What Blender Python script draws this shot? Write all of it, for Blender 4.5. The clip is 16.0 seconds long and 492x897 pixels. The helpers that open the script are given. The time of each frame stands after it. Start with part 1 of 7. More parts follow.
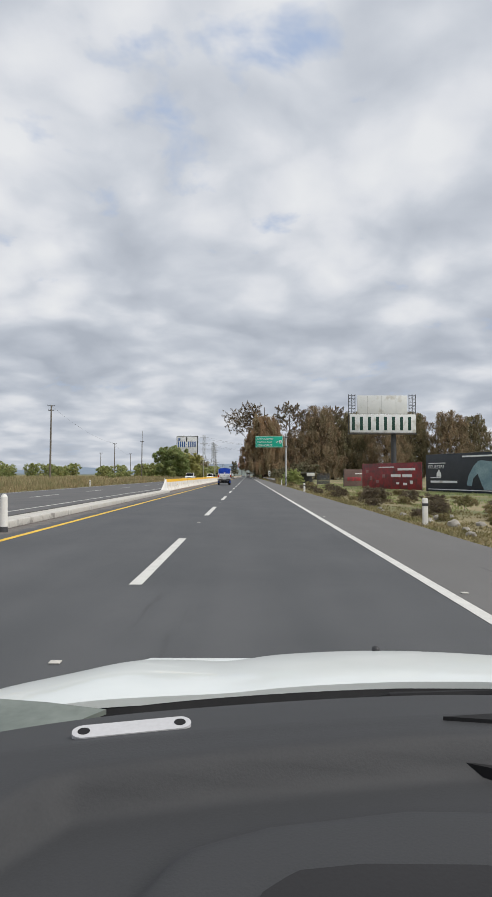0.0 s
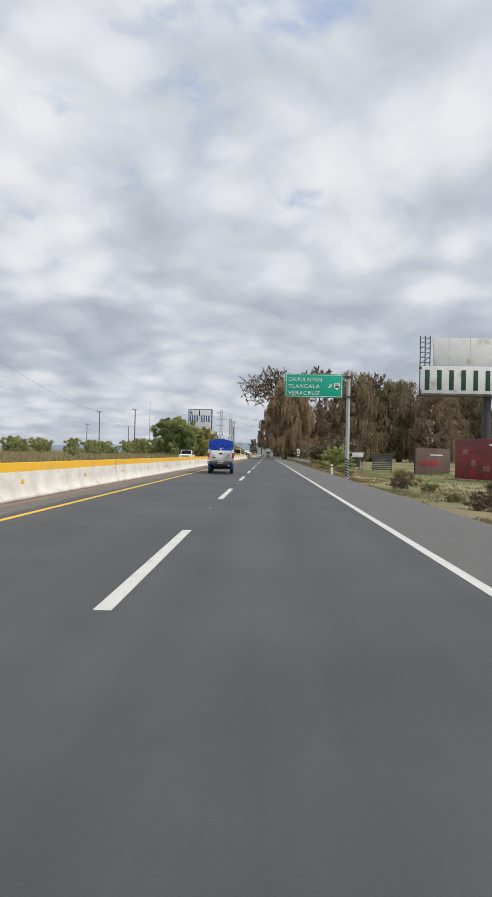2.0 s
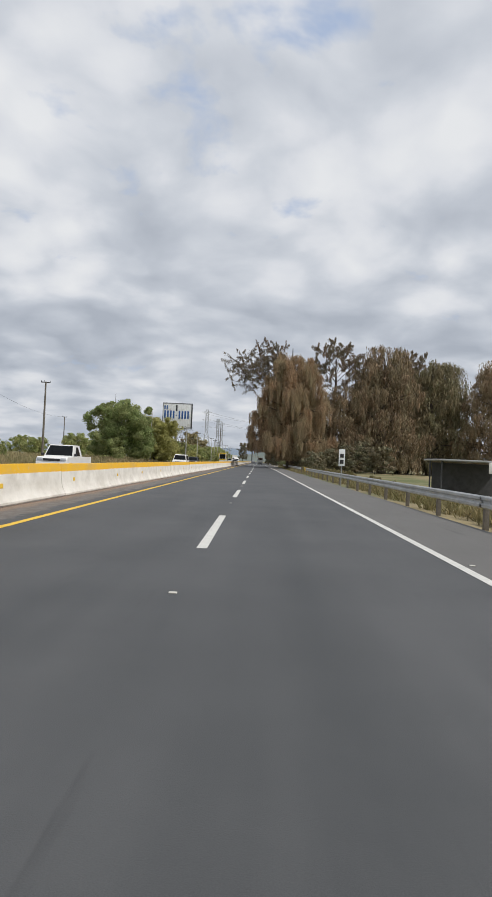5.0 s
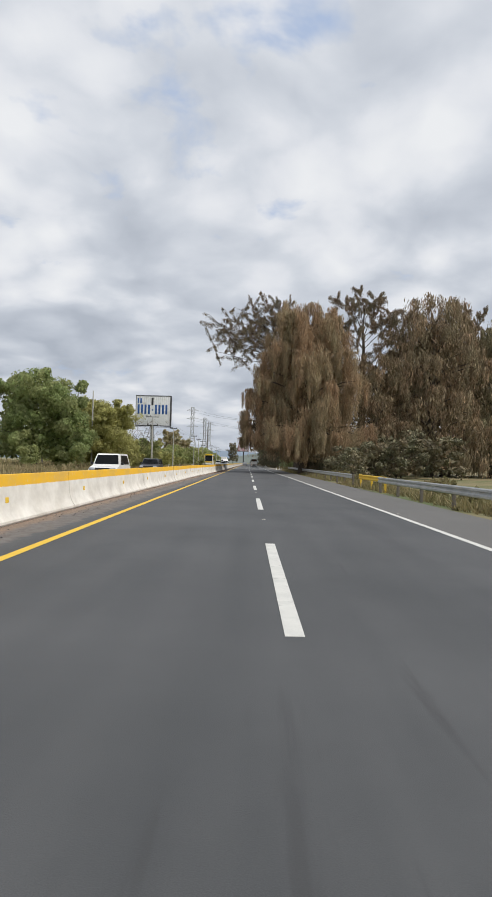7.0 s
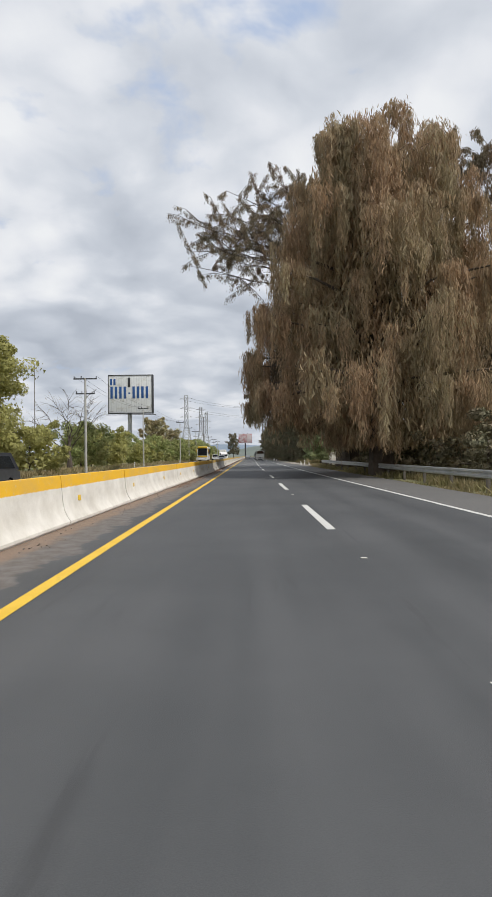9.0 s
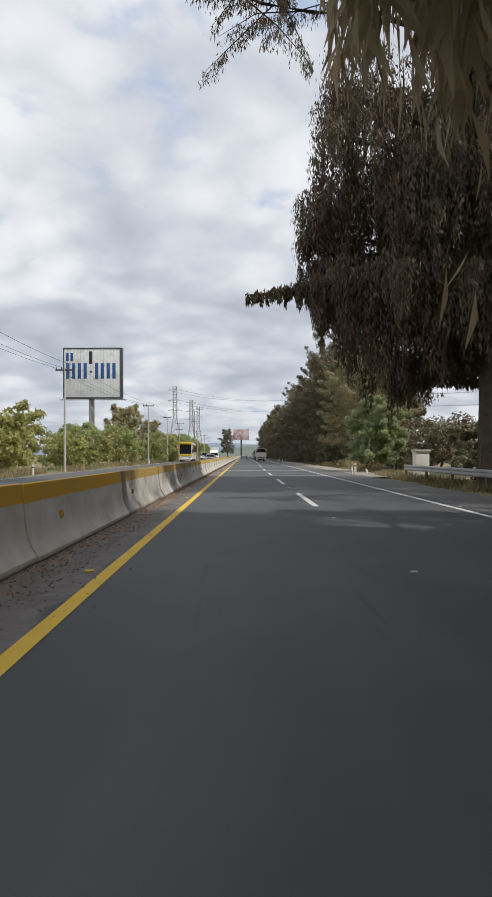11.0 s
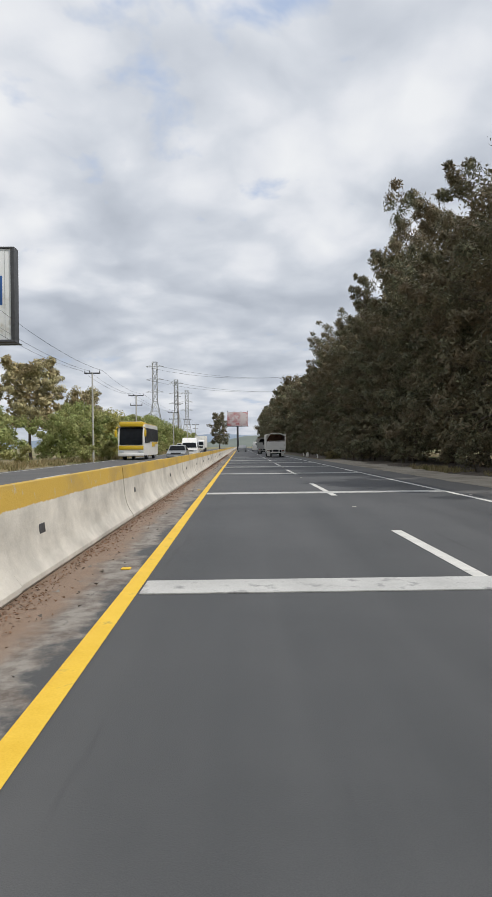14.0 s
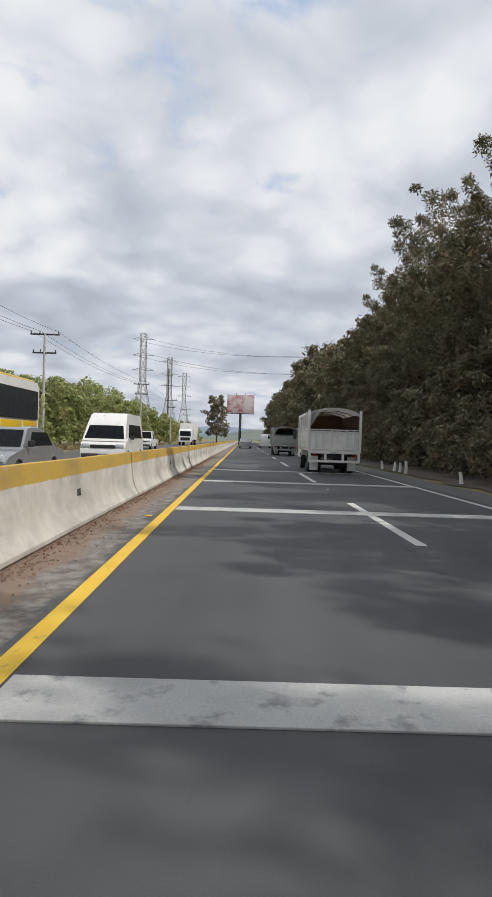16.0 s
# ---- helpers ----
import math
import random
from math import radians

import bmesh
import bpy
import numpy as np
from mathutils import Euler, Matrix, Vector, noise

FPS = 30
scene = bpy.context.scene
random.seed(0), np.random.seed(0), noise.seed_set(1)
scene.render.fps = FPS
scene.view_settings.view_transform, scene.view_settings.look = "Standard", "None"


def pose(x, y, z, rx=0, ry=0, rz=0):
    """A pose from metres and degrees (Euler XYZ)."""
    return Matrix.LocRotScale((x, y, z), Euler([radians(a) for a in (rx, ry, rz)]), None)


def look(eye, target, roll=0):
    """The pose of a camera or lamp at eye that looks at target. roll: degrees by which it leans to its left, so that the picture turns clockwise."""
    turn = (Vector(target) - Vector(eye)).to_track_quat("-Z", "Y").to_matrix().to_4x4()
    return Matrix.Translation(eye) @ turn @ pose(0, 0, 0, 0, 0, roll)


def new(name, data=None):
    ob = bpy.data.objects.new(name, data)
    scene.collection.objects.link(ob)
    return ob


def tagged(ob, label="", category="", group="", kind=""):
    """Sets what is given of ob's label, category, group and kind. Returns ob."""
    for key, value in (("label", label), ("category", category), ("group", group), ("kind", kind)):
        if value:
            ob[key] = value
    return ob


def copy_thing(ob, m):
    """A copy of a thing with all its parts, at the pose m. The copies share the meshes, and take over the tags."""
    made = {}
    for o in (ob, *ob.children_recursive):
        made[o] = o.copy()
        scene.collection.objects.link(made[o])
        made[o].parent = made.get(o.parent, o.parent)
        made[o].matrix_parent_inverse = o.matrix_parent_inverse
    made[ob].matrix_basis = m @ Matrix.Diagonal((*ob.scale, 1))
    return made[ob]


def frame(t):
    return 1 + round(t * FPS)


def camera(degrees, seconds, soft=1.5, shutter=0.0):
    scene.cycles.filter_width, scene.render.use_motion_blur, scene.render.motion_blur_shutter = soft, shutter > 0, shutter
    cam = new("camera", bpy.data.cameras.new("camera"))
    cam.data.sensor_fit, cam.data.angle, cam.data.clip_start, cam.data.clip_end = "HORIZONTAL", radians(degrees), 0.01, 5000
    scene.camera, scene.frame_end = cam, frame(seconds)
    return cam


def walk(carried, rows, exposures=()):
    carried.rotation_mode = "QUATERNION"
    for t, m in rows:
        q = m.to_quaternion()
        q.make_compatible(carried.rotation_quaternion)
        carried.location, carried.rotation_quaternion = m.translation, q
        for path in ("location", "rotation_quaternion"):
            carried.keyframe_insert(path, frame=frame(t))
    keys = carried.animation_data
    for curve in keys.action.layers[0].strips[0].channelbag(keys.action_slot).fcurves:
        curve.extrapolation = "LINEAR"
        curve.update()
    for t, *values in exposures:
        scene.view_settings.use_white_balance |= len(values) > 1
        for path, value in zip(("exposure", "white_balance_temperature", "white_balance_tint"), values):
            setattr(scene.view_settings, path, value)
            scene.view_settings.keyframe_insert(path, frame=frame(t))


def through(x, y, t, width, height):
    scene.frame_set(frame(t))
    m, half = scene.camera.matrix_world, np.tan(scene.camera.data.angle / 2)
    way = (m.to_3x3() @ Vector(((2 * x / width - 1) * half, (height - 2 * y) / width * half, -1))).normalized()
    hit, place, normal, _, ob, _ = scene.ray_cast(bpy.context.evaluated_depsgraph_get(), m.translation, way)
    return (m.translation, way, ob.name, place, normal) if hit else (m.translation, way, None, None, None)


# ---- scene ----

# ---------- camera and its drive ----------
cam = camera(44.6, 16.0)
# seconds, x, y, pitch, lean, heading
PATH = [
    (0, 1.31, -7.08, 2.55, -0.23, 0.15),
    (0.5, 1.40, 3.62, 2.50, 1.23, 0.14),
    (1, 1.39, 12.59, -0.72, -0.69, 0.47),
    (1.5, 1.28, 22.35, 0.46, -2.20, 1.46),
    (2, 1.31, 31.56, 0.53, -1.20, 2.06),
    (2.5, 1.35, 41.58, 1.02, -0.16, 2.33),
    (3, 1.24, 50.32, 0.61, -0.62, 1.87),
    (3.5, 1.09, 59.65, 1.38, -0.29, 1.25),
    (4, 1.03, 68.26, 1.44, 0.15, 1.01),
    (4.5, 0.92, 78.28, 1.12, -2.66, 1.20),
    (7, -0.38, 128.86, 1.36, -1.36, 0.20),
    (7.5, -0.73, 140.01, 1.49, -0.58, 0.20),
    (8, -1.01, 150.71, 1.82, -0.13, 0.04),
    (8.5, -1.25, 161.71, 0.95, -0.70, 0.37),
    (9, -1.41, 171.47, 0.70, 0.68, 0.27),
    (11.5, -2.07, 217.41, 0.52, -0.29, -0.65),
    (12, -2.25, 226.14, 0.06, -1.64, -0.73),
    (12.5, -2.36, 236.11, -0.79, -1.19, -0.51),
    (13, -2.38, 245.34, -0.32, 0.87, -0.13),
    (13.5, -2.40, 256.07, 0.15, 1.31, 0.03),
    (14, -2.41, 265.67, -0.24, 0.65, -0.62),
    (14.5, -2.33, 276.76, -0.16, -0.58, -0.63),
    (15, -2.29, 286.88, -0.40, -0.89, -0.27),
    (15.5, -2.27, 297.49, -0.70, -1.28, -0.39),
    (16, -2.13, 307.60, -0.83, -1.78, -0.28),
]
EYE_HEIGHT = 1.287
walk(cam, [(t, pose(x, y, EYE_HEIGHT, 90 + p, r, h)) for t, x, y, p, r, h in PATH],
     [(0, -0.14), (1, -0.06), (2.5, -0.13), (4, -0.18), (7.5, -0.05), (9, -0.04), (11.5, 0.03), (12.5, 0.10), (13.3, -0.03), (16, -0.04)])

# ---------- sky, sun ----------
SUN_EL, SUN_AZ = 50.0, 113.0     # azimuth clockwise from the driving direction


class Nodes:
    """Short hand for node trees."""

    def __init__(self, tree):
        self.t = tree
        tree.nodes.clear()

    def add(self, kind, **values):
        n = self.t.nodes.new(kind)
        for k, v in values.items():
            n.inputs[k.replace("_", " ")].default_value = v
        return n

    def link(self, a, b):
        self.t.links.new(a, b)

    def math(self, op, a, b=None, clamp=False):
        n = self.t.nodes.new("ShaderNodeMath")
        n.operation, n.use_clamp = op, clamp
        for i, v in enumerate((a, b)):
            if v is None:
                continue
            if isinstance(v, (int, float)):
                n.inputs[i].default_value = v
            else:
                self.link(v, n.inputs[i])
        return n.outputs[0]

    def ramp(self, fac, stops):
        n = self.t.nodes.new("ShaderNodeValToRGB")
        el = n.color_ramp.elements
        while len(el) < len(stops):
            el.new(0.5)
        for e, (p, c) in zip(el, stops):
            e.position = p
            e.color = (c, c, c, 1) if isinstance(c, (int, float)) else (*c, 1)
        self.link(fac, n.inputs[0])
        return n.outputs[0]

    def mix(self, fac, a, b, blend="MIX"):
        n = self.t.nodes.new("ShaderNodeMix")
        n.data_type, n.blend_type = "RGBA", blend
        for s, v in ((n.inputs[0], fac), (n.inputs[6], a), (n.inputs[7], b)):
            if isinstance(v, (int, float)):
                s.default_value = v
            elif isinstance(v, tuple):
                s.default_value = (*v, 1)
            else:
                self.link(v, s)
        return n.outputs[2]

    def noise(self, vec, scale, detail=4.0, rough=0.55, distort=0.0):
        n = self.t.nodes.new("ShaderNodeTexNoise")
        n.inputs["Scale"].default_value = scale
        n.inputs["Detail"].default_value = detail
        n.inputs["Roughness"].default_value = rough
        n.inputs["Distortion"].default_value = distort
        if vec is not None:
            self.link(vec, n.inputs["Vector"])
        return n.outputs["Fac"]


def build_sky():
    world = bpy.data.worlds.new("sky")
    scene.world = world
    world.use_nodes = True
    k = Nodes(world.node_tree)
    sky = k.t.nodes.new("ShaderNodeTexSky")
    sky.sky_type, sky.sun_disc = "NISHITA", False
    sky.sun_elevation, sky.sun_rotation = radians(SUN_EL), radians(SUN_AZ)
    blue = k.mix(1.0, sky.outputs[0], (0.085, 0.085, 0.085), "MULTIPLY")
    # a cloud sheet: the direction is carried out to a level plane overhead
    co = k.t.nodes.new("ShaderNodeTexCoord").outputs["Generated"]
    sep = k.t.nodes.new("ShaderNodeSeparateXYZ")
    k.link(co, sep.inputs[0])
    up = k.math("MULTIPLY", k.math("POWER", k.math("ADD", k.math("MAXIMUM", sep.outputs[2], 0.0), 0.14), 0.72), 0.62)
    flat = k.t.nodes.new("ShaderNodeCombineXYZ")
    k.link(k.math("DIVIDE", sep.outputs[0], up), flat.inputs[0])
    k.link(k.math("DIVIDE", sep.outputs[1], up), flat.inputs[1])
    flat.inputs[2].default_value = 2.9
    p = flat.outputs[0]
    # the sheet's folds are drawn out by a slow swirl
    swirl = k.t.nodes.new("ShaderNodeTexNoise")
    swirl.inputs["Scale"].default_value = 1.1
    swirl.inputs["Detail"].default_value = 3.0
    k.link(p, swirl.inputs["Vector"])
    warp = k.t.nodes.new("ShaderNodeMixRGB")
    warp.blend_type = "LINEAR_LIGHT"
    warp.inputs[0].default_value = 0.22
    k.link(p, warp.inputs[1])
    k.link(swirl.outputs["Color"], warp.inputs[2])
    q = warp.outputs[0]
    big = k.noise(q, 0.9, 2.0, 0.45)
    mid = k.noise(q, 2.3, 3.0, 0.5)
    fine = k.noise(q, 6.0, 4.0, 0.5)

    def lobes(scale, smooth):
        cell = k.t.nodes.new("ShaderNodeTexVoronoi")
        cell.feature = "SMOOTH_F1"
        cell.inputs["Scale"].default_value = scale
        cell.inputs["Smoothness"].default_value = smooth
        k.link(q, cell.inputs["Vector"])
        return k.math("SUBTRACT", 0.86, cell.outputs["Distance"])

    def spot(az, el, wide, deep):
        """1 at a place of the cloud plane, falling to 0 round it with an uneven rim."""
        a, e = radians(az), radians(el)
        d = (math.sin(a) * math.cos(e), math.cos(a) * math.cos(e), math.sin(e))
        h = 0.62 * (d[2] + 0.14) ** 0.72
        sub = k.t.nodes.new("ShaderNodeVectorMath")
        sub.operation = "SUBTRACT"
        k.link(p, sub.inputs[0])
        sub.inputs[1].default_value = (d[0] / h, d[1] / h, 2.9)
        scale = k.t.nodes.new("ShaderNodeVectorMath")
        scale.operation = "MULTIPLY"
        k.link(sub.outputs[0], scale.inputs[0])
        scale.inputs[1].default_value = (1 / wide, 1 / deep, 0)
        size = k.t.nodes.new("ShaderNodeVectorMath")
        size.operation = "LENGTH"
        k.link(scale.outputs[0], size.inputs[0])
        near = k.math("SUBTRACT", 1.0, size.outputs["Value"])
        return k.math("MAXIMUM", near, 0.0)

    body = k.math("ADD", k.math("ADD", k.math("MULTIPLY", big, 0.22), k.math("MULTIPLY", mid, 0.26)), k.math("ADD", k.math("MULTIPLY", fine, 0.15), k.math("ADD", k.math("MULTIPLY", lobes(1.7, 0.6), 0.20), k.math("MULTIPLY", lobes(4.2, 0.5), 0.17))))
    # heavier grey bases low on the far side
    for az, el, wide, deep, much in ((-13, 12.5, 0.75, 0.26, 0.085), (4, 13.5, 0.5, 0.2, 0.06), (-12, 20.5, 0.35, 0.16, 0.06), (14, 17, 0.4, 0.16, 0.05)):
        body = k.math("SUBTRACT", body, k.math("MULTIPLY", spot(az, el, wide, deep), much))
    shade = k.ramp(body, [(0.32, (0.42, 0.465, 0.54)), (0.41, (0.53, 0.575, 0.65)), (0.47, (0.645, 0.685, 0.75)), (0.52, (0.77, 0.795, 0.845)), (0.60, (0.89, 0.905, 0.925))])
    gap = k.math("ADD", k.math("MULTIPLY", k.noise(p, 1.5, 2.0, 0.5, 0.0), 0.40), k.math("MULTIPLY", k.noise(q, 4.6, 4.0, 0.55, 0.0), 0.60))
    for az, el, wide, deep, much in ((3.2, 23.2, 0.20, 0.10, 0.15), (11, 21.8, 0.14, 0.14, 0.15), (14.5, 17.2, 0.18, 0.08, 0.14), (6, 37.0, 0.30, 0.10, 0.08), (-10, 36, 0.2, 0.10, 0.06)):
        gap = k.math("SUBTRACT", gap, k.math("MULTIPLY", spot(az, el, wide, deep), much))
    veil = k.ramp(gap, [(0.27, 0.0), (0.34, 0.6), (0.40, 1.0)])
    bright = k.mix(0.75, blue, (0.50, 0.62, 0.85))
    out = k.mix(veil, bright, shade)
    # the sheet thins overhead and lets more light through
    high = k.ramp(sep.outputs[2], [(0.12, 0.0), (0.28, 0.22), (0.55, 0.30)])
    out = k.mix(k.math("MULTIPLY", high, 0.75), out, k.mix(veil, (0.60, 0.69, 0.87), (0.80, 0.825, 0.875)))
    # the far sheet greys out low over the land
    low = k.ramp(sep.outputs[2], [(0.0, 1.0), (0.05, 0.5), (0.2, 0.0)])
    out = k.mix(k.math("MULTIPLY", low, 0.42), out, (0.51, 0.55, 0.615))
    bg = k.add("ShaderNodeBackground")
    k.link(out, bg.inputs["Color"])
    bg.inputs["Strength"].default_value = 1.0
    k.link(bg.outputs[0], k.add("ShaderNodeOutputWorld").inputs[0])
    lamp = bpy.data.lights.new("sun", "SUN")
    lamp.energy, lamp.angle, lamp.color = 3.0, radians(0.53), (1.0, 0.96, 0.90)
    a, e = radians(SUN_AZ), radians(SUN_EL)
    way = Vector((math.sin(a) * math.cos(e), math.cos(a) * math.cos(e), math.sin(e)))
    new("sun", lamp).matrix_world = look(way * 300, (0, 0, 0))


build_sky()

# ---------- materials ----------
MATS = {}


def surf(name, dark, light, scale=3.0, fine=60.0, rough=0.7, bump=0.2, bump_dist=0.01, metal=0.0, spots=None, spot_scale=1.2, spot_at=0.62, per="", coat=0.0):
    """A procedural surface in world-size units: two colours mixed by coarse and fine noise, an optional third for stains."""
    if name in MATS:
        return MATS[name]
    m = bpy.data.materials.new(name)
    m.use_nodes = True
    k = Nodes(m.node_tree)
    co = k.t.nodes.new("ShaderNodeTexCoord").outputs["Object"]
    f = k.math("ADD", k.math("MULTIPLY", k.noise(co, scale, 5.0), 0.6), k.math("MULTIPLY", k.noise(co, fine, 3.0), 0.4))
    if per == "object":
        f = k.math("ADD", f, k.math("MULTIPLY", k.math("SUBTRACT", k.t.nodes.new("ShaderNodeObjectInfo").outputs["Random"], 0.5), 0.35))
    if per == "island":
        f = k.math("ADD", k.math("MULTIPLY", f, 0.4), k.math("MULTIPLY", k.t.nodes.new("ShaderNodeNewGeometry").outputs["Random Per Island"], 0.6))
    c = k.mix(k.ramp(f, [(0.3, 0.0), (0.7, 1.0)]), dark, light)
    if spots:
        s = k.ramp(k.noise(co, spot_scale, 6.0, 0.65), [(spot_at - 0.06, 0.0), (spot_at + 0.08, 0.85)])
        c = k.mix(s, c, spots)
    b = k.add("ShaderNodeBsdfPrincipled")
    k.link(c, b.inputs["Base Color"])
    k.link(k.math("ADD", k.math("MULTIPLY", k.noise(co, scale * 2.3, 3.0), 0.25), rough - 0.12), b.inputs["Roughness"])
    b.inputs["Metallic"].default_value = metal
    b.inputs["Coat Weight"].default_value = coat
    if bump:
        bn = k.add("ShaderNodeBump", Strength=bump, Distance=bump_dist)
        k.link(k.noise(co, fine, 4.0), bn.inputs["Height"])
        k.link(bn.outputs[0], b.inputs["Normal"])
    k.link(b.outputs[0], k.add("ShaderNodeOutputMaterial").inputs[0])
    MATS[name] = m
    return m


def leaf(name, dark, light, tint, through=0.25, rough=0.6, hang=1.0):
    """Foliage: each leaf spray has a colour of its own, clumps drift towards a second tint, light passes through."""
    m = bpy.data.materials.new(name)
    m.use_nodes = True
    k = Nodes(m.node_tree)
    co = k.t.nodes.new("ShaderNodeTexCoord").outputs["Object"]
    isl = k.t.nodes.new("ShaderNodeNewGeometry").outputs["Random Per Island"]
    c = k.mix(isl, dark, light)
    st = k.t.nodes.new("ShaderNodeMapping")
    st.inputs["Scale"].default_value = (1.0, 1.0, hang)
    k.link(co, st.inputs["Vector"])
    c = k.mix(k.ramp(k.noise(st.outputs[0], 0.45, 4.0), [(0.40, 0.0), (0.60, 1.0)]), c, k.mix(isl, tuple(v * 0.6 for v in tint), tint))
    c = k.mix(k.ramp(k.noise(st.outputs[0], 1.5, 3.0, 0.6), [(0.40, 0.42), (0.52, 0.0)]), c, tuple(v * 0.8 for v in dark))
    c = k.mix(k.math("MULTIPLY", k.t.nodes.new("ShaderNodeObjectInfo").outputs["Random"], 0.25), c, tuple(v * 0.7 for v in light))
    b = k.add("ShaderNodeBsdfPrincipled")
    k.link(c, b.inputs["Base Color"])
    b.inputs["Roughness"].default_value = rough
    b.inputs["Specular IOR Level"].default_value = 0.25
    tr = k.add("ShaderNodeBsdfTranslucent")
    k.link(c, tr.inputs["Color"])
    mx = k.add("ShaderNodeMixShader", Fac=through)
    k.link(b.outputs[0], mx.inputs[1])
    k.link(tr.outputs[0], mx.inputs[2])
    k.link(mx.outputs[0], k.add("ShaderNodeOutputMaterial").inputs[0])
    return m


def asphalt():
    m = bpy.data.materials.new("asphalt")
    m.use_nodes = True
    k = Nodes(m.node_tree)
    co = k.t.nodes.new("ShaderNodeTexCoord").outputs["Object"]
    sep = k.t.nodes.new("ShaderNodeSeparateXYZ")
    k.link(co, sep.inputs[0])
    st = k.t.nodes.new("ShaderNodeMapping")
    st.inputs["Scale"].default_value = (1.0, 0.06, 1.0)
    k.link(co, st.inputs["Vector"])
    lanes = k.noise(st.outputs[0], 1.3, 4.0)
    patch = k.noise(co, 0.35, 6.0, 0.62)
    grit = k.noise(co, 160.0, 2.0, 0.7)
    f = k.math("ADD", k.math("ADD", k.math("MULTIPLY", lanes, 0.4), k.math("MULTIPLY", patch, 0.35)), k.math("MULTIPLY", grit, 0.25))
    c = k.mix(k.ramp(f, [(0.37, 0.0), (0.60, 1.0)]), (0.045, 0.048, 0.051), (0.086, 0.088, 0.091))
    # the old shoulder beyond the edge line is paler
    edge = k.ramp(k.math("ADD", k.math("DIVIDE", sep.outputs[0], 12.0), 0.5), [(0.786, 0.0), (0.80, 1.0)])
    c = k.mix(k.math("MULTIPLY", edge, 0.75), c, k.mix(patch, (0.115, 0.11, 0.103), (0.165, 0.158, 0.148)))
    # dust and reddish dirt drift against the barrier
    run = k.math("MULTIPLY", k.math("SUBTRACT", sep.outputs[1], 175.0), 0.02, True)
    d = k.math("ADD", k.math("SUBTRACT", sep.outputs[0], k.math("MULTIPLY", run, 0.53)), 4.86)
    rag = k.math("SUBTRACT", k.noise(co, 1.1, 7.0, 0.68), 0.5)
    rag2 = k.math("SUBTRACT", k.noise(co, 0.9, 8.0, 0.7), 0.5)
    late = k.math("MULTIPLY", k.math("SUBTRACT", sep.outputs[1], 225.0), 0.025, True)
    dust = k.ramp(k.math("ADD", d, k.math("ADD", k.math("MULTIPLY", rag2, 1.2), k.math("MULTIPLY", late, 0.16))), [(0.90, 1.0), (1.22, 0.0)])
    early = k.math("MULTIPLY", k.math("SUBTRACT", sep.outputs[1], 42.0), 0.5, True)
    c = k.mix(k.math("MULTIPLY", dust, k.math("ADD", k.math("MULTIPLY", late, 0.15), 0.8)), c, k.mix(k.ramp(k.noise(co, 4.5, 7.0, 0.7), [(0.40, 0.0), (0.60, 1.0)]), k.mix(grit, (0.07, 0.06, 0.055), (0.17, 0.135, 0.11)), k.mix(grit, k.mix(late, (0.10, 0.095, 0.09), (0.15, 0.14, 0.125)), k.mix(late, (0.27, 0.245, 0.225), (0.40, 0.37, 0.33)))))
    soil = k.ramp(k.math("SUBTRACT", k.math("ADD", d, k.math("MULTIPLY", rag, 0.8)), k.math("MULTIPLY", late, 0.10)), [(0.24, 1.0), (0.44, 0.0)])
    c = k.mix(k.math("MULTIPLY", k.math("MULTIPLY", soil, 0.85), early), c, k.mix(k.ramp(grit, [(0.35, 0.0), (0.65, 1.0)]), (0.12, 0.08, 0.055), (0.34, 0.235, 0.165)))
    # tar drips and small repairs
    c = k.mix(k.ramp(k.noise(st.outputs[0], 4.0, 5.0, 0.6), [(0.63, 0.0), (0.72, 0.5)]), c, (0.04, 0.04, 0.042))
    b = k.add("ShaderNodeBsdfPrincipled")
    k.link(c, b.inputs["Base Color"])
    k.link(k.math("ADD", k.math("MULTIPLY", lanes, 0.25), 0.6), b.inputs["Roughness"])
    bn = k.add("ShaderNodeBump", Strength=0.35, Distance=0.006)
    k.link(grit, bn.inputs["Height"])
    k.link(bn.outputs[0], b.inputs["Normal"])
    k.link(b.outputs[0], k.add("ShaderNodeOutputMaterial").inputs[0])
    return m


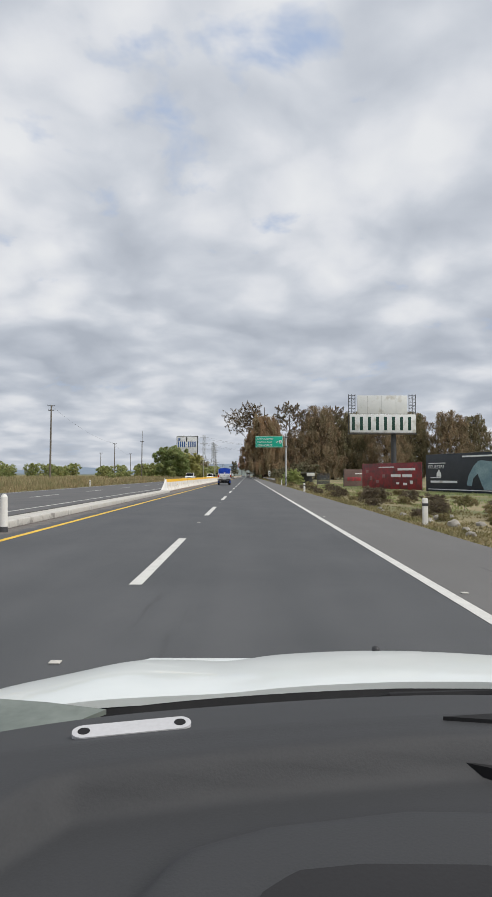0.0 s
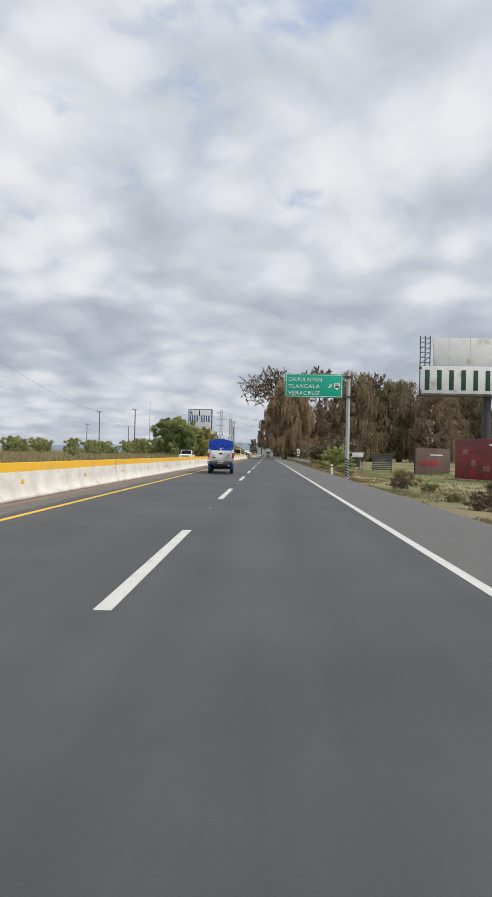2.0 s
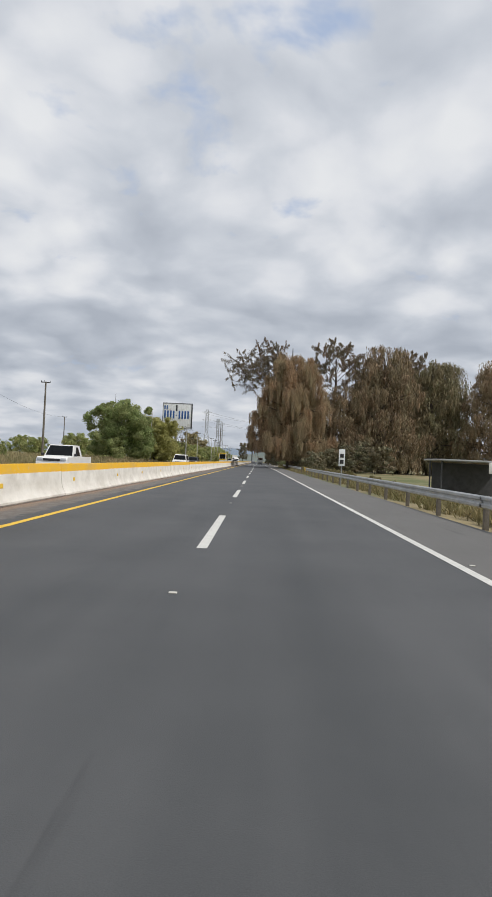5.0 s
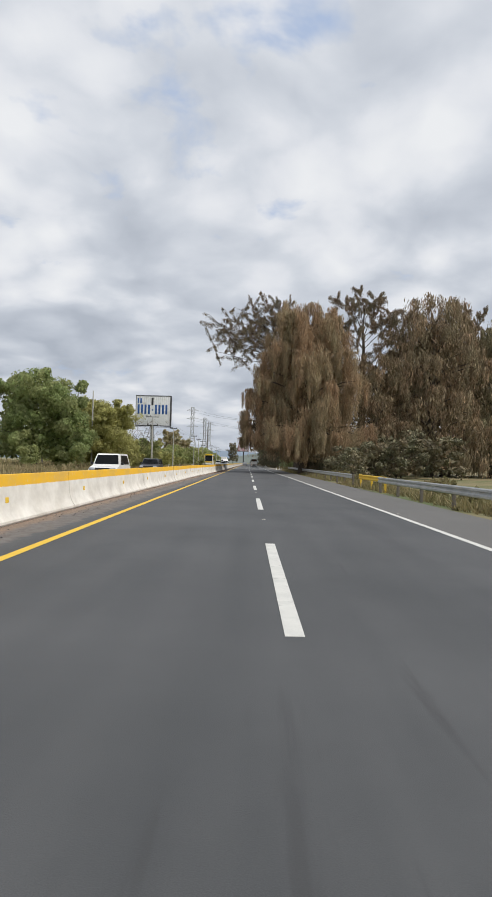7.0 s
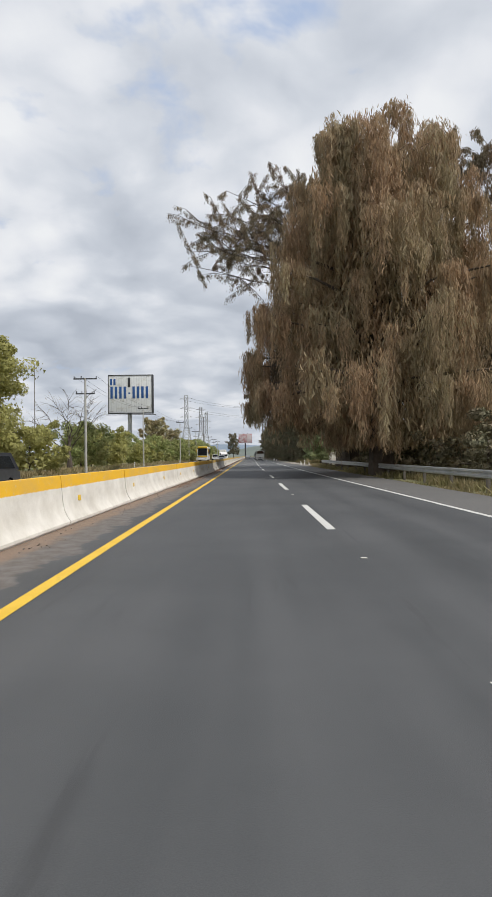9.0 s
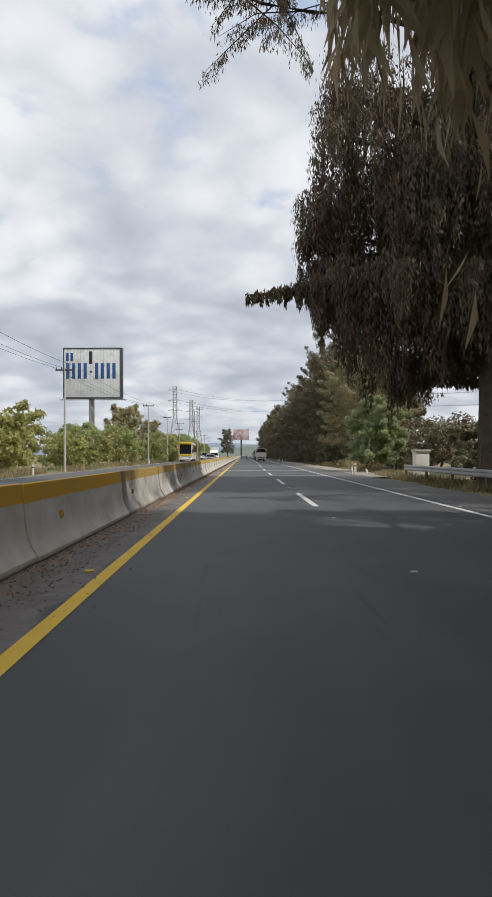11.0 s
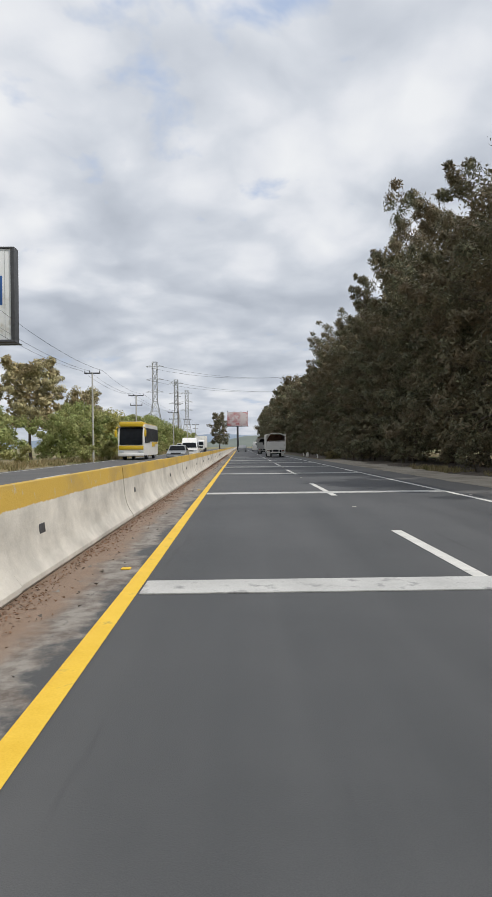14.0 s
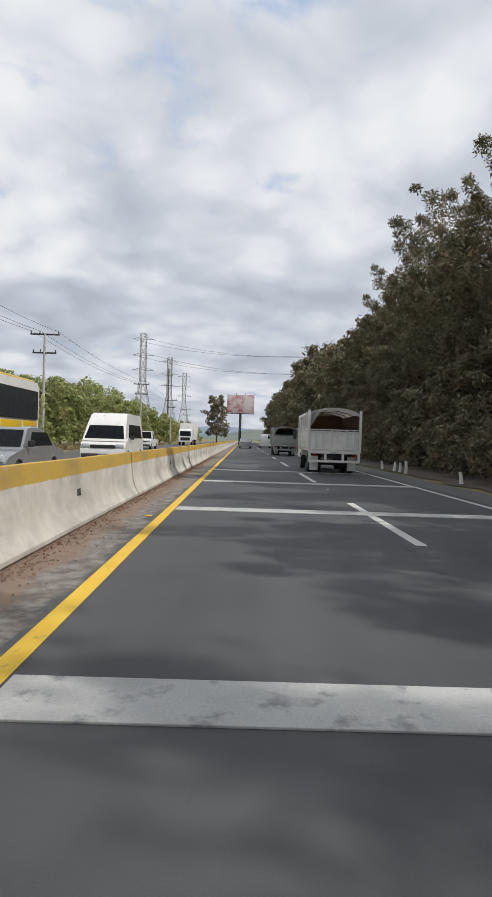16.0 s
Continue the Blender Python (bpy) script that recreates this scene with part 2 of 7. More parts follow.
def banded(name, body, body2, band, at, grime, grime_amount, raw=0.0):
    """Barrier concrete with a painted cap above the height at."""
    m = bpy.data.materials.new(name)
    m.use_nodes = True
    k = Nodes(m.node_tree)
    co = k.t.nodes.new("ShaderNodeTexCoord").outputs["Object"]
    geo = k.t.nodes.new("ShaderNodeNewGeometry").outputs["Position"]
    sep = k.t.nodes.new("ShaderNodeSeparateXYZ")
    k.link(co, sep.inputs[0])
    n1, n2 = k.noise(geo, 1.4, 6.0, 0.65), k.noise(geo, 9.0, 5.0, 0.6)
    streak = k.t.nodes.new("ShaderNodeMapping")
    streak.inputs["Scale"].default_value = (1.0, 0.45, 0.9)
    k.link(geo, streak.inputs["Vector"])
    n3 = k.noise(streak.outputs[0], 1.6, 5.0, 0.6)
    c = k.mix(k.ramp(n1, [(0.35, 0.0), (0.65, 1.0)]), body, body2)
    lift = k.math("ADD", sep.outputs[2], k.math("MULTIPLY", k.math("SUBTRACT", n2, 0.5), 0.05))
    cap = k.ramp(lift, [(at - 0.006, 0.0), (at + 0.006, 1.0)])
    worn = k.mix(k.ramp(n2, [(0.60, 0.0), (0.72, 0.6)]), band, tuple(v * 0.8 + 0.05 for v in body))
    c = k.mix(cap, c, worn)
    c = k.mix(k.math("MULTIPLY", k.ramp(n3, [(0.48, 0.0), (0.70, 1.0)]), grime_amount), c, grime)
    b = k.add("ShaderNodeBsdfPrincipled")
    k.link(c, b.inputs["Base Color"])
    b.inputs["Roughness"].default_value = 0.8
    bn = k.add("ShaderNodeBump", Strength=0.4, Distance=0.01)
    k.link(k.noise(geo, 35.0, 5.0), bn.inputs["Height"])
    k.link(bn.outputs[0], b.inputs["Normal"])
    k.link(b.outputs[0], k.add("ShaderNodeOutputMaterial").inputs[0])
    return m


def plain_paint(name, colour, rough=0.4, coat=0.3, dirt=0.25, metal=0.0):
    d = tuple(v * (1 - dirt) for v in colour)
    return surf(name, d, colour, 1.5, 14.0, rough, 0.03, 0.003, metal, coat=coat)


M_ASPHALT = asphalt()
M_OLD_ASPHALT = surf("old_asphalt", (0.075, 0.075, 0.077), (0.12, 0.118, 0.115), 0.5, 90, 0.85, 0.3, 0.006)
M_WHITE_LINE = surf("road_paint_white", (0.50, 0.50, 0.47), (0.68, 0.67, 0.63), 4, 90, 0.75, 0.3, 0.004, spots=(0.25, 0.25, 0.24), spot_scale=7, spot_at=0.66)
M_YELLOW_LINE = surf("road_paint_yellow", (0.65, 0.40, 0.025), (0.80, 0.54, 0.06), 3, 90, 0.75, 0.3, 0.004, spots=(0.30, 0.22, 0.08), spot_scale=6, spot_at=0.66)
M_BAR_LINE = surf("road_paint_bar", (0.36, 0.36, 0.35), (0.56, 0.56, 0.54), 2.5, 60, 0.75, 0.5, 0.01, spots=(0.2, 0.2, 0.2), spot_scale=5, spot_at=0.6)
M_WHITE_BARRIER = banded("barrier_white", (0.62, 0.585, 0.52), (0.78, 0.75, 0.69), (0.78, 0.44, 0.02), 0.72, (0.30, 0.26, 0.22), 0.28)
M_RAW_BARRIER = banded("barrier_raw", (0.44, 0.42, 0.38), (0.64, 0.61, 0.55), (0.50, 0.33, 0.06), 0.72, (0.16, 0.145, 0.13), 0.42)
# Grime plus the trees' shade, both put into darker body and cap colours.
M_STAINED_SHADED_BARRIER = banded("barrier_stained_shaded", (0.30, 0.28, 0.25), (0.52, 0.49, 0.44), (0.36, 0.235, 0.05), 0.72, (0.10, 0.09, 0.08), 0.75)
M_GUTTER = surf("grit", (0.12, 0.11, 0.10), (0.27, 0.25, 0.225), 3, 30, 0.95, 0.3)
M_KERB = surf("kerb_concrete", (0.42, 0.40, 0.36), (0.62, 0.60, 0.55), 2, 50, 0.85, 0.4, 0.01, spots=(0.22, 0.2, 0.18), spot_scale=2, spot_at=0.6)
M_LAND = surf("land", (0.16, 0.135, 0.065), (0.32, 0.255, 0.14), 0.08, 1.7, 0.95, 0.8, 0.1, spots=(0.07, 0.11, 0.03), spot_scale=0.05, spot_at=0.52)
M_HILL = surf("hill", (0.16, 0.21, 0.27), (0.22, 0.27, 0.33), 0.004, 0.03, 1.0, 0)
M_HILL_NEAR = surf("hill_near", (0.115, 0.145, 0.125), (0.165, 0.185, 0.165), 0.01, 0.06, 1.0, 0)
M_BARK = surf("bark", (0.06, 0.047, 0.036), (0.15, 0.12, 0.095), 3, 22, 0.95, 1.0, 0.04)
M_STEEL = surf("galvanised_steel", (0.33, 0.34, 0.34), (0.52, 0.53, 0.53), 2, 30, 0.5, 0.1, 0.003, 0.6)
M_DARK_STEEL = surf("dark_steel", (0.045, 0.047, 0.05), (0.10, 0.10, 0.105), 3, 40, 0.6, 0.1, 0.003, 0.3)
M_POST_GREY = surf("grey_painted_post", (0.36, 0.37, 0.37), (0.52, 0.53, 0.52), 1.5, 20, 0.6, 0.1)
M_WHITE = surf("white_painted", (0.66, 0.645, 0.60), (0.83, 0.815, 0.775), 1.5, 25, 0.6, 0.1, spots=(0.42, 0.36, 0.29), spot_scale=2.0, spot_at=0.66)
M_BLACK = surf("black_painted", (0.018, 0.018, 0.02), (0.04, 0.04, 0.042), 3, 30, 0.55, 0.1)
M_WOODPOLE = surf("weathered_pole", (0.10, 0.085, 0.07), (0.2, 0.18, 0.15), 4, 40, 0.9, 0.5)
M_CONCRETE_POLE = surf("concrete_pole", (0.40, 0.39, 0.36), (0.55, 0.54, 0.50), 3, 40, 0.85, 0.3)
M_SIGN_GREEN = plain_paint("sign_green", (0.0, 0.40, 0.27), 0.6, 0.0, 0.05)
M_SIGN_WHITE = plain_paint("sign_white", (0.82, 0.84, 0.83), 0.5, 0.1, 0.05)
M_L_CYPRESS = leaf("cypress_foliage", (0.24, 0.165, 0.10), (0.64, 0.44, 0.27), (0.47, 0.41, 0.25), 0.4, hang=0.3)
M_L_PINE = leaf("casuarina_foliage", (0.07, 0.074, 0.045), (0.28, 0.275, 0.16), (0.27, 0.205, 0.125), 0.1)
M_L_FAR = leaf("brown_cypress_foliage", (0.13, 0.094, 0.06), (0.49, 0.345, 0.21), (0.36, 0.305, 0.185), 0.18, hang=0.4)
M_L_DARK_OLIVE = leaf("dark_olive_cypress_foliage", (0.09, 0.088, 0.05), (0.38, 0.34, 0.19), (0.36, 0.28, 0.165), 0.15, hang=0.4)
M_L_OLIVE = leaf("olive_conifer_foliage", (0.21, 0.20, 0.105), (0.66, 0.61, 0.34), (0.50, 0.39, 0.225), 0.15)
M_L_GREEN = leaf("green_foliage", (0.14, 0.185, 0.07), (0.42, 0.51, 0.20), (0.47, 0.48, 0.22), 0.5)
M_L_BUSH = leaf("sunny_bush_foliage", (0.19, 0.235, 0.085), (0.52, 0.58, 0.235), (0.56, 0.54, 0.25), 0.5)
M_L_LIME = leaf("light_green_foliage", (0.26, 0.31, 0.145), (0.60, 0.66, 0.36), (0.56, 0.59, 0.35), 0.5)
M_L_SHRUB = leaf("yellow_green_shrub_foliage", (0.26, 0.31, 0.10), (0.62, 0.68, 0.29), (0.58, 0.60, 0.27), 0.5)
M_L_YELLOW = leaf("yellow_green_foliage", (0.29, 0.29, 0.10), (0.66, 0.63, 0.24), (0.52, 0.50, 0.20), 0.5)
M_L_DRY = leaf("dry_grass", (0.27, 0.21, 0.11), (0.58, 0.47, 0.28), (0.36, 0.34, 0.17), 0.45)
M_L_WEED = leaf("weeds", (0.12, 0.12, 0.045), (0.36, 0.32, 0.15), (0.40, 0.32, 0.18), 0.4)


# ---------- mesh kit ----------
def make_mesh(name, bm, mat, smooth=27):
    me = bpy.data.meshes.new(name)
    bmesh.ops.recalc_face_normals(bm, faces=bm.faces)
    bm.to_mesh(me)
    bm.free()
    me.materials.append(mat)
    if smooth:
        me.polygons.foreach_set("use_smooth", [True] * len(me.polygons))
        me.set_sharp_from_angle(angle=radians(smooth))
    return me


def part(name, bm, mat, parent=None, label="", smooth=27):
    ob = new(name, make_mesh(name, bm, mat, smooth))
    ob.parent = parent
    if label:
        ob["label"] = label
    return ob


def thing(name, m, label, category, group="", kind=""):
    ob = new(name)
    ob.empty_display_size = 0.2
    ob.matrix_world = m
    return tagged(ob, label, category, group, kind)


def box(bm, x0, x1, y0, y1, z0, z1, bevel=0.0, m=None):
    r = bmesh.ops.create_cube(bm, size=1.0)
    vs = r["verts"]
    for v in vs:
        v.co = Vector(((x0 + x1) / 2 + v.co.x * (x1 - x0), (y0 + y1) / 2 + v.co.y * (y1 - y0), (z0 + z1) / 2 + v.co.z * (z1 - z0)))
        if m is not None:
            v.co = m @ v.co
    if bevel:
        es = list({e for v in vs for e in v.link_edges})
        bmesh.ops.bevel(bm, geom=es, offset=bevel, segments=2, affect="EDGES", profile=0.6)
    return bm


def tube(bm, a, b, r0, r1=None, n=8, cap=True):
    """A straight tapered tube from a to b."""
    a, b = Vector(a), Vector(b)
    r1 = r0 if r1 is None else r1
    d = (b - a)
    q = d.to_track_quat("Z", "Y") if d.length else Matrix.Identity(3).to_quaternion()
    rings = []
    for p, r in ((a, r0), (b, r1)):
        rings.append([bm.verts.new(p + q @ Vector((r * math.cos(2 * math.pi * i / n), r * math.sin(2 * math.pi * i / n), 0))) for i in range(n)])
    for i in range(n):
        j = (i + 1) % n
        bm.faces.new((rings[0][i], rings[0][j], rings[1][j], rings[1][i]))
    if cap:
        bm.faces.new(rings[0][::-1])
        bm.faces.new(rings[1])
    return bm


def bent(bm, pts, radii, n=7):
    """A tapered tube along a bent line, used for trunks, limbs and cables."""
    rings, last = [], None
    pts = [Vector(p) for p in pts]
    for i, p in enumerate(pts):
        d = (pts[min(i + 1, len(pts) - 1)] - pts[max(i - 1, 0)]).normalized()
        q = d.to_track_quat("Z", "Y")
        rings.append([bm.verts.new(p + q @ Vector((radii[i] * math.cos(2 * math.pi * k / n), radii[i] * math.sin(2 * math.pi * k / n), 0))) for k in range(n)])
    for a, b in zip(rings, rings[1:]):
        # start the next ring at the nearest vertex, so that the skin does not twist
        s = min(range(n), key=lambda k: (b[k].co - a[0].co).length)
        b[:] = b[s:] + b[:s]
        for k in range(n):
            j = (k + 1) % n
            bm.faces.new((a[k], a[j], b[j], b[k]))
    bm.faces.new(rings[0][::-1])
    bm.faces.new(rings[-1])
    return bm


def slab(bm, pts, z0, z1):
    """A level plate with the outline pts."""
    lo = [bm.verts.new((x, y, z0)) for x, y in pts]
    hi = [bm.verts.new((x, y, z1)) for x, y in pts]
    n = len(pts)
    bm.faces.new(hi)
    bm.faces.new(lo[::-1])
    for i in range(n):
        j = (i + 1) % n
        bm.faces.new((lo[i], lo[j], hi[j], hi[i]))
    return bm


def profile(bm, pts, x0, x1, axis="x"):
    """A side outline pts of (y, z) drawn across from x0 to x1; with axis y the outline is (x, z)."""
    def at(p, s):
        return (s, p[0], p[1]) if axis == "x" else (p[0], s, p[1])
    a = [bm.verts.new(at(p, x0)) for p in pts]
    b = [bm.verts.new(at(p, x1)) for p in pts]
    n = len(pts)
    bm.faces.new(a)
    bm.faces.new(b[::-1])
    for i in range(n):
        j = (i + 1) % n
        bm.faces.new((a[i], a[j], b[j], b[i]))
    return bm


def rounded(bm, offset, segments=2, angle=30):
    es = [e for e in bm.edges if len(e.link_faces) == 2 and e.calc_face_angle(0) > radians(angle)]
    bmesh.ops.bevel(bm, geom=es, offset=offset, segments=segments, affect="EDGES", profile=0.6, clamp_overlap=True)
    return bm


def ribbon(bm, left, right, z, thick=0.004):
    """A strip over the ground between two lines of (x, y) points."""
    n = len(left)
    top = [[bm.verts.new((x, y, z)) for x, y in side] for side in (left, right)]
    for i in range(n - 1):
        bm.faces.new((top[0][i], top[1][i], top[1][i + 1], top[0][i + 1]))
    return bm


# ---------- the road's lines: they draw in a little farther on ----------
def ease(y, y0, y1, a, b):
    t = min(1.0, max(0.0, (y - y0) / (y1 - y0)))
    t = t * t * (3 - 2 * t)
    return a + (b - a) * t


def x_yellow(y):
    return ease(y, 175, 215, -3.47, -3.40)


def x_white(y):
    return ease(y, 175, 225, 3.50, 3.14)


def x_lane(y):
    """The line between the lanes wanders a little."""
    return ease(y, 200, 240, 0.0, -0.16) + ease(y, 252, 322, 0.0, 0.36)


def x_shoulder(y):
    return ease(y, 200, 325, 5.75, 4.55)


def x_barrier(y):
    return ease(y, 175, 225, -4.86, -4.33)


Y0, Y1 = -90.0, 760.0
YS = [Y0 + (Y1 - Y0) * i / 170 for i in range(171)]


def structure(name, bm, mat, label, category, smooth=0):
    return tagged(part(name, bm, mat, None, "", smooth), label, category, kind="structure")


def build_ground():
    bm = bmesh.new()
    xs = [-2600, -1200, -500, -200, -90, -60, -40, -30, -24, -20, -17, -15.5, -4.5, 4.3, 5.9, 8, 11, 15, 20, 28, 40, 60, 100, 220, 500, 1200, 2600]
    ys = [-400, -200, -100] + [-90 + 12 * i for i in range(71)] + [780, 830, 900, 1000, 1200, 1500, 1900, 2400, 3000]
    grid = []
    for y in ys:
        row = []
        for x in xs:
            z = -0.10
            if x > 6:
                z = -0.10 - 0.75 * min(1, (x - 6) / 12) * ease(y, 150, 190, 1, 0.3)
            if x < -17:
                z = -0.1 + 0.12 * noise.noise((x * 0.05, y * 0.05, 0))
            if -16 < x < 5:
                z = -0.14
            row.append(bm.verts.new((x, y, z)))
        grid.append(row)
    for a, b in zip(grid, grid[1:]):
        for i in range(len(xs) - 1):
            bm.faces.new((a[i], a[i + 1], b[i + 1], b[i]))
    structure("ground", bm, M_LAND, "dry grassland and bare earth beside the highway", "ground", 60)
    bm = bmesh.new()
    slab(bm, [(x_barrier(y) - 0.55, y) for y in YS] + [(x_shoulder(y) + 0.12 * noise.noise((0, y * 0.7, 3)), y) for y in YS[::-1]], -0.18, 0.0)
    structure("road", bm, M_ASPHALT, "dark grey asphalt carriageway with a paler shoulder", "road")
    bm = bmesh.new()
    slab(bm, [(-15.6, y) for y in YS] + [(x_barrier(y) - 1.35, y) for y in YS[::-1]], -0.18, -0.012)
    structure("opposite_road", bm, M_OLD_ASPHALT, "worn asphalt of the oncoming carriageway", "road")


build_ground()


def build_lines():
    bm = bmesh.new()
    ribbon(bm, [(x_yellow(y) - 0.075, y) for y in YS], [(x_yellow(y) + 0.075, y) for y in YS], 0.004)
    structure("yellow_edge_line", bm, M_YELLOW_LINE, "solid yellow line along the central barrier", "road marking")
    bm = bmesh.new()
    ribbon(bm, [(x_white(y) - 0.07, y) for y in YS], [(x_white(y) + 0.07, y) for y in YS], 0.004)
    structure("white_edge_line", bm, M_WHITE_LINE, "solid white line along the shoulder", "road marking")
    for x, lab in ((-15.1, "white line along the far edge of the oncoming road"), (-7.0, "white line beside the central kerb")):
        bm = bmesh.new()
        ribbon(bm, [(x - 0.06, y) for y in YS], [(x + 0.06, y) for y in YS], -0.008)
        structure("far_edge_line", bm, M_WHITE_LINE, lab, "road marking")
    dash = bmesh.new()
    slab(dash, [(-0.075, 0), (0.075, 0), (0.075, 5.13), (-0.075, 5.13)], 0.001, 0.005)
    me = make_mesh("lane_dash", dash, M_WHITE_LINE, 0)
    starts = [12.123 * k for k in range(-6, 18)] + [6.2 + 11.446 * k for k in range(19, 60)]
    for y in starts:
        ob = new("lane_dash", me)
        ob.location = (x_lane(y + 2.5), y, 0)
        tagged(ob, "white dash of the line between the lanes", "road marking", "lane dashes", "structure")
    far = bmesh.new()
    slab(far, [(-0.06, 0), (0.06, 0), (0.06, 5.0), (-0.06, 5.0)], 0.001, 0.005)
    me = make_mesh("far_lane_dash", far, M_WHITE_LINE, 0)
    for k in range(-5, 55):
        ob = new("far_lane_dash", me)
        ob.location = (-11.0, 12.0 * k + 3, -0.012)
        tagged(ob, "white dash on the oncoming road", "road marking", "oncoming lane dashes", "structure")
    for y, d in ((244.9, 0.42), (257.6, 0.42), (271.15, 0.5), (281.9, 0.5), (293.3, 0.5), (302.1, 0.5), (310.5, 0.5), (318.5, 0.5), (325.8, 0.5), (332.6, 0.5)):
        bm = bmesh.new()
        box(bm, x_yellow(y) + 0.1, x_white(y) - 0.02, y - d / 2, y + d / 2, 0.0, 0.014, 0.004)
        tagged(structure("rumble_bar", bm, M_BAR_LINE, "grey-white raised warning bar across both lanes", "road marking"), group="warning bars")
    stud = bmesh.new()
    box(stud, -0.04, 0.04, -0.032, 0.032, 0.0, 0.012, 0.007)
    me = make_mesh("road_stud", stud, M_KERB)
    for k in range(-1, 28):
        y = (12.123 * k + 9.2) if k < 18 else 6.2 + 11.446 * k + 8.6
        for x, lab in ((x_lane(y), "small white reflective stud between the lanes"), (x_white(y) + 0.2, "small white reflective stud beside the edge line")):
            ob = new("road_stud", me)
            ob.location = (x, y + (0 if x < 1 else 2.5), 0)
            tagged(ob, lab, "road stud", "road studs")


build_lines()


def yellow_studs():
    bm = bmesh.new()
    box(bm, -0.05, 0.05, -0.045, 0.045, 0.0, 0.016, 0.009)
    me = make_mesh("road_stud", bm, M_YELLOW_LINE)
    for k in range(16):
        ob = new("road_stud", me)
        ob.location = (x_yellow(200) - 0.2, 215.4 + 11.323 * k, 0.0)
        tagged(ob, "small yellow reflective stud beside the yellow line", "road stud", "road studs")


yellow_studs()


def build_median():
    # low kerb before the barrier begins
    kerb = thing("median_kerb", Matrix.Identity(4), "low pale concrete kerb dividing the carriageways", "kerb", kind="structure")
    cut = [-60 + 8.0 * i for i in range(12)] + [36.8]
    for a, b in zip(cut, cut[1:]):
        bm = bmesh.new()
        box(bm, -5.05, -4.36, a, b - 0.02, 0.0, 0.17, 0.03)
        part("kerb_stone", bm, M_KERB, kerb)
    shape = [(-0.45, 0), (-0.02, 0), (-0.02, 0.03), (0.01, 0.035), (0.01, 0.085), (-0.055, 0.175), (-0.105, 0.29), (-0.135, 0.43), (-0.175, 0.90), (-0.185, 0.945), (-0.225, 0.955), (-0.265, 0.945), (-0.275, 0.90), (-0.315, 0.43), (-0.345, 0.29), (-0.395, 0.175), (-0.46, 0.085), (-0.46, 0.035), (-0.45, 0.03)]
    seg = 5.5
    rng = random.Random(4)

    def run(name, y_from, y_to, mat, label):
        top = thing(name, Matrix.Identity(4), label, "barrier", kind="structure")
        me = None
        y = y_from
        while y < y_to - 0.1:
            if me is None:
                bm = bmesh.new()
                profile(bm, shape, 0.012, seg - 0.012, "y")
                rounded(bm, 0.012, 1, 35)
                me = make_mesh("barrier_segment", bm, mat)
            ob = new("barrier_segment", me)
            ob.parent = top
            slope = math.atan2(x_barrier(y + seg) - x_barrier(y), seg)
            ob.matrix_world = Matrix.Translation((x_barrier(y) + rng.uniform(-0.012, 0.012), y, rng.uniform(-0.008, 0.006))) @ Matrix.Rotation(-slope, 4, "Z")
            y += seg
        return top

    early = run("barrier", 39.9, 39.9 + seg * 33, M_WHITE_BARRIER, "whitewashed concrete barrier with a yellow painted cap")
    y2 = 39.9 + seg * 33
    run("stained_shaded_barrier", y2, y2 + seg * 3, M_STAINED_SHADED_BARRIER, "mossy stained concrete barrier, darkened for the shade beneath the trees")
    run("old_barrier", y2 + seg * 3, y2 + seg * 88, M_RAW_BARRIER, "weathered bare concrete barrier with a faded yellow cap")
    # the sloping end
    bm = bmesh.new()
    n = 8
    rings = []
    for i in range(n + 1):
        s = 0.05 + 0.95 * (i / n) ** 1.3
        rings.append([bm.verts.new((x_barrier(39) - 0.21 + (px + 0.21) * (1.12 - 0.12 * i / n), 36.9 + 3.0 * i / n, pz * s)) for px, pz in shape])
    for a, b in zip(rings, rings[1:]):
        for k in range(len(shape)):
            j = (k + 1) % len(shape)
            bm.faces.new((a[k], a[j], b[j], b[k]))
    bm.faces.new(rings[0])
    bm.faces.new(rings[-1][::-1])
    part("barrier_end", bm, M_WHITE, early, "white sloping end piece")
    # reflector brackets
    bm = bmesh.new()
    box(bm, -0.02, 0.008, -0.085, 0.085, -0.05, 0.05, 0.006)
    me = make_mesh("barrier_reflector", bm, M_DARK_STEEL)
    bmy = bmesh.new()
    box(bmy, -0.02, 0.02, -0.08, 0.08, -0.055, 0.055, 0.008)
    mey = make_mesh("barrier_reflector", bmy, M_YELLOW_LINE)
    y = 41.2
    while y < 520:
        old = y > y2
        ob = new("barrier_reflector", me if old else mey)
        ob.matrix_world = Matrix.Translation((x_barrier(y) - 0.14, y + rng.uniform(-0.3, 0.3), 0.46)) @ Matrix.Rotation(-0.12, 4, "Y")
        tagged(ob, "small dark reflector bracket on the barrier face" if old else "small yellow reflector on the barrier face", "reflector", "barrier reflectors")
        y += seg


build_median()


